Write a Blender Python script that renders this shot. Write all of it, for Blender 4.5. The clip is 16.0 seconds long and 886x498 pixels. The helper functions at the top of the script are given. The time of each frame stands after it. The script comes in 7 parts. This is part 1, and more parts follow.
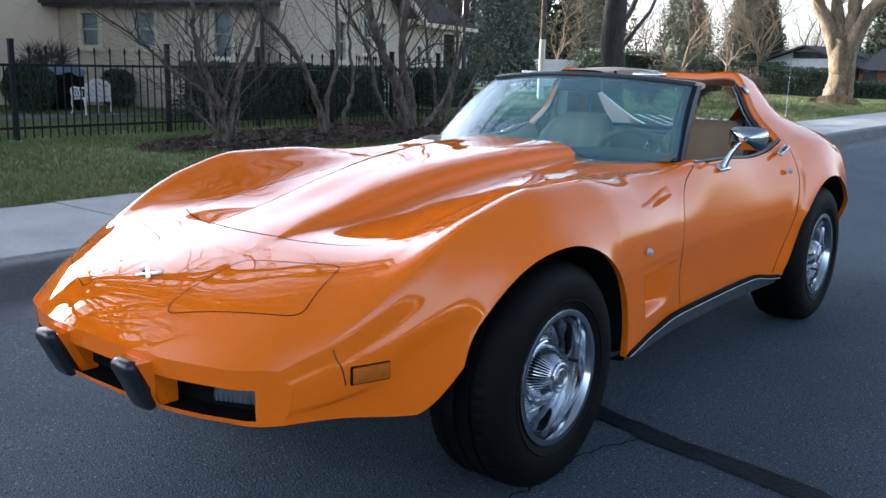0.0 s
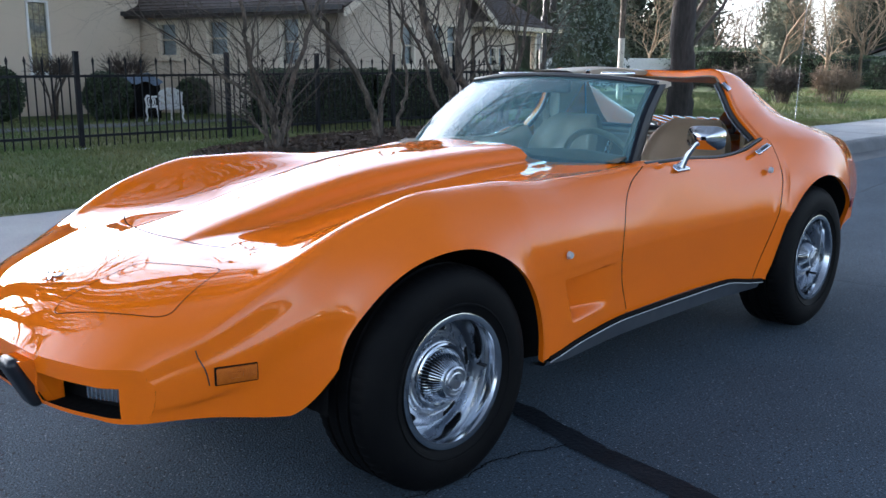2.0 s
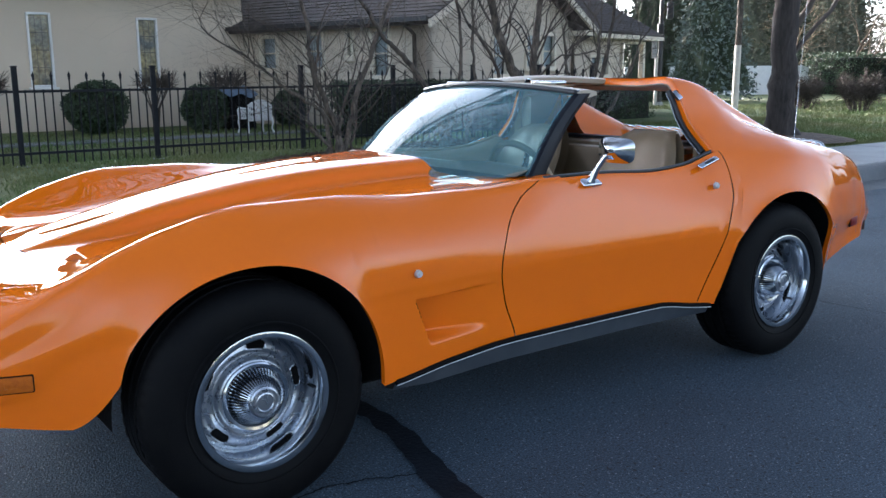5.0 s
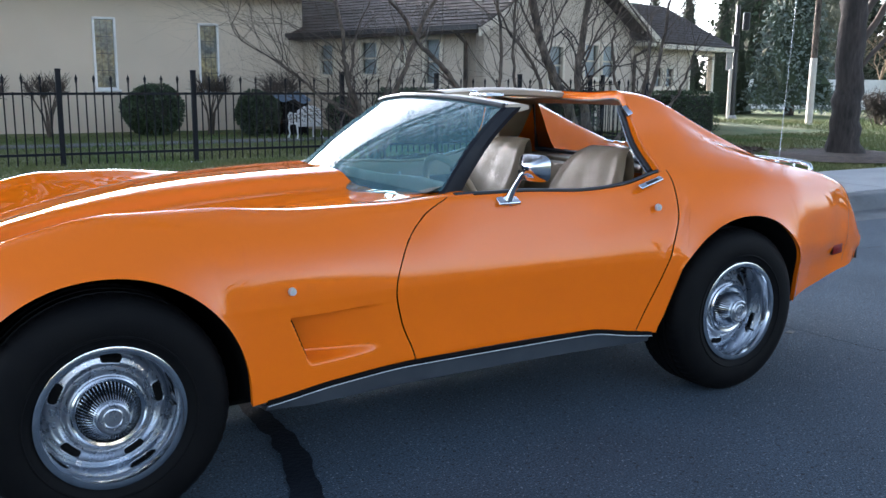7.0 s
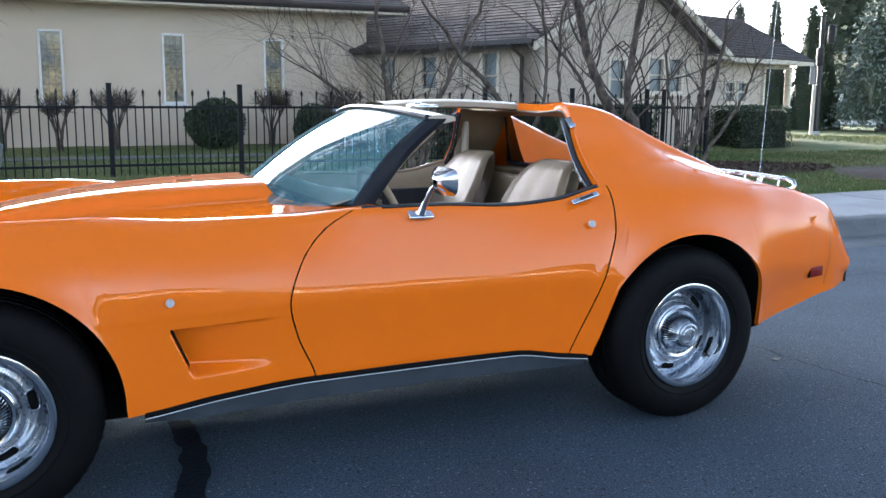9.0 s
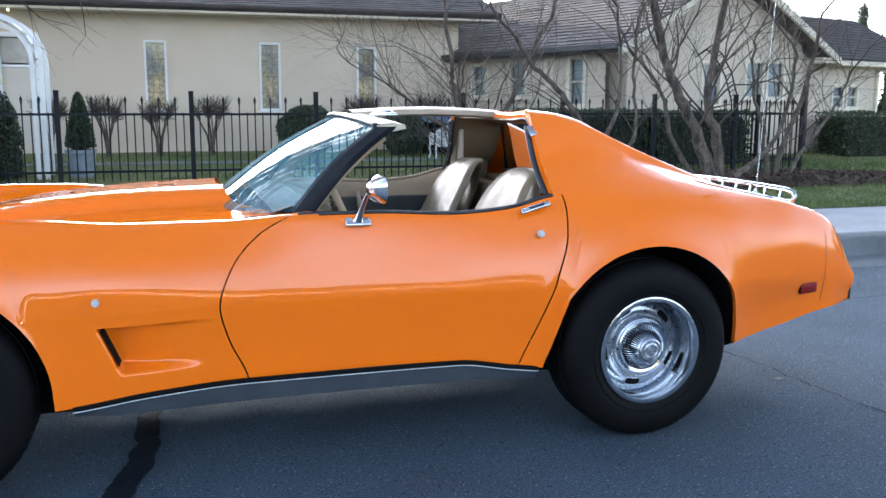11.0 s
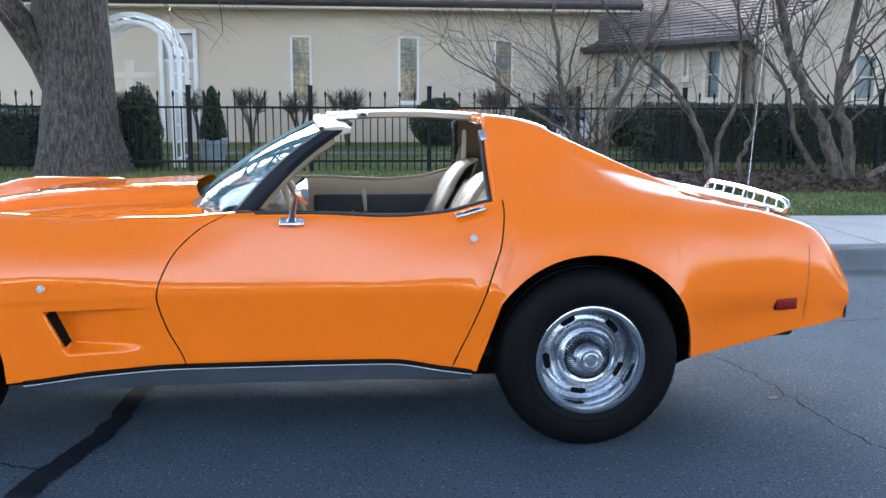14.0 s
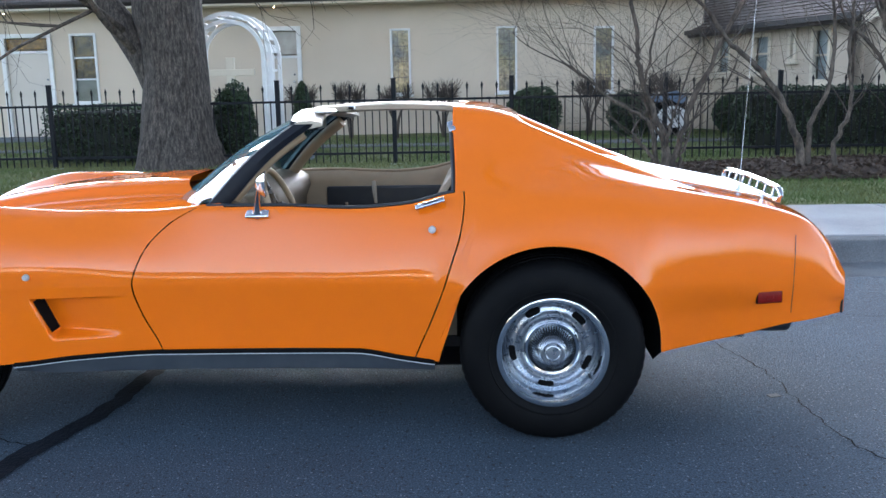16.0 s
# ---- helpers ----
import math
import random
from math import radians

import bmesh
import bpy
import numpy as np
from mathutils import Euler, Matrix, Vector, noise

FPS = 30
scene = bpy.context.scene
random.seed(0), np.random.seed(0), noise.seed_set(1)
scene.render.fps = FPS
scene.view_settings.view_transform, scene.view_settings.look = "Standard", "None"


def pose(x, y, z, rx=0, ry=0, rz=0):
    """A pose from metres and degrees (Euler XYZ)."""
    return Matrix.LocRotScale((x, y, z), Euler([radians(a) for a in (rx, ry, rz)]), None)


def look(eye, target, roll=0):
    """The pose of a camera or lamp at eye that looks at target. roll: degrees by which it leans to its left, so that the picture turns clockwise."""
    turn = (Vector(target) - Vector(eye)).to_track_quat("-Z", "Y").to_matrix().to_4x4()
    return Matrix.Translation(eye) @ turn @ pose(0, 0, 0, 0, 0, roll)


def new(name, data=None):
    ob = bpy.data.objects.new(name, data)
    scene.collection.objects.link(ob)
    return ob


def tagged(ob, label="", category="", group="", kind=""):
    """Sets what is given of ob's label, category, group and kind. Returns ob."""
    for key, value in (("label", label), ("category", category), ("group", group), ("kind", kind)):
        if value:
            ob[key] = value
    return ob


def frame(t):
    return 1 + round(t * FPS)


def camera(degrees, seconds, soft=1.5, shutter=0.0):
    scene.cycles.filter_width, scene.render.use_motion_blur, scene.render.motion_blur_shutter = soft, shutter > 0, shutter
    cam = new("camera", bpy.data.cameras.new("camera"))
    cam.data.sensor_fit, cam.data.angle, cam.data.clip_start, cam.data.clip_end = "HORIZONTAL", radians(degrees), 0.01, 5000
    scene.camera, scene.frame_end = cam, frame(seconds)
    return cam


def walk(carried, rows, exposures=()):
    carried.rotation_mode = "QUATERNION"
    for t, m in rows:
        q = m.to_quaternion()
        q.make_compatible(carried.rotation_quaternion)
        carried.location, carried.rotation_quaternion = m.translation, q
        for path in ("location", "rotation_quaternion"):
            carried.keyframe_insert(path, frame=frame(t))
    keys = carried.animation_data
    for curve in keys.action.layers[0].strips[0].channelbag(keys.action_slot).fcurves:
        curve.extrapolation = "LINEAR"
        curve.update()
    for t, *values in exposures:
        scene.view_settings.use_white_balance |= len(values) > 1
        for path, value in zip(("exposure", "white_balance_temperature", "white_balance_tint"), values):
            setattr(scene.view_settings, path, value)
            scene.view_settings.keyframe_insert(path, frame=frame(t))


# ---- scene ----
cam = camera(52.1, 16.0)
PATH = [
    (0, (-2.227, -2.185, 1.259), (-0.697, -0.962, 0.853), 1.4),
    (0.5, (-2.141, -2.285, 1.257), (-0.644, -1.023, 0.853), 1.2),
    (1, (-2.045, -2.398, 1.268), (-0.583, -1.095, 0.861), 0.8),
    (1.5, (-1.948, -2.518, 1.276), (-0.523, -1.175, 0.868), 0.6),
    (2, (-1.822, -2.642, 1.271), (-0.441, -1.253, 0.867), 0.1),
    (2.5, (-1.705, -2.74, 1.267), (-0.362, -1.313, 0.865), -0.2),
    (3, (-1.577, -2.839, 1.266), (-0.276, -1.374, 0.865), -0.5),
    (3.5, (-1.459, -2.946, 1.272), (-0.199, -1.445, 0.873), -0.9),
    (4, (-1.319, -3.025, 1.264), (-0.098, -1.49, 0.871), -0.9),
    (6.5, (-0.571, -3.339, 1.27), (0.465, -1.668, 0.902), 0.2),
    (7, (-0.421, -3.391, 1.275), (0.574, -1.694, 0.911), 0.4),
    (7.5, (-0.272, -3.442, 1.276), (0.682, -1.721, 0.919), 0.5),
    (8, (-0.115, -3.507, 1.28), (0.793, -1.76, 0.928), 0.6),
    (8.5, (0.034, -3.561, 1.27), (0.896, -1.789, 0.929), 0.6),
    (9, (0.183, -3.598, 1.263), (1.0, -1.803, 0.93), 0.4),
    (11.5, (0.919, -3.871, 1.284), (1.422, -1.962, 0.96), 0.4),
    (12, (1.058, -3.912, 1.299), (1.499, -1.989, 0.971), 0.6),
    (12.5, (1.209, -3.953, 1.31), (1.584, -2.017, 0.978), 0.5),
    (13, (1.355, -3.995, 1.318), (1.664, -2.048, 0.982), 0.5),
    (13.5, (1.498, -4.026, 1.32), (1.743, -2.07, 0.982), 0.4),
    (14, (1.636, -4.047, 1.333), (1.82, -2.086, 0.988), 0.3),
    (14.5, (1.803, -4.066, 1.334), (1.912, -2.099, 0.986), -0.1),
    (15, (1.965, -4.084, 1.331), (2.003, -2.116, 0.979), -0.5),
    (15.5, (2.111, -4.082, 1.33), (2.078, -2.114, 0.972), -0.9),
    (16, (2.268, -4.08, 1.337), (2.161, -2.116, 0.972), -1.2),
]
walk(cam, [(t, look(eye, target, roll)) for t, eye, target, roll in PATH], [(0, 1.13, 5350, 12), (3.5, 1.22, 5350, 12), (7, 1.47, 5350, 12), (9, 1.75, 5350, 12), (12.5, 2.12, 5350, 12), (16, 1.85, 5350, 12)])

# ---------------------------------------------------------------- light
SUN_AZ, SUN_EL = 94.0, 9.8          # degrees from +x towards +y, and above the horizon
sun_dir = Vector((math.cos(radians(SUN_AZ)) * math.cos(radians(SUN_EL)), math.sin(radians(SUN_AZ)) * math.cos(radians(SUN_EL)), math.sin(radians(SUN_EL))))
world = bpy.data.worlds.new("sky")
scene.world = world
world.use_nodes = True
wn = world.node_tree.nodes
sky = wn.new("ShaderNodeTexSky")
sky.sky_type = "NISHITA"
sky.sun_disc = False
sky.sun_elevation = radians(SUN_EL)
sky.sun_rotation = radians(90 - SUN_AZ)
sky.air_density, sky.dust_density, sky.ozone_density = 1.0, 2.4, 1.0
wn["Background"].inputs["Strength"].default_value = 0.10
haze = wn.new("ShaderNodeHueSaturation")
haze.inputs["Saturation"].default_value = 0.70
world.node_tree.links.new(sky.outputs["Color"], haze.inputs["Color"])
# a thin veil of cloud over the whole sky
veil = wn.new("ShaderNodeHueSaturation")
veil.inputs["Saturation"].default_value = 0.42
# the veil is brightened towards sun and horizon, added to whiten reflections on the hood
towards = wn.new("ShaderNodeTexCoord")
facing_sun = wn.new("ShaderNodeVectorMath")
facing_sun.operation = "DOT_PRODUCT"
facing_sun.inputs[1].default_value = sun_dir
sunward_gain = wn.new("ShaderNodeMapRange")
sunward_gain.interpolation_type = "SMOOTHSTEP"
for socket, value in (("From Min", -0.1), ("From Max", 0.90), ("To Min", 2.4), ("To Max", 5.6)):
    sunward_gain.inputs[socket].default_value = value
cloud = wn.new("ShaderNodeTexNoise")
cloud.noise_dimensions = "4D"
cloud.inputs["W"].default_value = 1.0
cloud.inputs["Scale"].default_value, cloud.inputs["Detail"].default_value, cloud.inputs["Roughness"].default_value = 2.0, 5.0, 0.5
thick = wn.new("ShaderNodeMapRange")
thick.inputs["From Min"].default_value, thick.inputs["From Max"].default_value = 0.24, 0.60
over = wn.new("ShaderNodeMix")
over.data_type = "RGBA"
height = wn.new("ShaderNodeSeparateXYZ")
horizon_gain = wn.new("ShaderNodeMapRange")
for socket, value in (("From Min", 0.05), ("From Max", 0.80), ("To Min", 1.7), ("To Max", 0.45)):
    horizon_gain.inputs[socket].default_value = value
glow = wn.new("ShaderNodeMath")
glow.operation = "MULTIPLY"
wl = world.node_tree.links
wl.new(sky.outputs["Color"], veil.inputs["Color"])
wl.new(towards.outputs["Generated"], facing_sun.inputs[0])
wl.new(facing_sun.outputs["Value"], sunward_gain.inputs["Value"])
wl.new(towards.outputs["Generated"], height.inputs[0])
wl.new(height.outputs["Z"], horizon_gain.inputs["Value"])
wl.new(sunward_gain.outputs["Result"], glow.inputs[0])
wl.new(horizon_gain.outputs["Result"], glow.inputs[1])
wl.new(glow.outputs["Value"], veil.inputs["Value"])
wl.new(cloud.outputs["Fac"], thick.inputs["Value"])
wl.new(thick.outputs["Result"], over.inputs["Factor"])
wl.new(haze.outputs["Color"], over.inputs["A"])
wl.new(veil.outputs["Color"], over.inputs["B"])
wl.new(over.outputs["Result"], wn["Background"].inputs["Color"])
sun = new("sun", bpy.data.lights.new("sun", "SUN"))
sun.data.energy, sun.data.angle, sun.data.color = 4.8, radians(0.6), (1.0, 0.80, 0.56)
sun.matrix_world = look(sun_dir * 60, (0, 0, 0))

# ---------------------------------------------------------------- materials
def material(name, color, rough=0.5, metal=0.0, color2=None, scale=8.0, bump=0.0, bump_scale=60.0, fine=None, coat=0.0, spread=0.0, detail=5.0, stretch=None, rough2=None, spec=None):
    """A principled material: two noises mix color with color2 (large stains, fine grain), a third gives relief."""
    m = bpy.data.materials.new(name)
    m.use_nodes = True
    nt = m.node_tree
    n, l = nt.nodes, nt.links
    b = n["Principled BSDF"]
    b.inputs["Roughness"].default_value = rough
    b.inputs["Metallic"].default_value = metal
    b.inputs["Coat Weight"].default_value = coat
    b.inputs["Coat Roughness"].default_value = 0.03
    if spec is not None:
        b.inputs["Specular IOR Level"].default_value = spec
    tc = n.new("ShaderNodeTexCoord")
    src = tc.outputs["Object"]
    if stretch:
        mp = n.new("ShaderNodeMapping")
        mp.inputs["Scale"].default_value = stretch
        l.new(src, mp.inputs["Vector"])
        src = mp.outputs["Vector"]

    def noise_tex(s, d=detail):
        t = n.new("ShaderNodeTexNoise")
        t.inputs["Scale"].default_value = s
        t.inputs["Detail"].default_value = d
        l.new(src, t.inputs["Vector"])
        return t.outputs["Fac"]

    def ramp(f, lo, hi):
        r = n.new("ShaderNodeMapRange")
        r.inputs["From Min"].default_value, r.inputs["From Max"].default_value = lo, hi
        l.new(f, r.inputs["Value"])
        return r.outputs["Result"]
    c2 = color2 or tuple(c * 0.8 for c in color)
    mix = n.new("ShaderNodeMix")
    mix.data_type = "RGBA"
    mix.inputs["A"].default_value = (*color, 1)
    mix.inputs["B"].default_value = (*c2, 1)
    l.new(ramp(noise_tex(scale), 0.32, 0.68), mix.inputs["Factor"])
    out = mix.outputs["Result"]
    if fine:
        fs, amount = fine
        hv = n.new("ShaderNodeHueSaturation")
        mm = n.new("ShaderNodeMapRange")
        mm.inputs["From Min"].default_value, mm.inputs["From Max"].default_value = 0.3, 0.7
        mm.inputs["To Min"].default_value, mm.inputs["To Max"].default_value = 1 - amount, 1 + amount
        l.new(noise_tex(fs, 3), mm.inputs["Value"])
        l.new(mm.outputs["Result"], hv.inputs["Value"])
        l.new(out, hv.inputs["Color"])
        out = hv.outputs["Color"]
    if spread:
        oi = n.new("ShaderNodeObjectInfo")
        geo = n.new("ShaderNodeNewGeometry")
        ad = n.new("ShaderNodeMath")
        ad.operation = "ADD"
        l.new(oi.outputs["Random"], ad.inputs[0])
        l.new(geo.outputs["Random Per Island"], ad.inputs[1])
        mr = n.new("ShaderNodeMapRange")
        mr.inputs["From Max"].default_value = 2.0
        mr.inputs["To Min"].default_value, mr.inputs["To Max"].default_value = 1 - spread, 1 + spread
        l.new(ad.outputs[0], mr.inputs["Value"])
        hs = n.new("ShaderNodeHueSaturation")
        l.new(mr.outputs["Result"], hs.inputs["Value"])
        l.new(out, hs.inputs["Color"])
        out = hs.outputs["Color"]
    l.new(out, b.inputs["Base Color"])
    if rough2 is not None:
        rr = n.new("ShaderNodeMapRange")
        rr.inputs["To Min"].default_value, rr.inputs["To Max"].default_value = rough, rough2
        l.new(ramp(noise_tex(scale * 1.7), 0.35, 0.65), rr.inputs["Value"])
        l.new(rr.outputs["Result"], b.inputs["Roughness"])
    if bump:
        bp = n.new("ShaderNodeBump")
        bp.inputs["Strength"].default_value = min(1.0, bump)
        bp.inputs["Distance"].default_value = 0.01
        l.new(noise_tex(bump_scale, 4), bp.inputs["Height"])
        l.new(bp.outputs["Normal"], b.inputs["Normal"])
    return m


def glass(name, tint, rough=0.0, ior=1.45):
    """A clear thin pane: straight-through tint mixed with a mirror by Fresnel."""
    m = bpy.data.materials.new(name)
    m.use_nodes = True
    n, l = m.node_tree.nodes, m.node_tree.links
    n.remove(n["Principled BSDF"])
    tr = n.new("ShaderNodeBsdfTransparent")
    tr.inputs["Color"].default_value = (*tint, 1)
    gl = n.new("ShaderNodeBsdfGlossy")
    gl.inputs["Roughness"].default_value = rough
    fr = n.new("ShaderNodeFresnel")
    fr.inputs["IOR"].default_value = ior
    mx = n.new("ShaderNodeMixShader")
    l.new(fr.outputs[0], mx.inputs[0])
    l.new(tr.outputs[0], mx.inputs[1])
    l.new(gl.outputs[0], mx.inputs[2])
    l.new(mx.outputs[0], n["Material Output"].inputs["Surface"])
    return m


def emitter(name, color, strength):
    m = bpy.data.materials.new(name)
    m.use_nodes = True
    b = m.node_tree.nodes["Principled BSDF"]
    b.inputs["Emission Color"].default_value = (*color, 1)
    b.inputs["Emission Strength"].default_value = strength
    return m


PAINT = material("orange_paint", (0.80, 0.165, 0.001), 0.5, 0.0, (0.78, 0.160, 0.001), 3.0, coat=1.0, fine=(900, 0.03), spec=0.0)
PAINT.node_tree.nodes["Principled BSDF"].inputs["Coat IOR"].default_value = 1.50
PAINT.node_tree.nodes["Principled BSDF"].inputs["Coat Roughness"].default_value = 0.010
BLACK_TRIM = material("black_trim", (0.010, 0.012, 0.018), 0.35, color2=(0.02, 0.02, 0.022), scale=20)
BLACK_MATTE = material("black_matte", (0.003, 0.003, 0.0035), 0.85, color2=(0.006, 0.006, 0.006), scale=12, bump=0.2, spec=0.1)
CHROME = material("chrome", (0.70, 0.72, 0.75), 0.06, 1.0, (0.64, 0.66, 0.69), 15, rough2=0.12)
SATIN_METAL = material("brushed_metal", (0.42, 0.43, 0.46), 0.20, 1.0, (0.37, 0.38, 0.41), 25, rough2=0.32)
WHEEL_CHROME = material("wheel_chrome", (0.66, 0.69, 0.73), 0.09, 1.0, (0.60, 0.63, 0.67), 15, rough2=0.15)
WHEEL_SILVER = material("wheel_silver", (0.50, 0.52, 0.56), 0.24, 0.95, (0.42, 0.44, 0.48), 25, rough2=0.34)
RALLY_SILVER = material("bright_badge_metal", (0.62, 0.63, 0.65), 0.35, 0.3, (0.5, 0.51, 0.53), 60, rough2=0.45)
SILL_METAL = material("sill_metal", (0.085, 0.098, 0.115), 0.38, 0.5, (0.065, 0.075, 0.09), 6, rough2=0.5)
RUBBER = material("tyre_rubber", (0.0028, 0.0029, 0.0036), 0.62, 0.0, (0.0048, 0.0048, 0.005), 14, bump=0.15, bump_scale=240, spec=0.10)
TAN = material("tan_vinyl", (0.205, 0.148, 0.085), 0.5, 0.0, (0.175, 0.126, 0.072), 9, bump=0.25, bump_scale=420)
TAN_LIGHT = material("light_tan_vinyl", (0.46, 0.385, 0.29), 0.5, 0.0, (0.41, 0.34, 0.255), 9, bump=0.2, bump_scale=420)
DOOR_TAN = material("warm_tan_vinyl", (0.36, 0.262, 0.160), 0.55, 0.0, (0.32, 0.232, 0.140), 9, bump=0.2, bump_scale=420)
PILLAR_BLACK = material("pillar_black", (0.005, 0.006, 0.011), 0.45, color2=(0.009, 0.010, 0.014), scale=20, spec=0.2)
DASH_TAN = material("dashboard_vinyl", (0.125, 0.090, 0.052), 0.6, 0.0, (0.105, 0.075, 0.043), 9, bump=0.25, bump_scale=420)
CARPET = material("dark_carpet", (0.02, 0.018, 0.016), 0.95, 0.0, (0.035, 0.03, 0.026), 40, bump=0.6, bump_scale=500)
WINDSHIELD = glass("tinted_windshield", (0.55, 0.88, 0.92), ior=1.8)
# a teal diffuse film: the sky's haze on the windshield put into its colour
wt = WINDSHIELD.node_tree
film = wt.nodes.new("ShaderNodeBsdfDiffuse")
film.inputs["Color"].default_value = (0.30, 0.60, 0.70, 1)
haze_mix = wt.nodes.new("ShaderNodeMixShader")
haze_mix.inputs[0].default_value = 0.16
out = wt.nodes["Material Output"].inputs["Surface"]
wt.links.new(out.links[0].from_socket, haze_mix.inputs[1])
wt.links.new(film.outputs[0], haze_mix.inputs[2])
wt.links.new(haze_mix.outputs[0], out)
CLEAR_PANE = glass("clear_glass", (0.75, 0.8, 0.8), ior=1.5)
AMBER = material("amber_lens", (0.50, 0.125, 0.003), 0.4, 0.0, (0.38, 0.085, 0.003), 60, spec=0.2, bump=0.4, bump_scale=300)
RED_LENS = material("red_lens", (0.20, 0.006, 0.004), 0.4, 0.0, (0.12, 0.004, 0.003), 60, spec=0.2)
LAMP_LENS = material("lamp_lens", (0.20, 0.21, 0.23), 0.12, 0.6, (0.13, 0.135, 0.145), 14, coat=0.8)
ASPHALT = material("asphalt", (0.033, 0.053, 0.077), 0.85, 0.0, (0.050, 0.078, 0.112), 1.3, bump=1.0, bump_scale=130, fine=(140, 0.75))


def add_stones(mat, scale, low, high, pale, dark):
    """Pale and dark chips of stone in the surface."""
    n, l = mat.node_tree.nodes, mat.node_tree.links
    b = n["Principled BSDF"]
    src = b.inputs["Base Color"].links[0].from_socket
    tc = n.new("ShaderNodeTexCoord")
    for sc, lo, hi, col in ((scale, high, high + .03, pale), (scale * .63, 1 - low, 1 - low + .04, dark)):
        t = n.new("ShaderNodeTexNoise")
        t.inputs["Scale"].default_value, t.inputs["Detail"].default_value = sc, 1.5
        l.new(tc.outputs["Object"], t.inputs["Vector"])
        r = n.new("ShaderNodeMapRange")
        r.inputs["From Min"].default_value, r.inputs["From Max"].default_value = lo, hi
        l.new(t.outputs["Fac"], r.inputs["Value"])
        m = n.new("ShaderNodeMix")
        m.data_type = "RGBA"
        m.inputs["B"].default_value = (*col, 1)
        l.new(r.outputs["Result"], m.inputs["Factor"])
        l.new(src, m.inputs["A"])
        src = m.outputs["Result"]
    l.new(src, b.inputs["Base Color"])


add_stones(ASPHALT, 85, .37, .662, (0.20, 0.23, 0.28), (0.016, 0.020, 0.028))
TAR = material("road_tar", (0.004, 0.0065, 0.011), 0.75, 0.0, (0.010, 0.014, 0.021), 9, bump=0.6, bump_scale=60, spec=0.2)
CONCRETE = material("concrete", (0.36, 0.37, 0.38), 0.85, 0.0, (0.28, 0.29, 0.30), 1.6, bump=0.5, bump_scale=120, fine=(90, 0.12))
GUTTER = material("gutter_concrete", (0.15, 0.16, 0.17), 0.85, 0.0, (0.10, 0.105, 0.11), 2.5, bump=0.5, bump_scale=120, fine=(90, 0.18))
GRASS = material("winter_lawn", (0.066, 0.108, 0.026), 0.95, 0.0, (0.165, 0.165, 0.062), 0.9, bump=1.0, bump_scale=90, fine=(60, 0.5))
BLADE = material("grass_blade", (0.072, 0.120, 0.028), 0.8, 0.0, (0.165, 0.162, 0.062), 0.8, spread=0.45)
MULCH = material("bark_mulch", (0.050, 0.035, 0.026), 0.95, 0.0, (0.095, 0.066, 0.046), 9, bump=1.0, bump_scale=50, fine=(70, 0.5))
STUCCO = material("beige_stucco", (0.62, 0.535, 0.425), 0.9, 0.0, (0.575, 0.495, 0.393), 0.9, bump=0.35, bump_scale=130, fine=(160, 0.05))
STUCCO_PALE = material("pale_stucco", (0.58, 0.505, 0.405), 0.9, 0.0, (0.535, 0.465, 0.372), 0.9, bump=0.35, bump_scale=130, fine=(160, 0.05))
WHITE_PAINT = material("white_paint", (0.78, 0.78, 0.77), 0.55, 0.0, (0.70, 0.70, 0.69), 6, bump=0.1, bump_scale=60)
CREAM_PAINT = material("cream_paint", (0.70, 0.64, 0.52), 0.6, 0.0, (0.64, 0.58, 0.47), 6, bump=0.1, bump_scale=60)
SHINGLE = material("roof_shingle", (0.046, 0.040, 0.039), 0.9, 0.0, (0.066, 0.056, 0.053), 3.0, bump=0.8, bump_scale=90, fine=(60, 0.3), spread=0.14)
FENCE_IRON = material("fence_iron", (0.004, 0.005, 0.008), 0.6, 0.0, (0.010, 0.011, 0.014), 15, bump=0.2, bump_scale=120, spec=0.2)
BARK = material("grey_bark", (0.135, 0.108, 0.084), 0.95, 0.0, (0.030, 0.024, 0.020), 14, bump=1.0, bump_scale=34, stretch=(1, 1, 0.4), fine=(60, 0.5))
BARK_BIG = material("furrowed_bark", (0.105, 0.088, 0.074), 0.95, 0.0, (0.022, 0.018, 0.015), 30, bump=1.0, bump_scale=34, stretch=(1, 1, 0.24), fine=(110, 0.6), detail=8)
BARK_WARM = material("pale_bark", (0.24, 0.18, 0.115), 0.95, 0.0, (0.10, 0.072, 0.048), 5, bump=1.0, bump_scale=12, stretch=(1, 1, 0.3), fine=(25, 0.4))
TWIG = material("twigs", (0.050, 0.040, 0.034), 0.9, 0.0, (0.085, 0.066, 0.053), 3)
# tan colour carries the low sunlight on distant twigs
TWIG_SUN = material("sunlit_twigs", (0.30, 0.22, 0.14), 0.9, 0.0, (0.20, 0.15, 0.10), 2)
BARK_DARK = material("dark_bark", (0.050, 0.040, 0.036), 0.95, 0.0, (0.024, 0.020, 0.018), 9, bump=1.0, bump_scale=24, stretch=(1, 1, 0.2), fine=(30, 0.35))
# pine needles lightened and greyed: distance haze put into the colour
NEEDLE_HAZE = material("hazy_needles", (0.085, 0.100, 0.066), 0.85, 0.0, (0.135, 0.140, 0.100), 1.2, spread=0.5)
POLE_PALE = material("pale_pole", (0.62, 0.58, 0.52), 0.7, 0.0, (0.5, 0.46, 0.41), 5, bump=0.2)
TWIG_PALE = material("pale_twigs", (0.22, 0.165, 0.11), 0.9, 0.0, (0.14, 0.105, 0.075), 2)
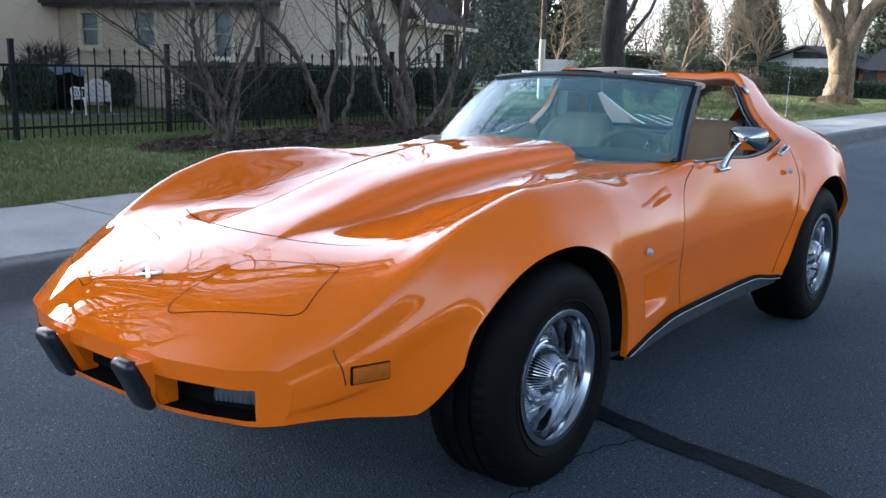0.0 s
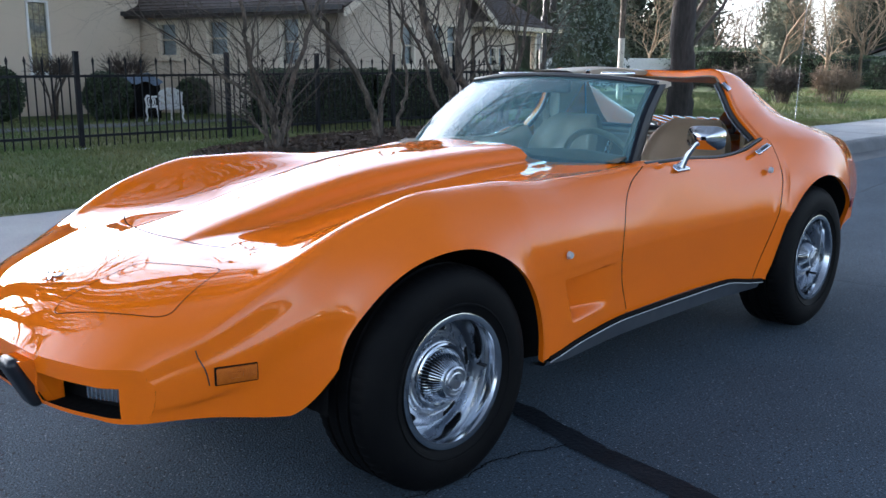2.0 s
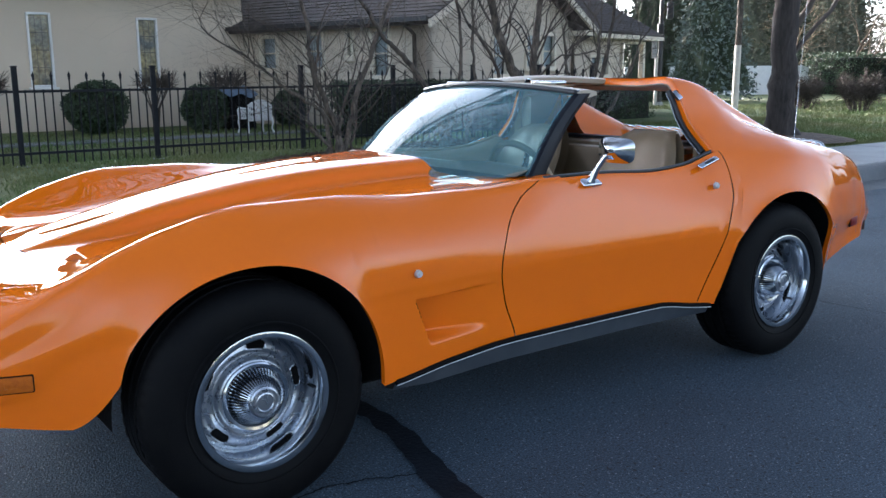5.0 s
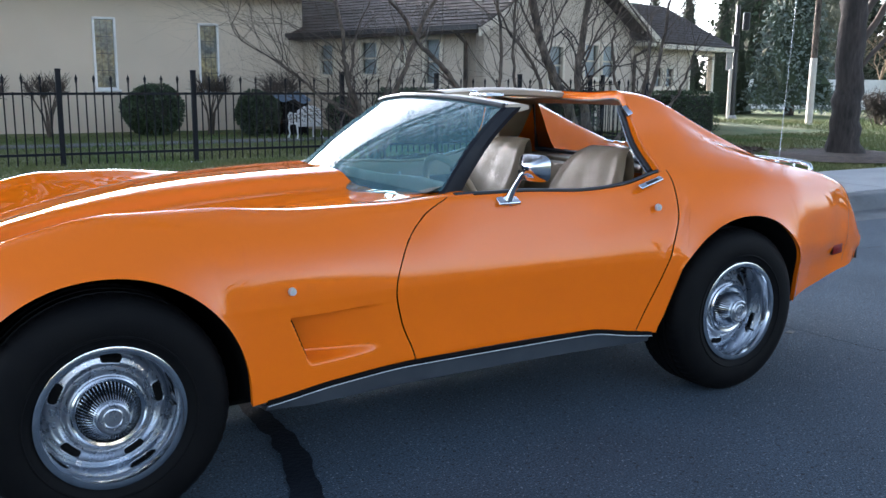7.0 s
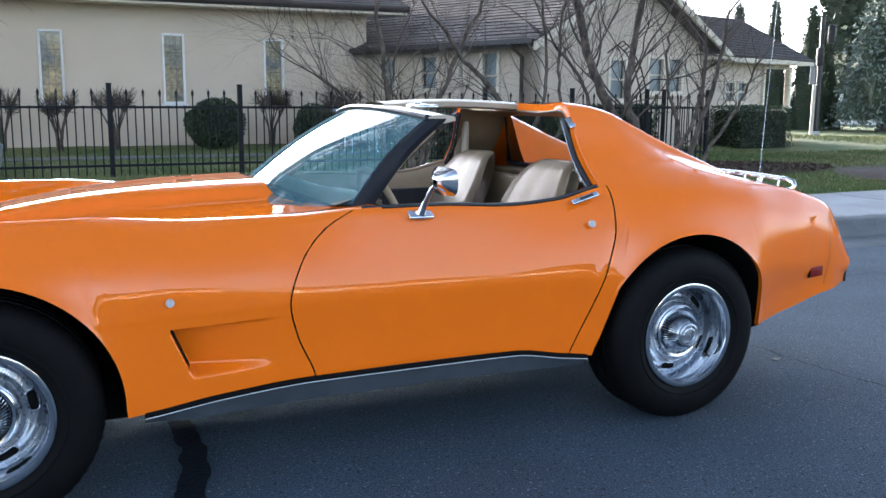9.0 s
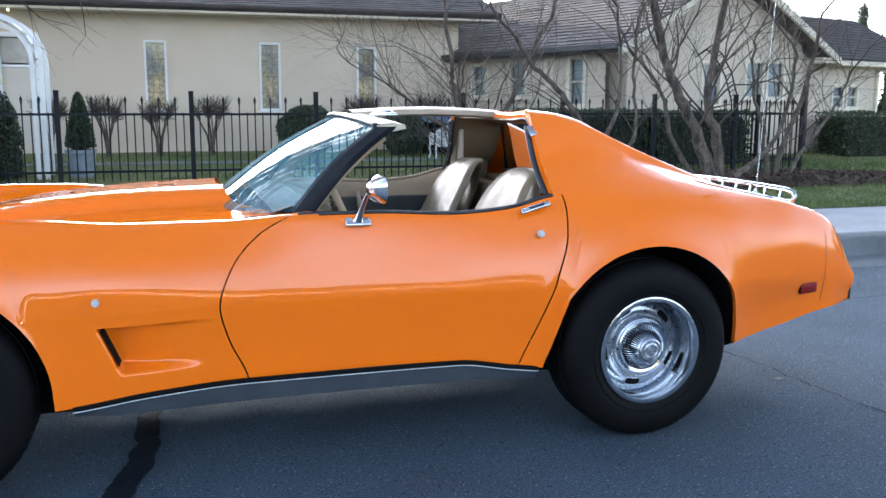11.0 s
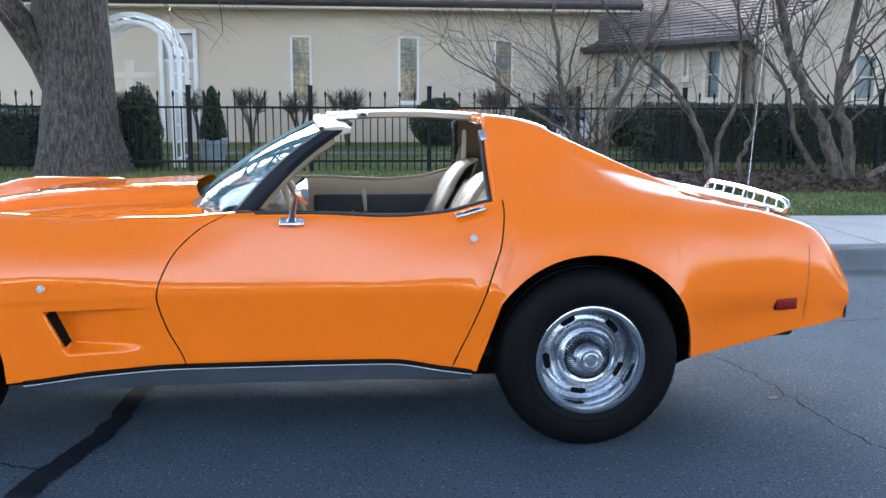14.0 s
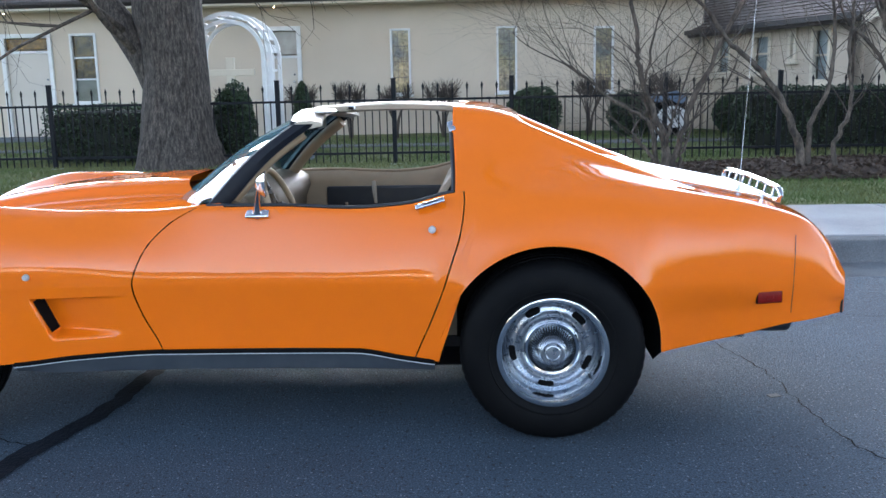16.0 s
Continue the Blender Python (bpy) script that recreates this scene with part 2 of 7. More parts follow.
LEAF_DARK = material("dark_evergreen_leaf", (0.026, 0.048, 0.021), 0.55, 0.0, (0.046, 0.074, 0.028), 5, spread=0.5)
LEAF_SHADE = material("shrub_shade", (0.010, 0.014, 0.008), 0.95, 0.0, (0.018, 0.02, 0.012), 8)
NEEDLE_BLUE = material("blue_spruce_needle", (0.105, 0.135, 0.120), 0.8, 0.0, (0.16, 0.19, 0.16), 2, spread=0.4)
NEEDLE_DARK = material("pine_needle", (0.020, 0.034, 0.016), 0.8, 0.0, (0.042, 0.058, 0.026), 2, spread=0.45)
POT = material("glazed_pot", (0.17, 0.20, 0.24), 0.45, 0.0, (0.24, 0.27, 0.31), 9, bump=0.2)
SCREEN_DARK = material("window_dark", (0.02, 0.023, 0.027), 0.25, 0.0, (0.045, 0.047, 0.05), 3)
BLIND = material("window_blind", (0.50, 0.54, 0.58), 0.7, 0.0, (0.40, 0.43, 0.47), 4)
STAINED = material("leaded_pane", (0.10, 0.115, 0.11), 0.2, 0.0, (0.36, 0.30, 0.14), 2.6, coat=0.6, fine=(18, 0.5))
POLE = material("grey_pole", (0.33, 0.33, 0.33), 0.5, 0.4, (0.26, 0.26, 0.26), 4)
BRICK = material("brown_brick", (0.24, 0.11, 0.07), 0.9, 0.0, (0.17, 0.08, 0.055), 5, bump=0.4)
BLUE_TARP = material("blue_plastic", (0.06, 0.10, 0.16), 0.5, 0.0, (0.12, 0.16, 0.22), 7)
BULB = emitter("lit_bulb", (1.0, 0.72, 0.36), 6.0)
DOOR_PAINT = material("cream_door_paint", (0.60, 0.55, 0.47), 0.5, 0.0, (0.56, 0.51, 0.44), 2, bump=0.1, bump_scale=80)
AMBER_STAIN = material("amber_stained_glass", (0.075, 0.042, 0.014), 0.25, 0.0, (0.23, 0.135, 0.030), 4.5, fine=(14, 0.5))
PALE_STAIN = material("pale_stained_glass", (0.46, 0.44, 0.40), 0.25, 0.0, (0.34, 0.32, 0.28), 5)

# ---------------------------------------------------------------- mesh helpers
def mesh_of(name, verts, faces, mat, smooth=True, sharp=35):
    me = bpy.data.meshes.new(name)
    me.from_pydata([tuple(v) for v in verts], [], faces)
    me.materials.append(mat)
    if smooth:
        me.polygons.foreach_set("use_smooth", [True] * len(me.polygons))
        me.set_sharp_from_angle(angle=radians(sharp))
    me.update()
    return me


def put(name, verts, faces, mat, parent=None, label="", smooth=True, sharp=35):
    ob = new(name, mesh_of(name, verts, faces, mat, smooth, sharp))
    if parent:
        ob.parent = parent
    if label:
        tagged(ob, label)
    return ob


def part(name, bm, mat, parent=None, label="", smooth=False, sharp=35):
    """Links a bmesh as one mesh object under a thing or a part."""
    me = bpy.data.meshes.new(name)
    bm.to_mesh(me)
    bm.free()
    me.materials.append(mat)
    if smooth:
        me.polygons.foreach_set("use_smooth", [True] * len(me.polygons))
        me.set_sharp_from_angle(angle=radians(sharp))
    ob = new(name, me)
    if parent:
        ob.parent = parent
    if label:
        tagged(ob, label)
    return ob


def thing(name, at, label, category, group="", kind="", turn=0.0):
    ob = new(name)
    ob.matrix_world = pose(*at, 0, 0, turn)
    return tagged(ob, label, category, group, kind)


def box(cx, cy, cz, sx, sy, sz, bevel=0.0, seg=2, rot=None, bm=None):
    """A bevelled box by centre and full size."""
    own = bmesh.new()
    bmesh.ops.create_cube(own, size=1.0, matrix=Matrix.Diagonal((sx, sy, sz, 1)))
    if bevel:
        bmesh.ops.bevel(own, geom=own.edges[:], offset=bevel, segments=seg, affect="EDGES", profile=0.5)
    m = Matrix.Translation((cx, cy, cz)) @ (rot.to_4x4() if rot else Matrix.Identity(4))
    bmesh.ops.transform(own, matrix=m, verts=own.verts[:])
    if bm is None:
        return own
    tmp = bpy.data.meshes.new("tmp")
    own.to_mesh(tmp)
    own.free()
    bm.from_mesh(tmp)
    bpy.data.meshes.remove(tmp)
    return bm


def grid_faces(nu, nv, skip=None, close_u=False, flip=False, base=0):
    """Quads of a grid whose vertices run v fastest."""
    out = []
    for i in range(nu if close_u else nu - 1):
        for j in range(nv - 1):
            if skip and skip(i, j):
                continue
            a, b = base + i * nv + j, base + ((i + 1) % nu) * nv + j
            f = (a, b, b + 1, a + 1)
            out.append(f[::-1] if flip else f)
    return out


def tube_data(pts, radii, n=8, cap=True):
    """A tapered tube along points."""
    verts, faces = [], []
    pts = [Vector(p) for p in pts]
    if not hasattr(radii, "__len__"):
        radii = [radii] * len(pts)
    up = Vector((0, 0, 1))
    prev = None
    for i, p in enumerate(pts):
        d = (pts[min(i + 1, len(pts) - 1)] - pts[max(i - 1, 0)]).normalized()
        if prev is None:
            a = d.cross(up if abs(d.z) < 0.9 else Vector((1, 0, 0))).normalized()
        else:
            a = (prev - d * prev.dot(d)).normalized()
        prev = a
        b = d.cross(a)
        for k in range(n):
            w = 2 * math.pi * k / n
            verts.append(p + (a * math.cos(w) + b * math.sin(w)) * radii[i])
    for i in range(len(pts) - 1):
        for k in range(n):
            k2 = (k + 1) % n
            faces.append((i * n + k, i * n + k2, (i + 1) * n + k2, (i + 1) * n + k))
    if cap:
        faces.append(tuple(range(n))[::-1])
        faces.append(tuple(range((len(pts) - 1) * n, len(pts) * n)))
    return verts, faces


def tube(name, pts, radii, mat, parent=None, n=8, label="", cap=True):
    v, f = tube_data(pts, radii, n, cap)
    return put(name, v, f, mat, parent, label, sharp=50)


def lathe(name, profile, mat, parent=None, n=64, label="", axis="y", ripple=None, skip=None, sharp=35):
    """Turns (radius, along) pairs about the axis. ripple(k, i) scales a radius."""
    verts, nv = [], len(profile)
    for k in range(n):
        w = 2 * math.pi * k / n
        for i, (r, a) in enumerate(profile):
            rr = r * (ripple(k, i) if ripple else 1)
            c, s = rr * math.cos(w), rr * math.sin(w)
            verts.append((c, a, s) if axis == "y" else (c, s, a))
    faces = grid_faces(n, nv, skip, close_u=True, flip=(axis != "y"))
    return put(name, verts, faces, mat, parent, label, sharp=sharp)


def smoothstep(a, b, x):
    t = min(1.0, max(0.0, (x - a) / (b - a)))
    return t * t * (3 - 2 * t)


def curve_of(*pairs):
    """A smooth curve through (x, value) pairs, without overshoot."""
    xs, ys = np.array([p[0] for p in pairs], float), np.array([p[1] for p in pairs], float)
    h, d = np.diff(xs), np.diff(ys) / np.diff(xs)
    m = np.zeros(len(xs))
    for i in range(1, len(xs) - 1):
        if d[i - 1] * d[i] > 0:
            w1, w2 = 2 * h[i] + h[i - 1], h[i] + 2 * h[i - 1]
            m[i] = (w1 + w2) / (w1 / d[i - 1] + w2 / d[i])
    m[0], m[-1] = d[0], d[-1]
    xl, yl, ml, hl = xs.tolist(), ys.tolist(), m.tolist(), h.tolist()

    def f(x):
        if x <= xl[0]:
            return yl[0]
        if x >= xl[-1]:
            return yl[-1]
        i = 0
        while x > xl[i + 1]:
            i += 1
        t = (x - xl[i]) / hl[i]
        t2, t3 = t * t, t * t * t
        return (2 * t3 - 3 * t2 + 1) * yl[i] + (t3 - 2 * t2 + t) * hl[i] * ml[i] + (3 * t2 - 2 * t3) * yl[i + 1] + (t3 - t2) * hl[i] * ml[i + 1]
    return f

# ---------------------------------------------------------------- the car
# Front axle at x = 0, rear axle at 2.489, nose towards -x, middle line y = 0.
AXLES, ARCH_R = ((0.0, 0.345, 0.398), (2.489, 0.345, 0.403)), 0.40
crest_y = curve_of((-.985, .562), (-.87, .628), (-.7, .668), (-.45, .69), (-.2, .70), (.05, .705), (.35, .70), (.65, .695), (.95, .71), (1.3, .735), (1.7, .735), (2.05, .735), (2.3, .725), (2.55, .735), (2.8, .725), (3.05, .695), (3.3, .655), (3.5, .615), (3.68, .55))
crest_z = curve_of((-.985, .506), (-.87, .568), (-.7, .640), (-.45, .742), (-.2, .845), (.05, .895), (.3, .895), (.65, .87), (.95, .868), (1.2, .885), (1.45, .885), (1.75, .872), (1.95, .885), (2.12, .925), (2.4, .955), (2.6, .955), (2.8, .935), (3.05, .895), (3.3, .845), (3.5, .785), (3.6, .690), (3.68, .565))
belt_y = curve_of((-.985, .585), (-.87, .645), (-.7, .690), (-.45, .745), (-.2, .825), (0, .865), (.3, .868), (.53, .856), (.95, .815), (1.3, .80), (1.7, .808), (2.0, .832), (2.3, .868), (2.49, .878), (2.8, .864), (3.05, .80), (3.3, .722), (3.5, .672), (3.68, .60))
belt_z = curve_of((-.985, .436), (-.7, .50), (-.3, .59), (0.5, .60), (1.5, .60), (2.5, .605), (3.1, .59), (3.5, .56), (3.68, .515))
low_y = curve_of((-.985, .570), (-.7, .668), (-.4, .762), (0, .85), (.4, .85), (1.0, .785), (1.5, .772), (2.0, .80), (2.49, .865), (2.70, .838), (2.90, .782), (3.0, .745), (3.1, .712), (3.3, .67), (3.5, .652), (3.68, .57))
floor_z = curve_of((-.985, .365), (-.84, .362), (-.62, .340), (-.48, .330), (-.40, .31), (.4, .31), (.7, .332), (1.0, .343), (1.75, .343), (1.95, .315), (2.1, .300), (2.80, .325), (2.94, .332), (3.24, .365), (3.45, .40), (3.68, .42))
hood_mid = curve_of((-.985, .516), (-.93, .576), (-.86, .632), (-.7, .690), (-.49, .738), (-.2, .800), (.05, .862), (.35, .912), (.65, .937), (1.2, .955))
hood_edge = curve_of((-.985, .515), (-.93, .572), (-.86, .629), (-.7, .686), (-.49, .735), (-.2, .793), (.05, .848), (.35, .897), (.65, .922), (1.2, .938))
hood_valley = curve_of((-.985, .513), (-.93, .566), (-.86, .619), (-.7, .676), (-.49, .722), (-.2, .762), (.05, .800), (.35, .832), (.65, .855), (1.2, .885))
dome_y = curve_of((-.985, .20), (-.5, .17), (0, .205), (.5, .25), (1.0, .285), (1.2, .30))
roof_but = curve_of((2.1, 1.238), (2.22, 1.226), (2.34, 1.198), (2.40, 1.172), (2.46, 1.145), (2.58, 1.092), (2.74, 1.026), (2.9, .964), (3.09, .897), (3.3, .855), (3.5, .795), (3.6, .705), (3.68, .575))
deck_z = curve_of((2.1, 1.240), (2.38, 1.200), (2.40, .935), (2.8, .905), (3.05, .885), (3.3, .852), (3.5, .792), (3.6, .705), (3.68, .58))
door_front = curve_of((.30, 1.01), (.35, 1.00), (.49, .94), (.60, .915), (.72, .955), (.83, 1.055), (.89, 1.17), (.93, 1.27))
door_rear = curve_of((.28, 1.965), (.32, 1.98), (.48, 2.05), (.61, 2.10), (.78, 2.155), (.90, 2.17), (.95, 2.165))


def section(x, rear):
    """Control points (y, z) of half a cross-section, from the middle line over the crest down to the sill."""
    cy, cz, by, bz, ly, fz = crest_y(x), crest_z(x), belt_y(x), belt_z(x), low_y(x), floor_z(x)
    if rear:
        zb, zd = roof_but(x), deck_z(x)
        up, k = max(.004, zb - cz), smoothstep(2.12, 2.60, x)
        top = [(0, zd), (.30, zd - .004), (.490, zb), (.536, zb - min(.050, .36 * up)), (.606, cz + up * .40), (cy - .035 * k, cz + max(.004, up * .07) * k)]
        if x > 3.0:
            f = smoothstep(3.0, 3.3, x)
            flat = [(0, zd), (.22, zd), (.38, (zd + zb) / 2), (.47, zb - .003), (cy - .09, cz + .006), (cy - .02, cz + .002)]
            top = [(a[0] * (1 - f) + b[0] * f, a[1] * (1 - f) + b[1] * f) for a, b in zip(top, flat)]
        k = smoothstep(2.12, 2.60, x)
        sh = (top[5][0] + (by - top[5][0]) * (.28 + .30 * k), cz - min(.042 + .020 * k, .28 * (cz - bz)))
        side = [sh, (by - .022 + .010 * smoothstep(2.8, 3.2, x), bz + (cz - bz) * (.47 + .06 * k))]
    else:
        dy = dome_y(x)
        w = smoothstep(-.55, -.05, x)
        vz = hood_valley(x)
        top = [(0, hood_mid(x)), (dy - .022, hood_edge(x)), (dy + .022, hood_edge(x) - .046 * w - .002), (.40 + .045 * smoothstep(-.85, -.5, x), vz), (cy - .10, vz + (cz - vz) * (.58 - .20 * (1 - smoothstep(-.7, -.2, x)))), (cy, cz)]
        door_k = smoothstep(.5, 1.0, x)
        lean = smoothstep(1.15, 1.34, x)
        top[4] = (top[4][0] + (cy - .045 - top[4][0]) * lean, top[4][1] + (cz + .034 - top[4][1]) * lean)
        side = [(cy + (by - cy) * (.46 - .18 * door_k), cz - min(.042, (.24 + .14 * (1 - smoothstep(-.8, -.3, x))) * (cz - bz))), (by - .010 * smoothstep(-.985, -.5, x) - .003 - .009 * door_k, bz + (cz - bz) * .47)]
    g = .012 + .024 * (1 - smoothstep(-.75, -.15, x)) + .010 * smoothstep(2.9, 3.4, x)
    g = min(g, .30 * (cz - bz))
    return top + side + [(by, bz + g), (by - .003 - .1 * (g - .012), bz - g - .008), (ly + (by - ly) * .30, bz - max(g + .03, (bz - fz) * .55)), (ly, fz)]


LAST = 11     # index of the sill in a section


def along(ctrl, s):
    """The point at s of a smooth curve through the control points."""
    i = min(int(s), len(ctrl) - 2)
    t = s - i

    def dist(a, b):
        return max(1e-5, math.hypot(ctrl[a][0] - ctrl[b][0], ctrl[a][1] - ctrl[b][1])) ** 0.5
    h1 = dist(i, i + 1)
    res = []
    for c in (0, 1):
        p1, p2 = ctrl[i][c], ctrl[i + 1][c]
        d1 = (p2 - p1) / h1
        if i > 0:
            h0 = dist(i - 1, i)
            d0 = (p1 - ctrl[i - 1][c]) / h0
            m1 = (d0 * h1 + d1 * h0) / (h0 + h1)
        else:
            m1 = d1
        if i + 2 < len(ctrl):
            h2 = dist(i + 1, i + 2)
            d2 = (ctrl[i + 2][c] - p2) / h2
            m2 = (d1 * h2 + d2 * h1) / (h1 + h2)
        else:
            m2 = d1
        if i == 0 and c == 1:
            m1 = 0
        t2, t3 = t * t, t * t * t
        res.append((2 * t3 - 3 * t2 + 1) * p1 + (t3 - 2 * t2 + t) * h1 * m1 + (3 * t2 - 2 * t3) * p2 + (t3 - t2) * h1 * m2)
    return res


def bow(x, y):
    """Plan curve of the nose and the tail."""
    a = abs(y)
    if x < -.35:
        k = min(1, (-.35 - x) / .635)
        return .150 * (a / .60) ** 3 * k ** 1.3 + .045 * smoothstep(.46, .60, a) ** 2 * k ** 4
    if x > 3.2:
        return -.085 * (a / .62) ** 3 * min(1, (x - 3.2) / .47) ** 1.3
    return 0.0


def scoop_depth(x, z):
    """The vent pressed into the flank behind the front wheel."""
    front = .532 + (.56 - z) * .42
    u = (x - front) / (.88 - front)
    if not 0 < u < 1:
        return 0.0
    hgt = smoothstep(.398, .430, z) * (1 - smoothstep(.556, .563, z))
    if u < .03:
        return .080 * hgt * u / .03
    return .080 * hgt * (1 - u) ** 1.25


def body(x, s, rear, side=-1):
    """A point of the body's skin."""
    y, z = along(section(x, rear), s)
    for cx, cz, r in AXLES:
        d = math.hypot(x - cx, z - cz) - r
        if s > 5.4 and -.02 < d < .22 and z > .26:
            y += (.012 * math.exp(-max(d, 0) / .028) + .010 * math.exp(-max(d, 0) / .09)) * smoothstep(5.4, 6.9, s) * (1 - smoothstep(.10, .22, d))
    if s > 7 and .5 < x < .9:
        y -= scoop_depth(x, z)
    if side > 0:
        y *= .965
    return Vector((x + bow(x, y) + .022 * smoothstep(3.4, 3.68, x), side * y, z))


def arch_z(x):
    z = 0.0
    for cx, cz, r in AXLES:
        if abs(x - cx) < r:
            z = max(z, cz + math.sqrt(r * r - (x - cx) ** 2))
    if -.60 < x < -.36:
        z = max(z, .330 + .155 * ((x + .60) / .24) ** 2.2)
    return z


def cut(x, rear):
    """Where the skin ends below: the sill or the wheel arch."""
    za = arch_z(x)
    ctrl = section(x, rear)
    if za <= ctrl[-1][1]:
        return float(LAST)
    lo, hi = 5.2, float(LAST)
    for _ in range(26):
        mid = (lo + hi) / 2
        if along(ctrl, mid)[1] > za:
            lo = mid
        else:
            hi = mid
    return lo


def stations(a, b, n, arch=None):
    xs = [a + (b - a) * i / n for i in range(n + 1)]
    if arch is not None:
        cx, cz, r = AXLES[arch]
        xs = [x for x in xs if abs(x - cx) > r + .012]
        xs += [cx - r - .205 + .005 * k for k in range(41)] if arch == 0 else []
        xs += [cx - r * .99999 * math.cos(math.pi * k / 44) for k in range(45)] + [cx - r - .002, cx + r + .002]
        xs = [x for x in xs if a - 1e-6 <= x <= b + 1e-6]
    return sorted(set(round(x, 6) for x in xs))


def skin(name, xs, rows, rear, remap, parent, side, mat=PAINT, flank=False, skip=None, label="", lip=0.020):
    """A panel: stations by rows of the skin; flank rows run from the crest (0) to the lower edge (1). A turned-in lip closes its lower edge."""
    verts = []
    n = len(rows) + (1 if flank else 0)
    for x0 in xs:
        for r in rows:
            x = x0
            for _ in range(3):
                s = 5 + (cut(x, rear) - 5) * r if flank else r
                y, z = along(section(x, rear), s)
                x = remap(x0, y, z)
            s = 5 + (cut(x, rear) - 5) * r if flank else r
            verts.append(body(x, s, rear, side))
        if flank:
            v = verts[-1].copy()
            v.y -= side * lip
            v.z += .004
            verts.append(v)
    return put(name, verts, grid_faces(len(xs), n, skip, flip=(side > 0)), mat, parent, label, sharp=60)


GAP = .0028
car = thing("sports_car", (0, 0, 0), "glossy orange sports coupe with open roof panels on asphalt", "car")
FLANK_ROWS = [0, .03, .07, .12, .17, .22, .27, .32, .37, .42, .46, .49, .515, .54, .57, .60, .64, .68, .72, .76, .80, .83, .86, .89, .92, .95, .98, 1.0]
SCOOP_ROWS = [0, .05, .11, .17, .23, .29, .35, .40, .44, .475, .50, .52, .54, .56] + [.575 + .0075 * i for i in range(50)] + [.955, .97, .985, 1.0]


def hood_front(y):
    return -.488 + .56 * y * y


def cowl_x(y):
    return 1.005 - .055 * (1 - smoothstep(.27, .33, abs(y))) + .195 * min(1.13, abs(y) / .648) ** 2.2


def lean_in(z):
    """The roof hoop leans forward as it rises."""
    return .012 * smoothstep(.95, 1.2, z)


for side in (-1, 1):
    # the fender's flank and shoulder, up to the door
    xs = stations(-.985, 1.0, 44, 0)
    xs = sorted(set(xs + [.41 + .006 * i for i in range(84)]))
    skin("front_fender", xs, SCOOP_ROWS if side < 0 else FLANK_ROWS, False, lambda x0, y, z: x0 if x0 < .40 else .40 + (x0 - .40) / .60 * (door_front(z) - GAP - .40), car, side, flank=True)
    xs = stations(-.985, 1.0, 70)
    skin("fender_top", xs, [3.0 + .125 * i for i in range(17)], False, lambda x0, y, z: x0 if x0 < .6 else .6 + (x0 - .6) / .4 * (cowl_x(y) - .6), car, side)
    skin("hood_half", [i / 60 for i in range(61)], [.1 * i for i in range(30)] + [2.985], False, lambda u, y, z: (hood_front(y) + GAP) * (1 - u) + u * cowl_x(y), car, side)
    skin("nose_panel", [i / 24 for i in range(25)], [.1 * i for i in range(30)] + [3.0], False, lambda u, y, z: -.985 * (1 - u) + u * (hood_front(y) - GAP), car, side)
    door = skin("door", [i / 40 for i in range(41)], FLANK_ROWS, False, lambda u, y, z: (door_front(z) + GAP) * (1 - u) + u * (door_rear(z) - GAP), car, side, flank=True)
    xs = stations(2.0, 3.68, 54, 1)
    skin("rear_quarter", xs, FLANK_ROWS, True, lambda x0, y, z: x0 if x0 > 2.45 else 2.45 - (2.45 - x0) / .45 * (2.45 - door_rear(z) - GAP), car, side, flank=True)
    xs = sorted(set(stations(2.135, 3.68, 50) + [2.38, 2.40]))
    skin("roof_and_buttress", xs, [.2 * i for i in range(26)], True, lambda x0, y, z: x0 - lean_in(z) * (1 - smoothstep(2.135, 2.40, x0)), car, side, skip=lambda i, j, q=xs: q[i] < 2.395 and q[i + 1] > 2.385 and j < 9)


def end_faces():
    """The upright faces that close both ends of the body, with the grille openings left free."""
    for end, rear, name in ((-.985, False, "front_fascia"), (3.68, True, "rear_fascia")):
        ctrl = section(end, rear)
        ss = [5.0 * i / 48 for i in range(49)] + [5 + 3 * (i + 1) / 10 for i in range(10)]
        lower = [along(ctrl, 8 + 3 * i / 20) for i in range(21)]
        zs = [i / 20 for i in range(21)]
        for side in (-1, 1):
            verts, ys = [], []
            for q in ss:
                y, top = along(ctrl, q)
                low = floor_z(end)
                if y > lower[-1][0]:
                    low = min((abs(p[0] - y), p[1]) for p in lower)[1]
                ys.append(y)
                for f in zs:
                    z = top + (low - top) * f
                    back = (.020 * max(0, f - .75) / .25 + .006 * math.sin(math.pi * f)) if not rear else -.03 * max(0, f - .6)
                    back *= 1 - smoothstep(.44, .56, y)
                    verts.append((end + bow(end, y) + back + (.022 if rear else 0), side * y, z))

            def skip(i, j):
                y, f = (ys[i] + ys[i + 1]) / 2, (zs[j] + zs[j + 1]) / 2
                return not rear and .36 < f < .92 and (y < .150 or .245 < y < .53)
            put(name, verts, grid_faces(len(ss), len(zs), skip, flip=(side > 0) == rear), PAINT, car)


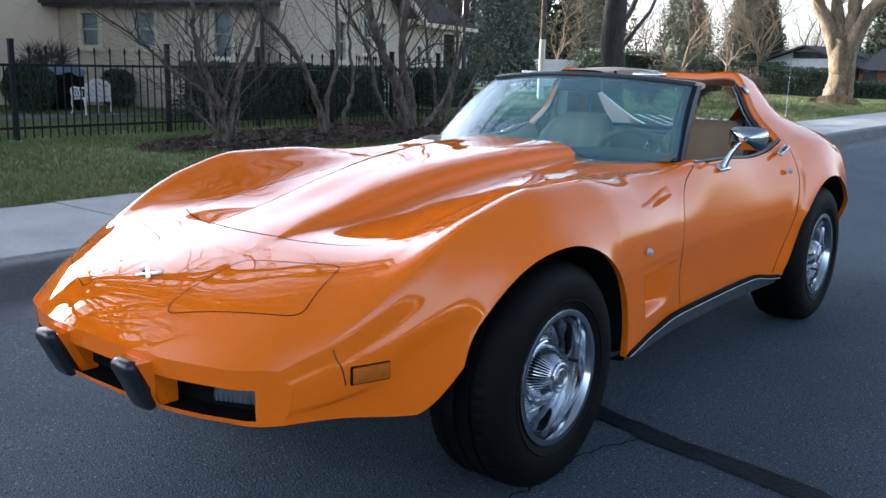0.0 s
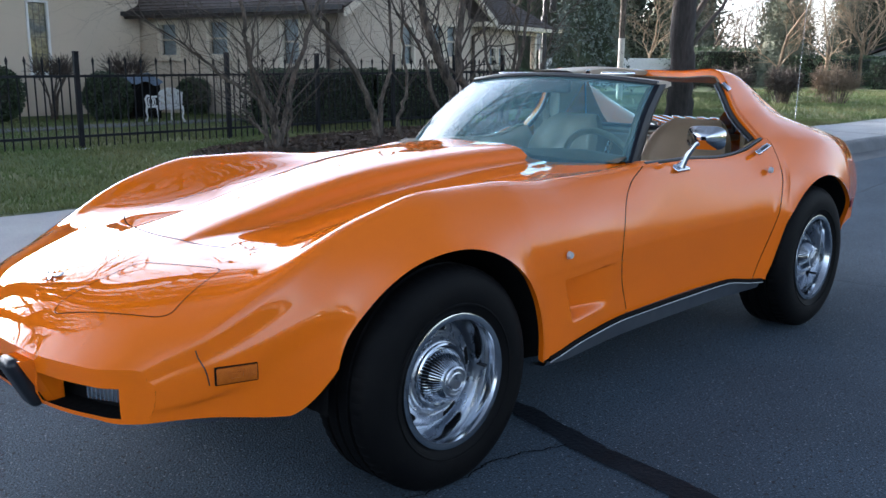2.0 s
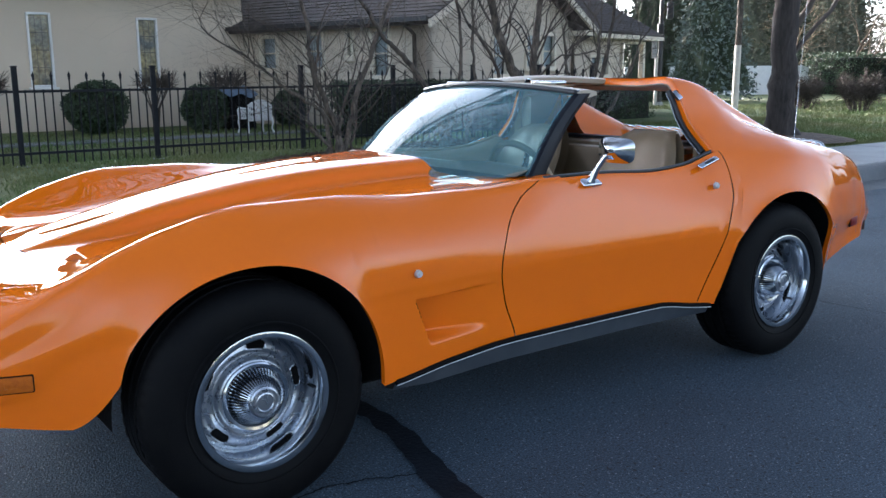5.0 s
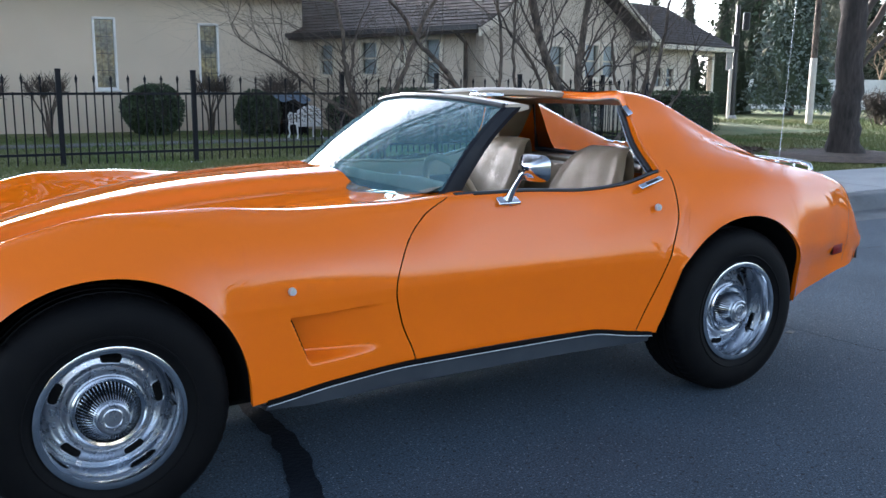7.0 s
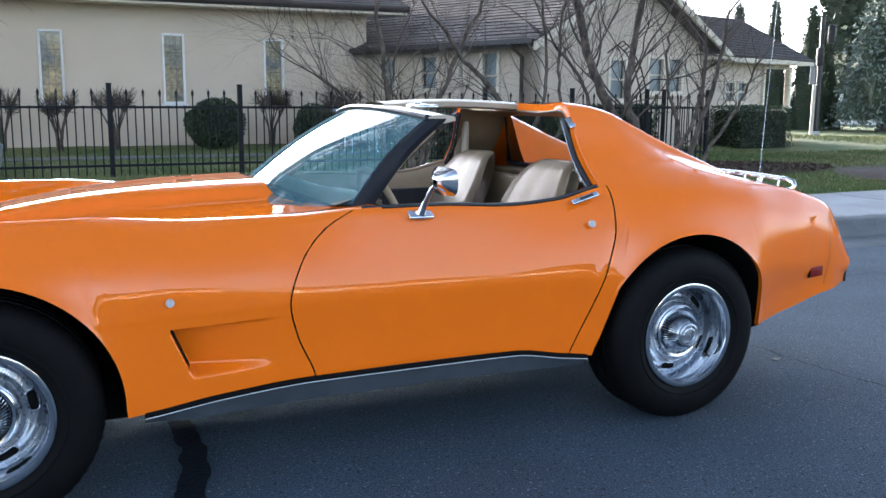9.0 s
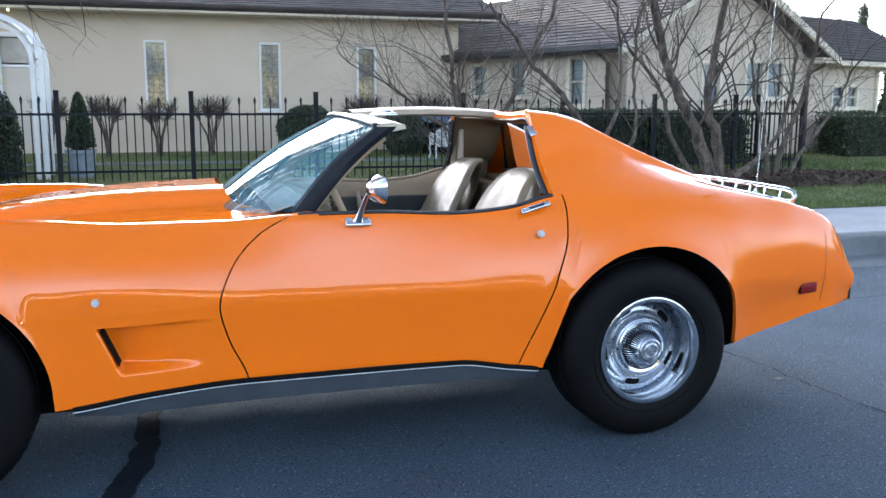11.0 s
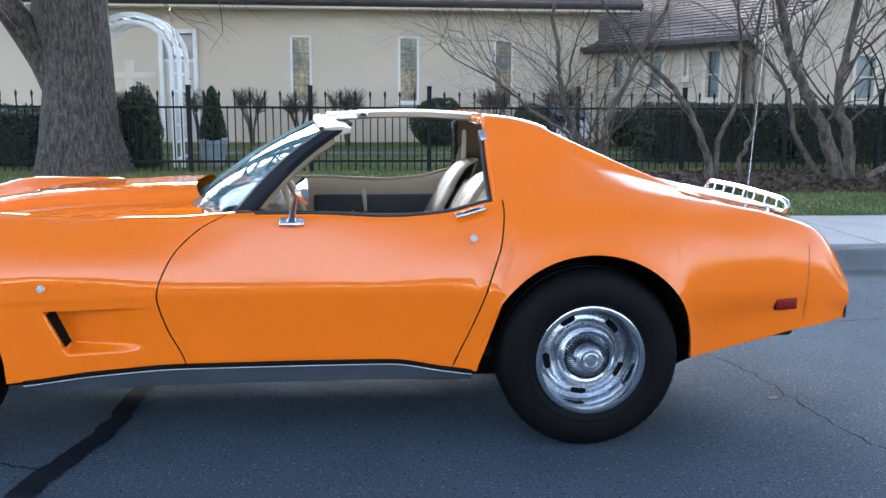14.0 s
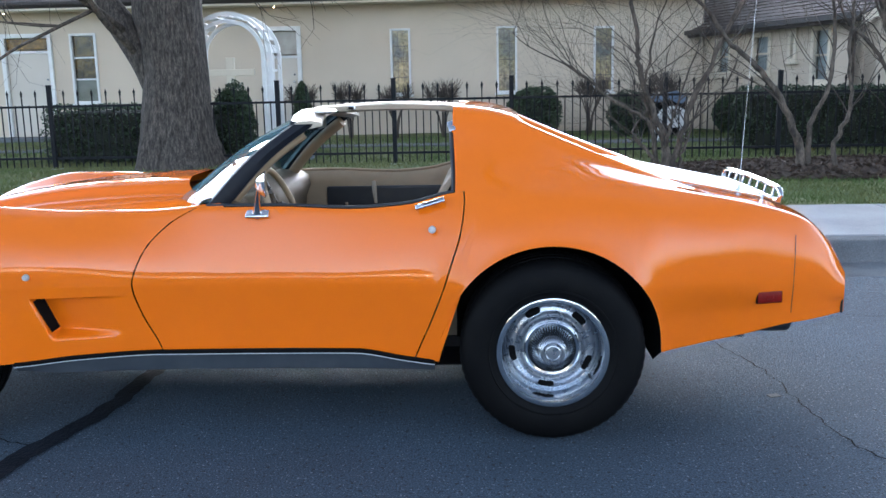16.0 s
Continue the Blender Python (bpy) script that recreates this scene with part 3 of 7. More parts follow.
end_faces()
channel = []
for i in range(41):
    y = -.56 + .028 * i
    x = -.985 + bow(-.985, y)
    channel += [(x + .014, y, .506), (x + .10, y, .500), (x + .12, y, .435), (x + .10, y, .374), (x + .022, y, .368)]
put("grille_cavity", channel, grid_faces(41, 5), BLACK_MATTE, car, sharp=30)
for side in (-1, 1):
    gv = []
    for lo, hi, w in ((-.90, -.90, .056), (-.925, -.985, .054), (-.945, -1.012, .047)):
        for y, x, z in ((-w, lo, .366), (w, lo, .366), (w * .94, hi, .494), (-w * .94, hi, .494)):
            gv.append((x, side * .192 + y, z))
    put("bumper_guard", gv, [(i * 4 + k, i * 4 + (k + 1) % 4, (i + 1) * 4 + (k + 1) % 4, (i + 1) * 4 + k) for i in range(2) for k in range(4)] + [(11, 10, 9, 8)], PAINT, car, smooth=False)
    part("bumper_pad", box(-.992, side * .192, .428, .040, .088, .158, .019, 4, Matrix.Rotation(radians(-26), 3, "Y")), BLACK_TRIM, car, "black rubber bumper pad", smooth=True)
    part("fog_lamp", box(-.868, side * .455, .436, .03, .125, .050, .010, 2, Matrix.Rotation(radians(-25 * side), 3, "Z")), LAMP_LENS, car, "clear ribbed parking lamp", smooth=True)
    for k in range(9):
        u = -.052 + .013 * k
        part("lens_rib", box(-.868 - .0145 * math.cos(radians(25)) - side * u * math.sin(radians(-25)), side * .455 + u * math.cos(radians(25)) - side * .0145 * .42 * -1, .436, .006, .0045, .044, .0015, 1, Matrix.Rotation(radians(-25 * side), 3, "Z")), CHROME, car)
    for cx, cz, r in AXLES:
        verts = []
        for k in range(39):
            a = math.pi * (1 - min(1, max(0, k - 1) / 36))
            x, z = cx + (r + .004) * math.cos(a), cz + (r + .004) * math.sin(a)
            if k in (0, 38):
                z = .322 if k == 0 else .334
            xe = min(max(x, cx - r + .003), cx + r - .003)
            yo = abs(body(xe, cut(xe, cx > 1), cx > 1, side).y) - .010
            drop = .09 if k == 38 else 0
            for y, q, low in ((yo, 1.0, 0), (.62, 1.0, drop), (.40, 1.0, drop), (.40, 0.0, 0)):
                verts.append((cx + (x - cx) * q, side * y, cz + (z - low - cz) * q))
        put("wheel_well", verts, grid_faces(39, 4, flip=side > 0), BLACK_MATTE, car)
part("underbody", box(1.25, 0, .27, 2.6, 1.15, .15, .05), BLACK_MATTE, car)
part("engine_bay", box(.3, 0, .52, 1.2, .8, .30, .03), BLACK_MATTE, car)
part("number_plate_recess", box(-.905, 0, .445, .02, .28, .11, .004), BLACK_MATTE, car)
for y in (-.08, .09):
    b = bmesh.new()
    bmesh.ops.create_uvsphere(b, u_segments=10, v_segments=6, radius=.013)
    bmesh.ops.translate(b, verts=b.verts[:], vec=(-.925, y, .470))
    part("bolt", b, CHROME, car, smooth=True)


def surface_strip(name, path, rear, mat, width=.005, lift=.0009, top=False):
    """A narrow strip laid on the skin along (x, height) points, or (x, y) points on the top."""
    for side in (-1, 1):
        pts = []
        for x, q in path:
            lo, hi = (0.0, 5.0) if top else (5.0, float(LAST))
            for _ in range(24):
                mid = (lo + hi) / 2
                y, z = along(section(x, rear), mid)
                if (y < q) if top else (z > q):
                    lo = mid
                else:
                    hi = mid
            e = 1e-3
            p = body(x, lo, rear, side)
            du = body(x + e, lo, rear, side) - p
            dv = body(x, min(LAST, lo + e), rear, side) - p
            nrm = du.cross(dv).normalized()
            if nrm.y * side < 0 and not top:
                nrm.negate()
            if top and nrm.z < 0:
                nrm.negate()
            pts.append((p, nrm))
        verts = []
        for i, (p, nrm) in enumerate(pts):
            d = pts[min(i + 1, len(pts) - 1)][0] - pts[max(i - 1, 0)][0]
            w = nrm.cross(d).normalized() * width / 2
            verts += [p - w + nrm * lift, p + w + nrm * lift]
        put(name, verts, grid_faces(len(pts), 2), mat, car, smooth=False)


def rounded_path(corners, r=.04, n=6):
    """Points along a closed polygon with rounded corners."""
    out, m = [], len(corners)
    for i in range(m):
        p, a, b = Vector(corners[i]), Vector(corners[i - 1]), Vector(corners[(i + 1) % m])
        s, e = p + (a - p).normalized() * r, p + (b - p).normalized() * r
        for k in range(n + 1):
            t = k / n
            out.append((s * (1 - t) + p * t) * (1 - t) + (p * (1 - t) + e * t) * t)
    out.append(out[0])
    fine = []
    for a, b in zip(out, out[1:]):
        k = max(1, int((b - a).length / .02))
        fine += [a + (b - a) * i / k for i in range(k)]
    return [(p.x, p.y) for p in fine + [out[0]]]


surface_strip("headlamp_lid_seam", rounded_path([(-.905, .190), (-.635, .200), (-.545, .485), (-.815, .545)], .04), False, BLACK_MATTE, .0026, top=True)
surface_strip("nose_seam", [(-.85 - .25 * (z - .47), z) for z in [.455 + .006 * i for i in range(17)]], False, BLACK_TRIM, .0035)
surface_strip("tail_seam", [(3.45 + .02 * (z - .5), z) for z in [.44 + .013 * i for i in range(24)]], True, BLACK_TRIM, .003)


def lamp_on_flank(name, x, z, rear, w, h, mat, label):
    for side in (-1, 1):
        a = body(x - w / 2, 9.0, rear, side)
        pts = []
        for xx in (x - w / 2, x + w / 2):
            lo, hi = 5.0, float(LAST)
            for _ in range(24):
                mid = (lo + hi) / 2
                if along(section(xx, rear), mid)[1] > z:
                    lo = mid
                else:
                    hi = mid
            pts.append(body(xx, lo, rear, side))
        a, b = pts
        d = b - a
        c = (a + b) / 2
        rot = Matrix.Rotation(math.atan2(d.y, d.x), 3, "Z")
        bezel = part(name, box(c.x, c.y, c.z, d.length, .012, h, .004, 2, rot), BLACK_MATTE, car, label, smooth=True)
        part("lens", box(c.x, c.y + side * .003, c.z, d.length - .007, .012, h - .007, .003, 2, rot), mat, bezel, smooth=True)
        part("reflector", box(c.x, c.y + side * .0045, c.z, d.length * .28, .012, h * .36, .002, 1, rot), mat, bezel)


lamp_on_flank("side_marker", -.748, .478, False, .165, .050, AMBER, "amber front side marker lamp")
lamp_on_flank("side_marker", 3.335, .512, True, .128, .050, RED_LENS, "bright red rear side marker lamp")

surface_strip("vent_slot", [(.532 + (.56 - z) * .42 + .0055, z) for z in [.428 + .006 * i for i in range(22)]], False, BLACK_MATTE, .070, .003)

# sill covers, badges, handles and locks
for side in (-1, 1):
    sill_y = curve_of((.44, .850), (.7, .817), (1.0, .79), (1.6, .782), (2.05, .805))
    sx = [.45 + (2.05 - .45) * i / 40 for i in range(41)]
    verts = []
    for x in sx:
        fz = floor_z(x)
        end = .025 * smoothstep(.62, .45, x)
        for dy, z in ((-.03, fz + .004), (.004, fz - .001), (.006, fz - .012), (-.002, fz - .018), (-.012, min(fz - .025, .262 + end * .6)), (-.07, .258 + end * .5)):
            verts.append((x, side * (sill_y(x) + dy), z))
    put("sill_cover", verts, grid_faces(len(sx), 6, flip=(side > 0)), SILL_METAL, car, "grey ribbed metal sill cover", sharp=30)
    tube("sill_trim", [(x, side * (sill_y(x) + .006), floor_z(x) - .005) for x in sx], .0095, BLACK_MATTE, car, 8)
    tube("sill_bright_line", [(x, side * (sill_y(x) + .0135), floor_z(x) - .0135) for x in sx], .0018, RALLY_SILVER, car, 10)
    for nm, x, z, r in (("fender_badge", .535, .648, .0135), ("door_lock", 2.052, .802, .0145)):
        y = side * (.868 if nm == "fender_badge" else .818)
        b = bmesh.new()
        bmesh.ops.create_cone(b, cap_ends=True, segments=28, radius1=r, radius2=r * .8, depth=.012, matrix=Matrix.Translation((x, y, z)) @ Matrix.Rotation(radians(90 * -side), 4, "X"))
        o = part(nm, b, RALLY_SILVER, car, smooth=True)
        b = bmesh.new()
        bmesh.ops.create_cone(b, cap_ends=True, segments=20, radius1=r * .55, radius2=r * .4, depth=.008, matrix=Matrix.Translation((x, y + side * .005, z)) @ Matrix.Rotation(radians(90 * -side), 4, "X"))
        part("face", b, RALLY_SILVER, o, smooth=True)
    hr = Matrix.Rotation(radians(-16), 3, "Y") @ Matrix.Rotation(radians(-27 * side), 3, "X")
    hb = part("door_handle", box(2.043, side * .777, .894, .115, .026, .012, .0055, 4, hr), CHROME, car, "flush chrome door handle plate", smooth=True)
    part("handle_slot", box(2.048, side * .780, .898, .062, .014, .007, .003, 2, hr), BLACK_TRIM, hb)

# crossed-flags emblem on the nose, as plain bright shapes
ez = hood_mid(-.815) + .004
tilt_e = Matrix.Rotation(radians(-19), 3, "Y")
emblem = part("nose_emblem", box(-.815, 0, ez, .012, .075, .004, .0015, 1, tilt_e @ Matrix.Rotation(radians(32), 3, "Z")), CHROME, car, "small bright crossed emblem")
part("emblem_arm", box(-.815, 0, ez + .002, .012, .075, .004, .0015, 1, tilt_e @ Matrix.Rotation(radians(-32), 3, "Z")), CHROME, emblem)
for q in (-1, 1):
    part("emblem_flag", box(-.803, q * .030, ez + .006, .020, .026, .004, .0015, 1, tilt_e @ Matrix.Rotation(radians(-32 * q), 3, "Z")), RALLY_SILVER if q < 0 else BLACK_TRIM, emblem)

# glass, pillars, header, roof bar
def ws_point(u, v):
    """Windshield: u from one side to the other (-1..1), v from the base to the top."""
    base = Vector((.985 + .195 * abs(u) ** 2.2, (.648 if u < 0 else .585) * u, .925 - .030 * u * u))
    top = Vector((1.455 + .045 * abs(u) ** 2.2, (.556 if u < 0 else .475) * u, 1.212 - .030 * u * u))
    p = base.lerp(top, v)
    p += Vector((-.3, 0, .5)).normalized() * .02 * math.sin(math.pi * max(0, v))
    return p


verts = [ws_point(-1 + i / 16, (j / 14) * (1 + g) - g) for i in range(33) for g in [.16 * (1 - abs(-1 + i / 16) ** 5)] for j in range(15)]
shield = put("windshield", verts, grid_faces(33, 15, flip=True), WINDSHIELD, car, "tinted curved windshield")
shield.visible_shadow = False
for u in (-1, 1):
    verts = []
    for v in range(-1, 11):
        p = ws_point(u, v / 10)
        for dx, dy in ((-.004, -.006), (.008, .012), (.055, .010), (.088, -.004), (.088, -.030), (.02, -.034)):
            verts.append(p + Vector((dx, u * dy, 0)))
    put("windshield_pillar", verts, grid_faces(12, 6, flip=u < 0) + [(i * 6 + 5, (i + 1) * 6 + 5, (i + 1) * 6, i * 6) for i in range(11)], PILLAR_BLACK, car, "black windshield pillar", sharp=30)
    pts = [ws_point(u * 1.0, v / 10) + Vector((.066, -.050 * u, -.010)) for v in range(-1, 10)]
    tube("pillar_lining", pts, .027, DOOR_TAN, car, 8, "tan inner pillar lining")
tube("windshield_top_moulding", [ws_point(-1 + i / 12, 1.0) + Vector((.0, 0, .004)) for i in range(25)], .011, BLACK_TRIM, car, 8)
verts = []
for i in range(25):
    p = ws_point(-1 + i / 12, 1.0)
    for dx, dz in ((.005, .004), (.030, .011), (.075, .013), (.112, .006), (.116, -.008), (.07, -.018), (.01, -.012)):
        verts.append(p + Vector((dx, 0, dz)))
put("windshield_header", verts, grid_faces(25, 7) + [tuple(range(7)), tuple(range(174, 167, -1))], TAN_LIGHT, car, "tan padded windshield header", sharp=50)
tube("header_bright_strip", [ws_point(-1 + i / 12, 1.0) + Vector((.016, 0, .008)) for i in range(25)], .005, CHROME, car, 8)
for y in (-.30, .30):
    part("roof_latch", box(1.590, y, 1.222 - .03 * (y > 0) * .2, .085, .13, .016, .007, 3), CHROME, car, "bright roof panel latch", smooth=True)
cowl = []
for i in range(25):
    u = -1 + i / 12
    p = ws_point(u, .06)
    q = Vector((cowl_x(.648 * u) - .06, .648 * u, .835))
    for f in range(5):
        cowl.append(q.lerp(Vector((p.x + .02, p.y, p.z - .075)), f / 4))
put("wiper_cowl", cowl, grid_faces(25, 5), BLACK_MATTE, car)
verts = []
for i in range(13):
    x = 1.50 + (2.16 - 1.50) * i / 12
    zc = 1.228 + .014 * math.sin(math.pi * i / 12)
    for dy, dz in ((-.075, -.022), (-.082, -.002), (-.06, .006), (0, .009), (.06, .006), (.082, -.002), (.075, -.022), (0, -.03)):
        verts.append((x, dy * (1 + .5 * (abs(i - 6) / 6) ** 3), zc + dz))
fcs = grid_faces(13, 8) + [(i * 8 + 7, (i + 1) * 8 + 7, (i + 1) * 8, i * 8) for i in range(12)]
tbar = put("roof_bar", verts, fcs, TAN_LIGHT, car, "tan centre roof bar between the open panels", sharp=50)
for x in (1.66, 2.06):
    part("latch_plate", box(x, -.082, 1.228, .040, .012, .020, .004, 2), CHROME, tbar, smooth=True)
    part("latch_slot", box(x, -.087, 1.228, .024, .006, .012), BLACK_MATTE, tbar)
# rear roof hoop: headliner, weather strips, rear window
for side in (-1, 1):
    verts = []
    for x in (2.145, 2.20, 2.28, 2.37):
        for i in range(25):
            p = body(x, .2 * i, True, side)
            verts.append((p.x - lean_in(p.z) * (1 - smoothstep(2.14, 2.37, x)), p.y * (.955 if i > 8 else .985), p.z - .03))
    put("headliner", verts, grid_faces(4, 25, flip=side < 0), TAN, car, "tan rear pillar lining", sharp=60)
    edge = [body(2.142, .25 * i, True, side) for i in range(21)]
    edge = [p - Vector((lean_in(p.z), 0, 0)) for p in edge]
    inward = []
    for i in range(21):
        d = edge[min(i + 1, 20)] - edge[max(i - 1, 0)]
        inward.append(Vector((0, d.z, -d.y)).normalized() * (1 if d.y * side > 0 else -1))
    inward = [Vector((0, q.y * side, q.z * side)) if q.z * side < 0 else Vector((0, -q.y * side, -q.z * side)) for q in inward]
    flange = []
    for p, q in zip(edge, inward):
        flange += [p - q * .001, p + q * .006 + Vector((-.006, 0, 0)), p + q * .030 + Vector((-.008, 0, 0))]
    put("hoop_flange", flange, grid_faces(21, 3, flip=side < 0), PAINT, car, "orange front edge of the roof hoop", sharp=40)
    tube("roof_edge_moulding", [p + q * .033 + Vector((-.006, 0, 0)) for p, q in zip(edge[:12], inward)], .005, TAN, car, 6)
    tube("door_seal", [p + q * .040 + Vector((-.012, 0, 0)) for p, q in list(zip(edge, inward))[11:20]], .013, BLACK_TRIM, car, 8, "black rubber pillar seal")
    tube("pillar_bright_edge", [p + q * .054 + Vector((-.018, 0, 0)) for p, q in list(zip(edge, inward))[11:20]], .002, SATIN_METAL, car, 6)
for side in (-1, 1):
    q = body(2.142, 3.1, True, side)
    part("hoop_cap", box(q.x - lean_in(q.z) - .012, q.y - side * .004, q.z - .012, .030, .016, .050, .006, 2, Matrix.Rotation(radians(-18), 3, "Y") @ Matrix.Rotation(radians(38 * side), 3, "X")), CHROME, car, "bright corner cap on the roof hoop", smooth=True)
backlight = put("rear_window", [(2.392, -.45, .93), (2.392, .45, .93), (2.36, .44, 1.20), (2.36, -.44, 1.20)], [(3, 2, 1, 0)], CLEAR_PANE, car, "upright flat rear window")
backlight.visible_shadow = False
tube("rear_window_frame", [(2.39, -.45, .935), (2.36, -.445, 1.19), (2.36, .445, 1.19), (2.39, .45, .935), (2.39, -.45, .935)], .012, BLACK_TRIM, car, 6)

# ---- cabin
for side in (-1, 1):
    part("rear_side_trim", box(2.25, side * .62, .86, .20, .03, .26, .01, 2), TAN, car, "tan rear side trim panel", smooth=True)
    if side > 0:
        part("trim_strap", box(2.165, side * .50, 1.06, .02, .06, .16, .01, 2), TAN_LIGHT, car, smooth=True)
part("cabin_floor", box(1.6, 0, .33, 1.5, 1.3, .04), CARPET, car)
part("bulkhead", box(2.20, 0, .64, .06, .78, .54, .02), TAN, car, "tan rear bulkhead", smooth=True)
part("luggage_shelf", box(2.36, 0, .905, .16, .92, .03, .01), TAN, car)
part("firewall", box(1.12, 0, .60, .05, 1.3, .52), BLACK_MATTE, car)
part("centre_console", box(1.66, 0, .52, .95, .24, .34, .05, 3), BLACK_TRIM, car, "black centre console", smooth=True)
tube("gear_lever", [(1.62, 0, .68), (1.61, 0, .80)], [.008, .008], CHROME, car, 8)
for side in (-1, 1):
    inner = [(x, z) for x in [1.19 + .047 * i for i in range(21)] for z in (0, 1, 2, 3, 4)]
    verts = []
    for x, k in inner:
        cz = crest_z(x)
        cyy = crest_y(x)
        y = (cyy - .005, cyy - .045, cyy - .085, cyy - .10, cyy - .07)[k]
        z = (cz - .004, cz - .002, cz - .055, .58, .36)[k]
        verts.append((x, side * y * (.965 if side > 0 else 1), z))
    # far panel coloured warmer and lighter than the near, against its blue shade
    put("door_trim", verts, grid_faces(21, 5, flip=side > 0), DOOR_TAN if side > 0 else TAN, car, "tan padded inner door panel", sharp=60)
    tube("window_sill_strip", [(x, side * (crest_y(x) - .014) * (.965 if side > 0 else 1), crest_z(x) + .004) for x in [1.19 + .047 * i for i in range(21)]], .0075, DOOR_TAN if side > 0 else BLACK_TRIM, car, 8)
part("far_door_pocket", box(1.74, .615, .735, .66, .03, .14, .01, 2), BLACK_TRIM, car, "black armrest panel")
tube("far_door_pull", [(1.66, .60, .83), (1.665, .575, .79), (1.67, .585, .72)], [.010, .012, .008], TAN_LIGHT, car, 8)
dash = []
for i in range(21):
    y = -.64 + .064 * i
    for x, z in ((1.12, .890), (1.18, .908), (1.25, .902), (1.31, .868), (1.325, .82), (1.30, .76), (1.29, .62)):
        hump = .016 * math.exp(-((y + .36) / .17) ** 2)
        dash.append((x + .02 * hump, y, z + hump * (1 if x > 1.15 else 0)))
put("dashboard", dash, grid_faces(21, 7), DASH_TAN, car, "tan padded dashboard", sharp=60)
pod = bmesh.new()
box(1.29, -.36, .850, .12, .34, .10, .035, 3, bm=pod)
part("instrument_pod", pod, DASH_TAN, car, smooth=True)
wheel_c, tilt = Vector((1.405, -.36, .812)), Matrix.Rotation(radians(-112), 3, "Y")
ring = [wheel_c + tilt @ Vector((.19 * math.cos(2 * math.pi * i / 40), .19 * math.sin(2 * math.pi * i / 40), 0)) for i in range(41)]
sw = tube("steering_wheel", ring, .0135, DOOR_TAN, car, 10, "tan leather steering wheel", cap=False)
for a in (0, 120, 240):
    tube("spoke", [wheel_c + tilt @ Vector((0, 0, .02)), wheel_c + tilt @ Vector((.18 * math.cos(radians(a + 90)), .18 * math.sin(radians(a + 90)), 0))], [.016, .011], SATIN_METAL, sw, 6)
tube("steering_hub", [wheel_c + tilt @ Vector((0, 0, -.01)), wheel_c + tilt @ Vector((0, 0, .10))], [.045, .03], BLACK_TRIM, sw, 16)
mirror_in = part("interior_mirror", box(1.50, 0, 1.165, .03, .22, .06, .012, 3), BLACK_TRIM, car, smooth=True)


def seat(y):
    """A high-backed bucket seat with ribbed pleats."""
    back = []
    for i in range(25):
        v = i / 24
        w = (.245 - .03 * v) * math.sqrt(1 - .66 * (max(0, v - .66) / .34) ** 2)
        lean = .26 * v
        for j in range(17):
            u = -1 + j / 8
            side_roll = .035 * abs(u) ** 4
            pleat = .0028 * math.cos(u * 9.5) * (1 if abs(u) < .72 else 0) + .010 * math.exp(-((abs(u) - .74) / .035) ** 2)
            edge = .055 * (1 - math.sqrt(max(0, 1 - (abs(u)) ** 6)))
            top = .05 * (1 - math.sqrt(max(0, 1 - max(0, (v - .75) / .25) ** 2.2)))
            back.append((1.86 + lean - side_roll + pleat + edge + top, y + w * u, .50 + .50 * v))
    o = put("seat_back", back, grid_faces(25, 17, flip=True), TAN, car, "tan ribbed bucket seat back", sharp=70)
    shell = []
    for i in range(25):
        v = i / 24
        w = (.247 - .03 * v) * math.sqrt(1 - .66 * (max(0, v - .66) / .34) ** 2)
        for j in range(9):
            u = -1 + j / 4
            shell.append((1.95 + .26 * v + .03 * (1 - u * u) - .02 * v, y + w * u * 1.0, .50 + .502 * v))
    put("seat_shell", shell, grid_faces(25, 9), TAN, o, sharp=70)
    part("seat_cushion", box(1.72, y, .50, .46, .46, .15, .05, 4, Matrix.Rotation(radians(-8), 3, "Y")), TAN, car, "tan bucket seat cushion", smooth=True)


seat(-.36)
seat(.36)
for side in (1,):
    tube("seat_belt", [(2.18, side * .56, 1.12), (2.15, side * .545, 1.0), (2.14, side * .53, .82)], [.022, .022, .020], TAN, car, 6)

# ---- door mirror, rack, antenna, tail pipes
mb = Vector((1.392, -.748, .858))
mirror = part("door_mirror", box(mb.x, mb.y, mb.z + .004, .092, .055, .016, .008, 3, Matrix.Rotation(radians(28), 3, "X")), CHROME, car, "chrome door mirror on a stalk", smooth=True)
tube("mirror_stalk", [mb, mb + Vector((.003, -.012, .018)), mb + Vector((.010, -.03, .055)), mb + Vector((.022, -.055, .098)), mb + Vector((.034, -.070, .112))], [.026, .014, .010, .009, .012], CHROME, mirror, 12)
hc = mb + Vector((.042, -.082, .122))
hv = []
for i in range(13):
    a = i / 12
    r = .16 + .84 * a ** .62
    for j in range(32):
        w = 2 * math.pi * j / 32
        cx, cz = math.cos(w), math.sin(w)
        sq = 1 / (abs(cx) ** 4 + abs(cz) ** 4) ** .25
        hv.append(hc + Matrix.Rotation(radians(11), 3, "Z") @ Vector((-.024 + .038 * a, .078 * r * cx * sq, .047 * r * cz * sq)))
fc = [(i * 32 + j, i * 32 + (j + 1) % 32, (i + 1) * 32 + (j + 1) % 32, (i + 1) * 32 + j) for i in range(12) for j in range(32)]
put("mirror_head", hv, fc, CHROME, mirror, sharp=60)
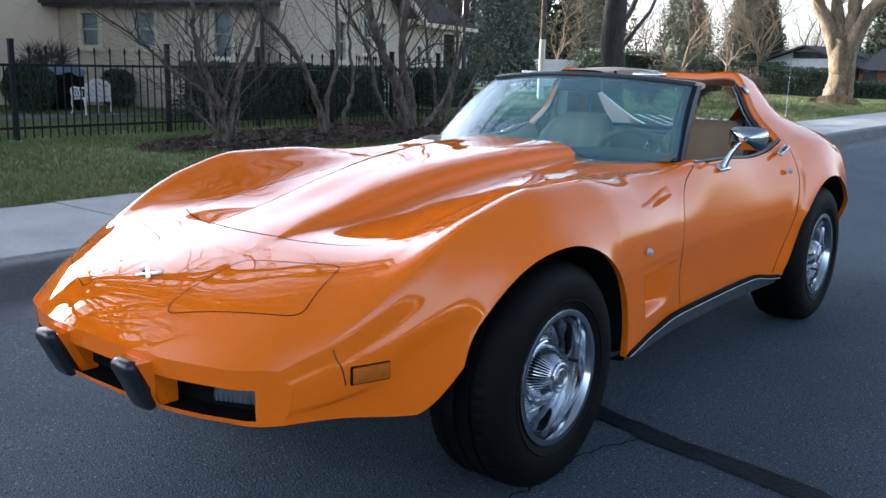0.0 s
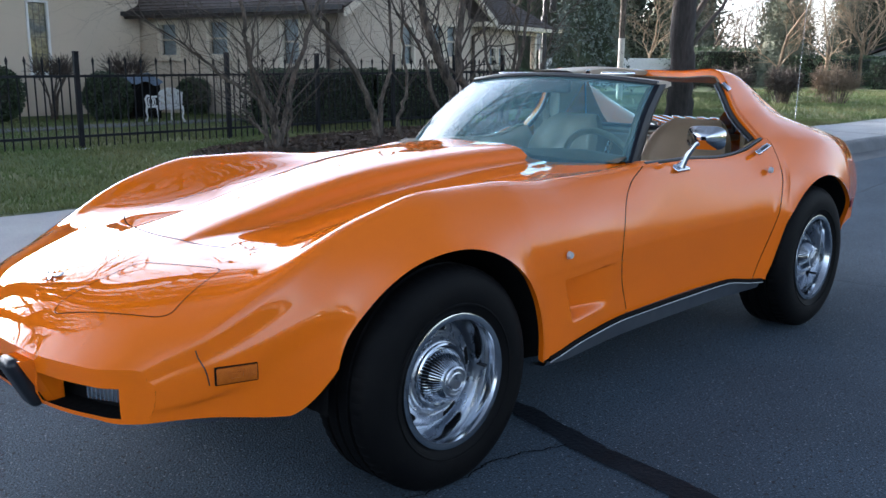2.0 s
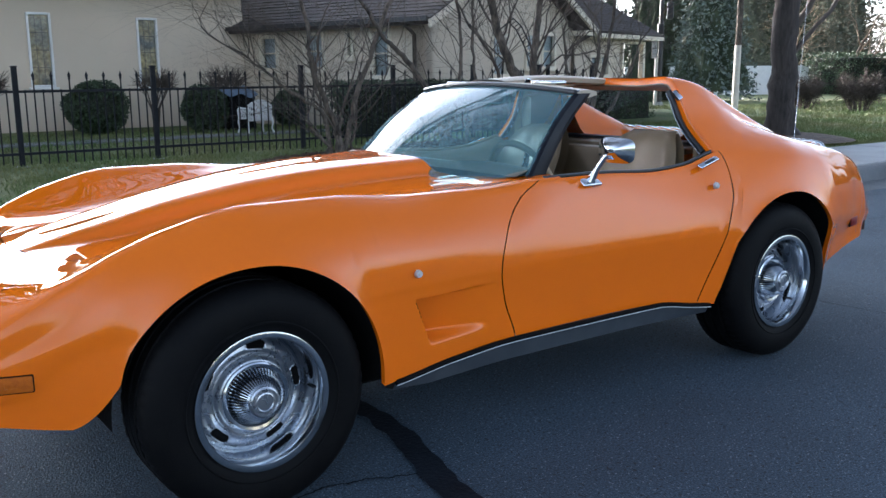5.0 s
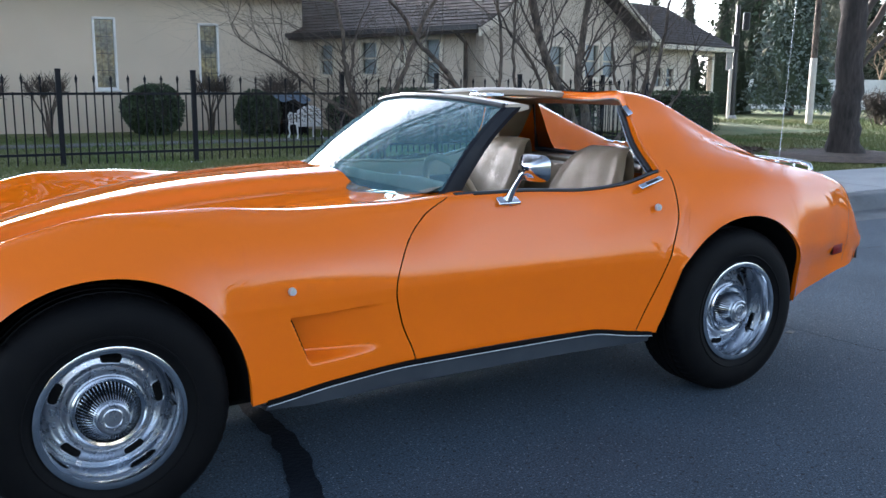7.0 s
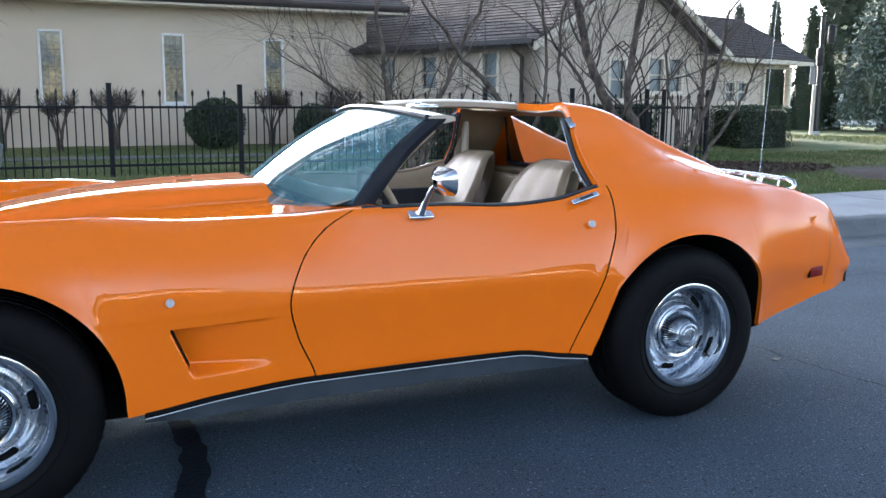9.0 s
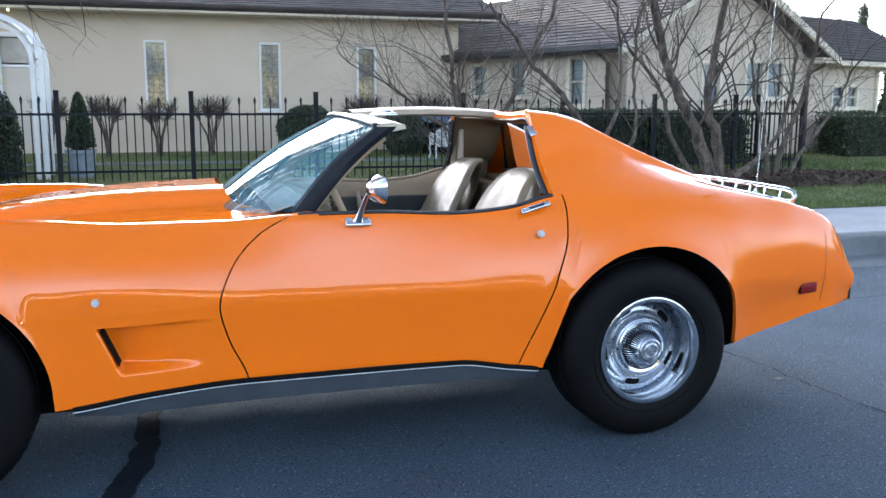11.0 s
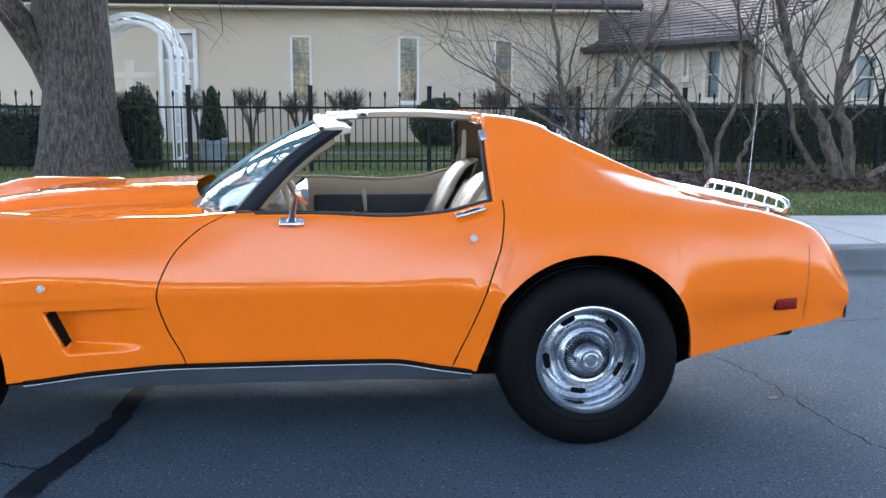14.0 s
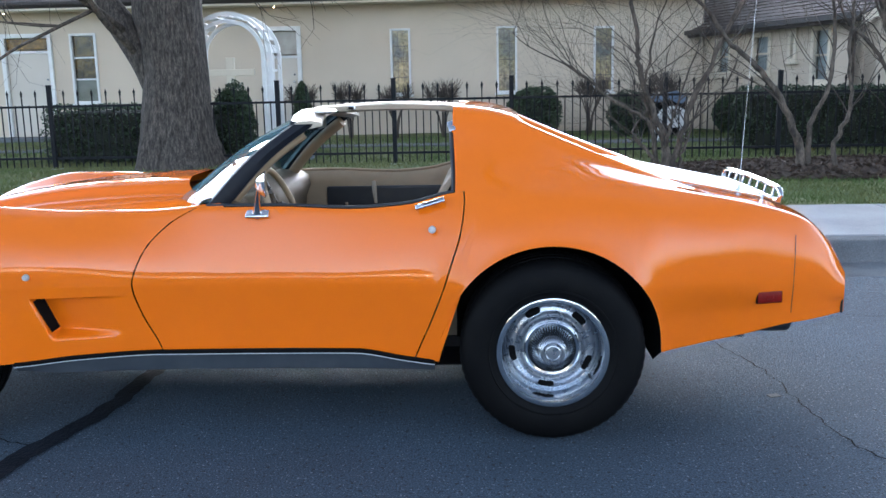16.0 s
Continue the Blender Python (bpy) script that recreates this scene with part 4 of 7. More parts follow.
put("mirror_glass", [hc + Matrix.Rotation(radians(11), 3, "Z") @ Vector((.0145, .072 * math.cos(w) / (abs(math.cos(w)) ** 4 + abs(math.sin(w)) ** 4) ** .25, .042 * math.sin(w) / (abs(math.cos(w)) ** 4 + abs(math.sin(w)) ** 4) ** .25)) for w in [2 * math.pi * k / 32 for k in range(32)]], [tuple(range(32))], CHROME, mirror)

rack = thing("luggage_rack", (0, 0, 0), "chrome luggage rack with slats on the rear deck", "luggage rack")
rail = [(3.41, -.43, .838), (3.416, -.445, .862), (3.418, -.43, .880), (3.42, -.38, .889), (3.425, -.2, .892), (3.428, 0, .893), (3.425, .2, .892), (3.42, .38, .889), (3.418, .43, .880), (3.416, .445, .862), (3.41, .43, .838)]
tube("upper_rail", rail, .0105, CHROME, rack, 10)
tube("lower_rail", [(3.41, -.43, .840), (3.415, 0, .842), (3.41, .43, .840)], .009, CHROME, rack, 10)
for k in range(7):
    y = -.34 + .68 * k / 6
    tube("rail_post", [(3.424, y, .892), (3.412, y, .842)], .0065, CHROME, rack, 8)
for k in range(10):
    y = -.36 + .08 * k
    slat = box(0, y, .0, .66, .036, .010, .003, 2)
    bmesh.ops.transform(slat, matrix=pose(3.10, 0, .906, 0, 11.6, 0), verts=slat.verts[:])
    part("slat", slat, CHROME, rack, smooth=True)
for x, y in ((3.36, -.38), (3.36, .38), (2.98, -.34), (2.98, .34)):
    tube("rack_foot", [(x, y, deck_z(x) - .03), (x, y, .906 - (x - 3.10) * .205)], [.013, .009], CHROME, rack, 10)
ant = tube("antenna", [(3.27, -.36, .83), (3.27, -.36, .875), (3.275, -.36, .90), (3.29, -.36, 1.2), (3.31, -.36, 1.55), (3.325, -.36, 1.86)], [.016, .011, .0013, .0011, .0010, .0008], SATIN_METAL, car, 8, "thin chrome whip antenna")

for side in (-1, 1):
    tube("tail_pipe", [(3.00, side * .40, .295), (3.30, side * .40, .30)], [.03, .03], SATIN_METAL, car, 14)
for side in (-1, 1):
    part("corner_pad", box(3.628, side * .572, .480, .010, .030, .125, .004, 2, Matrix.Rotation(radians(19 * side), 3, "Z")), BLACK_TRIM, car, smooth=True)
part("rear_bumper_pad", box(3.612, -.45, .470, .03, .26, .075, .012, 3, Matrix.Rotation(radians(-14), 3, "Z")), BLACK_TRIM, car, "black rubber bumper pad", smooth=True)
part("rear_bumper_pad", box(3.612, .45, .470, .03, .26, .075, .012, 3, Matrix.Rotation(radians(14), 3, "Z")), BLACK_TRIM, car, "black rubber bumper pad", smooth=True)
part("rear_underbody", box(3.08, 0, .40, .36, .86, .17, .04, 2), BLACK_MATTE, car)
part("axle_cover", box(2.55, 0, .40, .9, .78, .20, .05, 2), BLACK_MATTE, car)
part("muffler", box(3.34, -.36, .342, .30, .17, .085, .03, 3), BLACK_TRIM, car, "dark exhaust silencer", smooth=True)
part("front_air_dam", box(-.55, 0, .315, .05, .95, .06, .02, 2), BLACK_MATTE, car)


def road_wheel(x, side):
    """Steel wheel with five slots, trim ring, ribbed cap and a wide tyre. Built facing -y."""
    y0 = -.735 if side < 0 else .70
    wh = new("wheel")
    wh.parent = car
    wh.matrix_world = pose(x, y0, .345, 0, 8 if x < 1 else 44, 0 if side < 0 else 180)
    R = .345
    prof = [(.205, .118), (.222, .130), (.25, .136), (.285, .135), (.312, .126), (.330, .112), (.340, .098), (R, .078), (R, .058), (R - .009, .056), (R - .009, .046), (R, .044), (R, .006), (R - .009, .004), (R - .009, -.006), (R, -.008), (R, -.044), (R - .009, -.046), (R - .009, -.056), (R, -.058), (R, -.078), (.338, -.10), (.30, -.128), (.22, -.13), (.205, -.118)]
    prof = [(r, -a) for r, a in prof]
    lathe("tyre", prof, RUBBER, wh, 180, "wide black radial tyre", ripple=lambda k, i: .991 if k % 3 == 0 and 5 < i < 9 or k % 3 == 0 and 19 < i < 22 else 1.0, sharp=25)
    lathe("raised_ring", [(.232, -.1335), (.234, -.1365), (.237, -.1365), (.239, -.1345)], RUBBER, wh, 96)
    rim = lathe("rim", [(.188, -.128), (.199, -.130), (.2065, -.128), (.2095, -.121), (.2085, -.113), (.203, -.114), (.19, -.10)], WHEEL_CHROME, wh, 96, "polished trim ring")
    lathe("rim_barrel", [(.2045, -.128), (.196, -.126), (.186, -.108), (.181, -.075), (.179, -.030), (.178, -.008), (.170, .0)], WHEEL_CHROME, wh, 96)
    rad = [.176, .172, .167, .163, .159, .155, .150, .145, .140, .135, .130, .127, .123, .119, .116, .112, .106, .1]
    dep = [.004, -.006, -.017, -.023, -.027, -.030, -.032, -.033, -.034, -.036, -.041, -.043, -.040, -.042, -.051, -.058, -.062, -.063]
    disc = lathe("wheel_disc", list(zip(rad, dep)), WHEEL_SILVER, wh, 96, "silver slotted wheel disc", sharp=50)
    depth = curve_of(*sorted(zip(rad, dep)))
    for k in range(5):
        a0 = radians(90 + 72 * k)
        lip = []
        for q in range(33):
            w = 2 * math.pi * q / 32
            cx, cy = math.cos(w), math.sin(w)
            e = (abs(cx) ** 5 + abs(cy) ** 5) ** -.2
            rr, aa = .149 + .0150 * cy * e, a0 + radians(12.6) * cx * e
            lip.append((rr * math.cos(aa), depth(rr) - .0006, rr * math.sin(aa)))
        sv = []
        for q in range(17):
            u = -1 + q / 8
            hh = .0125 * max(.02, 1 - abs(u) ** 5) ** .2
            for j in range(9):
                r, ang = .149 + hh * (-1 + j / 4), a0 + radians(11.5) * u
                sv.append((r * math.cos(ang), depth(r) - .0012, r * math.sin(ang)))
        put("slot", sv, grid_faces(17, 9), BLACK_MATTE, disc, smooth=False)
        tube("slot_lip", lip, .0014, WHEEL_SILVER, disc, 5, cap=False)
    cap = lathe("hub_cap", [(.105, -.062), (.104, -.070), (.099, -.073), (.090, -.071), (.084, -.064)], WHEEL_CHROME, wh, 64, "ribbed chrome hub cap")
    lathe("cap_body", [(.084, -.066), (.0665, -.097), (.0528, -.113), (.044, -.120)], BLACK_MATTE, cap, 64)
    lathe("cap_ribbing", [(.088, -.066), (.086, -.074), (.070, -.099), (.056, -.115), (.046, -.1235)], WHEEL_CHROME, cap, 208, ripple=lambda k, i: 1.0 if k % 4 < 2 else .90, sharp=25)
    lathe("cap_centre", [(.047, -.120), (.046, -.128), (.041, -.131), (.037, -.126), (.033, -.126), (.030, -.132), (.026, -.1335), (.023, -.131), (.0005, -.132)], WHEEL_SILVER, cap, 48)
    lathe("brake_drum", [(.15, .02), (.15, -.012), (.01, -.012)], BLACK_MATTE, wh, 32)
    lathe("inner_backing", [(.20, .10), (.18, .02), (.01, .02)], BLACK_MATTE, wh, 32)
    tube("valve", [(.176, -.05, .02), (.176, -.085, .02)], .004, BLACK_TRIM, wh, 6)


for wx in (0.0, 2.489):
    for side in (-1, 1):
        road_wheel(wx, side)

# ---------------------------------------------------------------- ground, road, kerb
def lawn_z(x, y):
    """Height of the grass: it rises gently from the pavement to the house."""
    return .165 + .135 * smoothstep(4.3, 7.6, y) + .06 * smoothstep(7.6, 11, y) - .1 * smoothstep(16, 22, x) * smoothstep(4.3, 9, y)


def sheet(name, xs, ys, height, mat, label, cat, smooth=True, kind="structure"):
    verts = [(x, y, height(x, y)) for x in xs for y in ys]
    return tagged(put(name, verts, grid_faces(len(xs), len(ys)), mat, None, "", smooth), label, cat, kind=kind)


def steps(a, b, n):
    return [a + (b - a) * i / n for i in range(n + 1)]


far = [-900, -300, -120]
sheet("ground", far + steps(-60, 60, 8) + [120, 300, 900], [-900, -300, -100, -40, 0, 40, 100, 300, 900], lambda x, y: -.12, GRASS, "dull winter grass reaching the horizon", "ground")


def road_z(x, y):
    return .012 * noise.noise((x * .35, y * .35, 3)) * smoothstep(1.5, 5, abs(y + .2)) - .02 * smoothstep(1.2, 2.3, y)


sheet("road", [-900, -100, -40] + steps(-16, 16, 64) + [40, 100, 900], steps(-13.5, 2.02, 40), road_z, ASPHALT, "dark grey worn asphalt road", "road")
xs = [-900, -100, -40] + steps(-16, 20, 72) + [40, 100, 900]
prof = [(2.0, -.03), (2.02, -.018), (2.36, -.006), (2.40, .004), (2.43, .05), (2.455, .115), (2.485, .142), (2.53, .152), (2.62, .155), (2.622, .10)]
verts = [(x, y, z + .004 * noise.noise((x * .8, y * 3, 1))) for x in xs for y, z in prof]
tagged(put("kerb", verts, grid_faces(len(xs), len(prof)), GUTTER, sharp=40), "grey concrete kerb and gutter", "kerb", kind="structure")
pavement = new("pavement")
tagged(pavement, "pale grey concrete pavement slabs with joints", "pavement", kind="structure")
sheet_bed = part("pavement_bed", box(0, 3.43, .06, 1800, 1.58, .16), GUTTER, pavement)
slab_me = None
for k in range(-14, 26):
    b = box(0, 0, 0, 1.512, 1.60, .06, .008, 2)
    if slab_me is None:
        ob = part("slab", b, CONCRETE, pavement)
        slab_me = ob.data
    else:
        b.free()
        ob = new("slab", slab_me)
        ob.parent = pavement
    ob.matrix_basis = pose(k * 1.52 + .4, 3.43, .134 + .003 * math.sin(k * 2.3), .12 * math.sin(k), .15 * math.cos(k * 1.7), 0)
for x0, x1 in ((-900, -21.5), (39.1, 900)):
    part("far_pavement", box((x0 + x1) / 2, 3.43, .134, x1 - x0, 1.6, .06), CONCRETE, pavement)

lawn_xs = [-900, -200, -60] + steps(-20, 36, 80) + [60, 200, 900]
lawn_ys = steps(4.22, 13, 40) + [15, 20, 40, 100, 900]
sheet("lawn", lawn_xs, lawn_ys, lambda x, y: lawn_z(x, y) + .012 * noise.noise((x * 1.3, y * 1.3, 0)), GRASS, "dull green winter lawn with straw patches", "lawn")
sheet("far_verge", [-900, -100, -40] + steps(-20, 20, 10) + [40, 100, 900], [-13.6, -14.2, -20, -60, -900], lambda x, y: .12, GRASS, "grass verge across the road", "lawn")


def blades(name, count, x0, x1, y0, y1, tall, label):
    rng = random.Random(5)
    verts, faces = [], []
    for _ in range(count):
        x, y = rng.uniform(x0, x1), y0 + (y1 - y0) * rng.random() ** 1.25
        if noise.noise((x * 1.1, y * 1.1, 4)) < -.28 and rng.random() < .55:
            continue
        z = lawn_z(x, y)
        a, h, w = rng.uniform(0, 6.28), tall * rng.uniform(.5, 1.25), rng.uniform(.005, .010)
        lx, ly = rng.gauss(0, .5) * h, rng.gauss(0, .5) * h
        i = len(verts)
        verts += [(x - w * math.cos(a), y - w * math.sin(a), z - .005), (x + w * math.cos(a), y + w * math.sin(a), z - .005), (x + lx, y + ly, z + h)]
        faces.append((i, i + 1, i + 2))
    return tagged(put(name, verts, faces, BLADE, smooth=False), label, "grass", kind="stuff")


blades("grass", 110000, -7, 16, 4.24, 8.6, .045, "short dull green and straw-coloured grass blades")
blades("grass", 30000, -7, 12, 8.6, 12.2, .05, "short dull green and straw-coloured grass blades")

blades("grass", 45000, 16, 33, 4.3, 13.5, .075, "short sunlit green and straw-coloured grass blades")

# mulch bed under the small trees
bed = [(7.1, 6.32)]
n = 60
for k in range(n):
    a = 2 * math.pi * k / n
    w = 1 + .10 * noise.noise((math.cos(a) * 1.5, math.sin(a) * 1.5, 9))
    bed.append((7.1 + 3.9 * math.cos(a) * w, 6.32 + .66 * math.sin(a) * w))
verts = [(x, y, lawn_z(x, y) + (.10 if i == 0 else .015)) for i, (x, y) in enumerate(bed)]
ring2 = [(7.1 + (x - 7.1) * .6, 6.32 + (y - 6.32) * .6) for x, y in bed[1:]]
verts += [(x, y, lawn_z(x, y) + .085 + .02 * noise.noise((x * 4, y * 4, 2))) for x, y in ring2]
faces = [(0, 1 + n + k, 1 + n + (k + 1) % n) for k in range(n)] + [(1 + n + k, 1 + k, 1 + (k + 1) % n, 1 + n + (k + 1) % n) for k in range(n)]
tagged(put("mulch_bed", verts, faces, MULCH), "dark brown bark mulch bed under bare trees", "mulch bed", kind="structure")
rng = random.Random(8)
verts, faces = [], []
for _ in range(5000):
    a, r = rng.uniform(0, 6.283), math.sqrt(rng.random())
    x, y = 7.1 + 3.9 * r * math.cos(a), 6.32 + .68 * r * math.sin(a)
    c = Vector((x, y, lawn_z(x, y) + .035 + .075 * min(1, (1 - r) * 2.2)))
    u = Vector((rng.gauss(0, 1), rng.gauss(0, 1), rng.gauss(0, .4))).normalized() * rng.uniform(.015, .05)
    v = u.cross(Vector((rng.gauss(0, 1), rng.gauss(0, 1), 1))).normalized() * rng.uniform(.008, .018)
    i = len(verts)
    verts += [c - u - v, c + u - v, c + u + v, c - u + v]
    faces.append((i, i + 1, i + 2, i + 3))
tagged(put("bark_chips", verts, faces, MULCH, smooth=False), "loose dark bark chips and dead leaves", "mulch", kind="stuff")

# tar seam and cracks in the asphalt
def ribbon(name, pts, widths, mat, lift, label, cat, wob=.2):
    fine, wid = [], []
    for (a, wa), (b, wb) in zip(zip(pts, widths), list(zip(pts, widths))[1:]):
        k = max(2, int(math.dist(a, b) / (.03 if wa > .02 else .012)))
        for i in range(k):
            t = i / k
            fine.append((a[0] + (b[0] - a[0]) * t, a[1] + (b[1] - a[1]) * t))
            wid.append(wa + (wb - wa) * t)
    verts = []
    for i, (p, w) in enumerate(zip(fine, wid)):
        q, o = fine[min(i + 1, len(fine) - 1)], fine[max(i - 1, 0)]
        d = Vector((q[0] - o[0], q[1] - o[1], 0)).normalized()
        nrm = Vector((-d.y, d.x, 0))
        a = w * (.5 + wob * noise.noise((p[0] * 9, p[1] * 9, 1)))
        b = w * (.5 + wob * noise.noise((p[0] * 9, p[1] * 9, 7)))
        jit = nrm * ((.022 * noise.noise((p[0] * 16, p[1] * 16, 3)) + .008 * noise.noise((p[0] * 60, p[1] * 60, 5))) if w < .02 else wob * .5 * w * noise.noise((p[0] * 22, p[1] * 22, 3)))
        for o2 in (nrm * a + jit, -nrm * b + jit):
            verts.append((p[0] + o2.x, p[1] + o2.y, road_z(p[0], p[1]) + lift))
    return tagged(put(name, verts, grid_faces(len(fine), 2, flip=True), mat, smooth=False), label, cat, kind="structure")


ribbon("tar_seam", [(.85, 1.9), (.72, .6), (.65, -.1), (.65, -.45), (.60, -.72), (.54, -.95), (.51, -1.15), (.47, -1.42), (.2, -2.2), (-.1, -3.3), (-.6, -5), (-1.2, -9)], [.07, .08, .09, .09, .10, .10, .10, .11, .12, .12, .12, .12], TAR, .005, "black tar seam patched across the asphalt", "tar seam")
ribbon("road_crack", [(3.15, 1.3), (3.34, .55), (3.43, .28), (3.49, .05), (3.52, -.11), (3.53, -.50), (3.55, -.75), (3.60, -.95), (3.9, -1.6), (4.0, -2.3), (4.5, -4)], [.005, .005, .006, .006, .007, .006, .006, .007, .006, .006, .006], BLACK_MATTE, .0045, "thin irregular crack in the asphalt", "crack", .5)
ribbon("road_crack", [(-.6, -.95), (-.30, -.86), (-.14, -.81), (.08, -.84), (.20, -.81), (.34, -.84), (.52, -.91)], [.004, .005, .006, .006, .006, .006, .006], BLACK_MATTE, .0045, "thin irregular crack in the asphalt", "crack", .5)
ribbon("road_crack", [(3.5, 1.2), (4.4, .9), (5.6, 1.05), (7.5, .8), (11, 1.2)], [.006, .007, .006, .007, .006], BLACK_MATTE, .0045, "thin irregular crack in the asphalt", "crack", .5)

# ---------------------------------------------------------------- the building across the lawn
def wall_with_holes(name, x0, x1, y, z0, z1, holes, mat, label, th=.22, gable=None):
    """A wall along x whose outer face lies at y; holes are (x0, x1, z0, z1). gable: (apex x, apex z)."""
    xs = sorted({x0, x1, *[h[0] for h in holes], *[h[1] for h in holes]})
    zs = sorted({z0, z1, *[h[2] for h in holes], *[h[3] for h in holes]})
    bm = bmesh.new()
    for a, b in zip(xs, xs[1:]):
        run = None
        for c, d in zip(zs, zs[1:]):
            inside = any(h[0] <= a and b <= h[1] and h[2] <= c and d <= h[3] for h in holes)
            if not inside:
                run = (run[0], d) if run else (c, d)
            if run and (inside or d == zs[-1]):
                box((a + b) / 2, y + th / 2, (run[0] + run[1]) / 2, b - a, th, run[1] - run[0], bm=bm)
                run = None
    if gable:
        ax, az = gable
        vs = [bm.verts.new((x0, y + d, z1)) for d in (0, th)] + [bm.verts.new((ax, y + d, az)) for d in (0, th)] + [bm.verts.new((x1, y + d, z1)) for d in (0, th)]
        bm.faces.new((vs[0], vs[4], vs[2]))
        bm.faces.new((vs[1], vs[3], vs[5]))
        bm.faces.new((vs[0], vs[2], vs[3], vs[1]))
        bm.faces.new((vs[2], vs[4], vs[5], vs[3]))
    return tagged(part(name, bm, mat), label, "wall", kind="structure")


window_count = [0]


def quad(name, x0, x1, z0, z1, y, mat, parent):
    """A thin pane facing the street."""
    o = put(name, [(x0, y, z0), (x1, y, z0), (x1, y, z1), (x0, y, z1)], [(0, 1, 2, 3)], mat, parent, smooth=False)
    o.visible_shadow = False
    return o



def window(x0, x1, z0, z1, y, frame=.045, style="sash", proud=.03, trim=WHITE_PAINT):
    """A window in its opening: frame, bars, pane, sill, and a dark sheet painted as the unlit room."""
    window_count[0] += 1
    w = new("window_%d" % window_count[0])
    words = {"sash": "white-framed double-hung sash window with pale blinds", "leaded": "tall narrow white-framed window with leaded panes", "three": "tall white-framed window with three dark panes", "dark": "white-framed window with dark glass"}
    tagged(w, words[style], "window", kind="structure")
    cx, cz = (x0 + x1) / 2, (z0 + z1) / 2
    fr = bmesh.new()
    for a, b, c, d in ((x0 - .004, x0 + frame, z0, z1), (x1 - frame, x1 + .004, z0, z1), (x0 + frame, x1 - frame, z0 - .004, z0 + frame), (x0 + frame, x1 - frame, z1 - frame, z1 + .004)):
        box((a + b) / 2, y + .02 - proud / 2, (c + d) / 2, b - a, .04 + proud, d - c, .005, 1, bm=fr)
    part("window_frame", fr, trim, w)
    part("window_sill", box(cx, y - .035, z0 - .02, x1 - x0 + .08, .09, .035, .006, 1), trim, w)
    gx0, gx1, gz0, gz1 = x0 + frame, x1 - frame, z0 + frame, z1 - frame
    if style == "sash":
        mid = (gz0 + gz1) / 2
        part("sash_rail", box(cx, y + .022, mid, gx1 - gx0, .03, .032, .004, 1), trim, w)
        for a, b, off in ((mid + .016, gz1, .026), (gz0, mid - .016, .034)):
            quad("pane", gx0, gx1, a, b, y + off, CLEAR_PANE, w)
        part("blind", box(cx, y + .075, (gz0 + gz1) / 2, gx1 - gx0 + .02, .006, gz1 - gz0 + .02), BLIND, w, "pale window blind")
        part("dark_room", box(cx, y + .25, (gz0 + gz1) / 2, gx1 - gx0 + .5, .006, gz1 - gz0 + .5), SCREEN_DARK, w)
    elif style == "leaded":
        n = 4
        for k in range(n):
            a, b = gz0 + (gz1 - gz0) * k / n, gz0 + (gz1 - gz0) * (k + 1) / n
            part("pane", box(cx, y + .04, (a + b) / 2, gx1 - gx0, .006, b - a - .008), STAINED, w)
        lead = bmesh.new()
        for k in range(1, n):
            box(cx, y + .036, gz0 + (gz1 - gz0) * k / n, gx1 - gx0, .008, .010, bm=lead)
        for k in (1, 2):
            box(gx0 + (gx1 - gx0) * k / 3, y + .0355, (gz0 + gz1) / 2, .006, .008, gz1 - gz0, bm=lead)
        part("lead_bars", lead, BLACK_TRIM, w)
    elif style == "three":
        for k in range(3):
            a, b = gz0 + (gz1 - gz0) * k / 3, gz0 + (gz1 - gz0) * (k + 1) / 3
            quad("pane", gx0, gx1, a, b, y + .04, CLEAR_PANE, w)
            part("stained_pane", box(cx, y + .06, (a + b) / 2, gx1 - gx0, .006, b - a - .02), (PALE_STAIN, AMBER_STAIN, AMBER_STAIN)[k], w)
            if k:
                part("bar", box(cx, y + .03, a, gx1 - gx0, .03, .03, .004, 1), trim, w)
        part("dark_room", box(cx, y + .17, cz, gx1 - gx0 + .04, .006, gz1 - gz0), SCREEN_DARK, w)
    else:
        quad("pane", gx0, gx1, gz0, gz1, y + .04, CLEAR_PANE, w)
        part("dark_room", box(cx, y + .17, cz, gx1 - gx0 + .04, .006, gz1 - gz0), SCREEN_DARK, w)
    return w


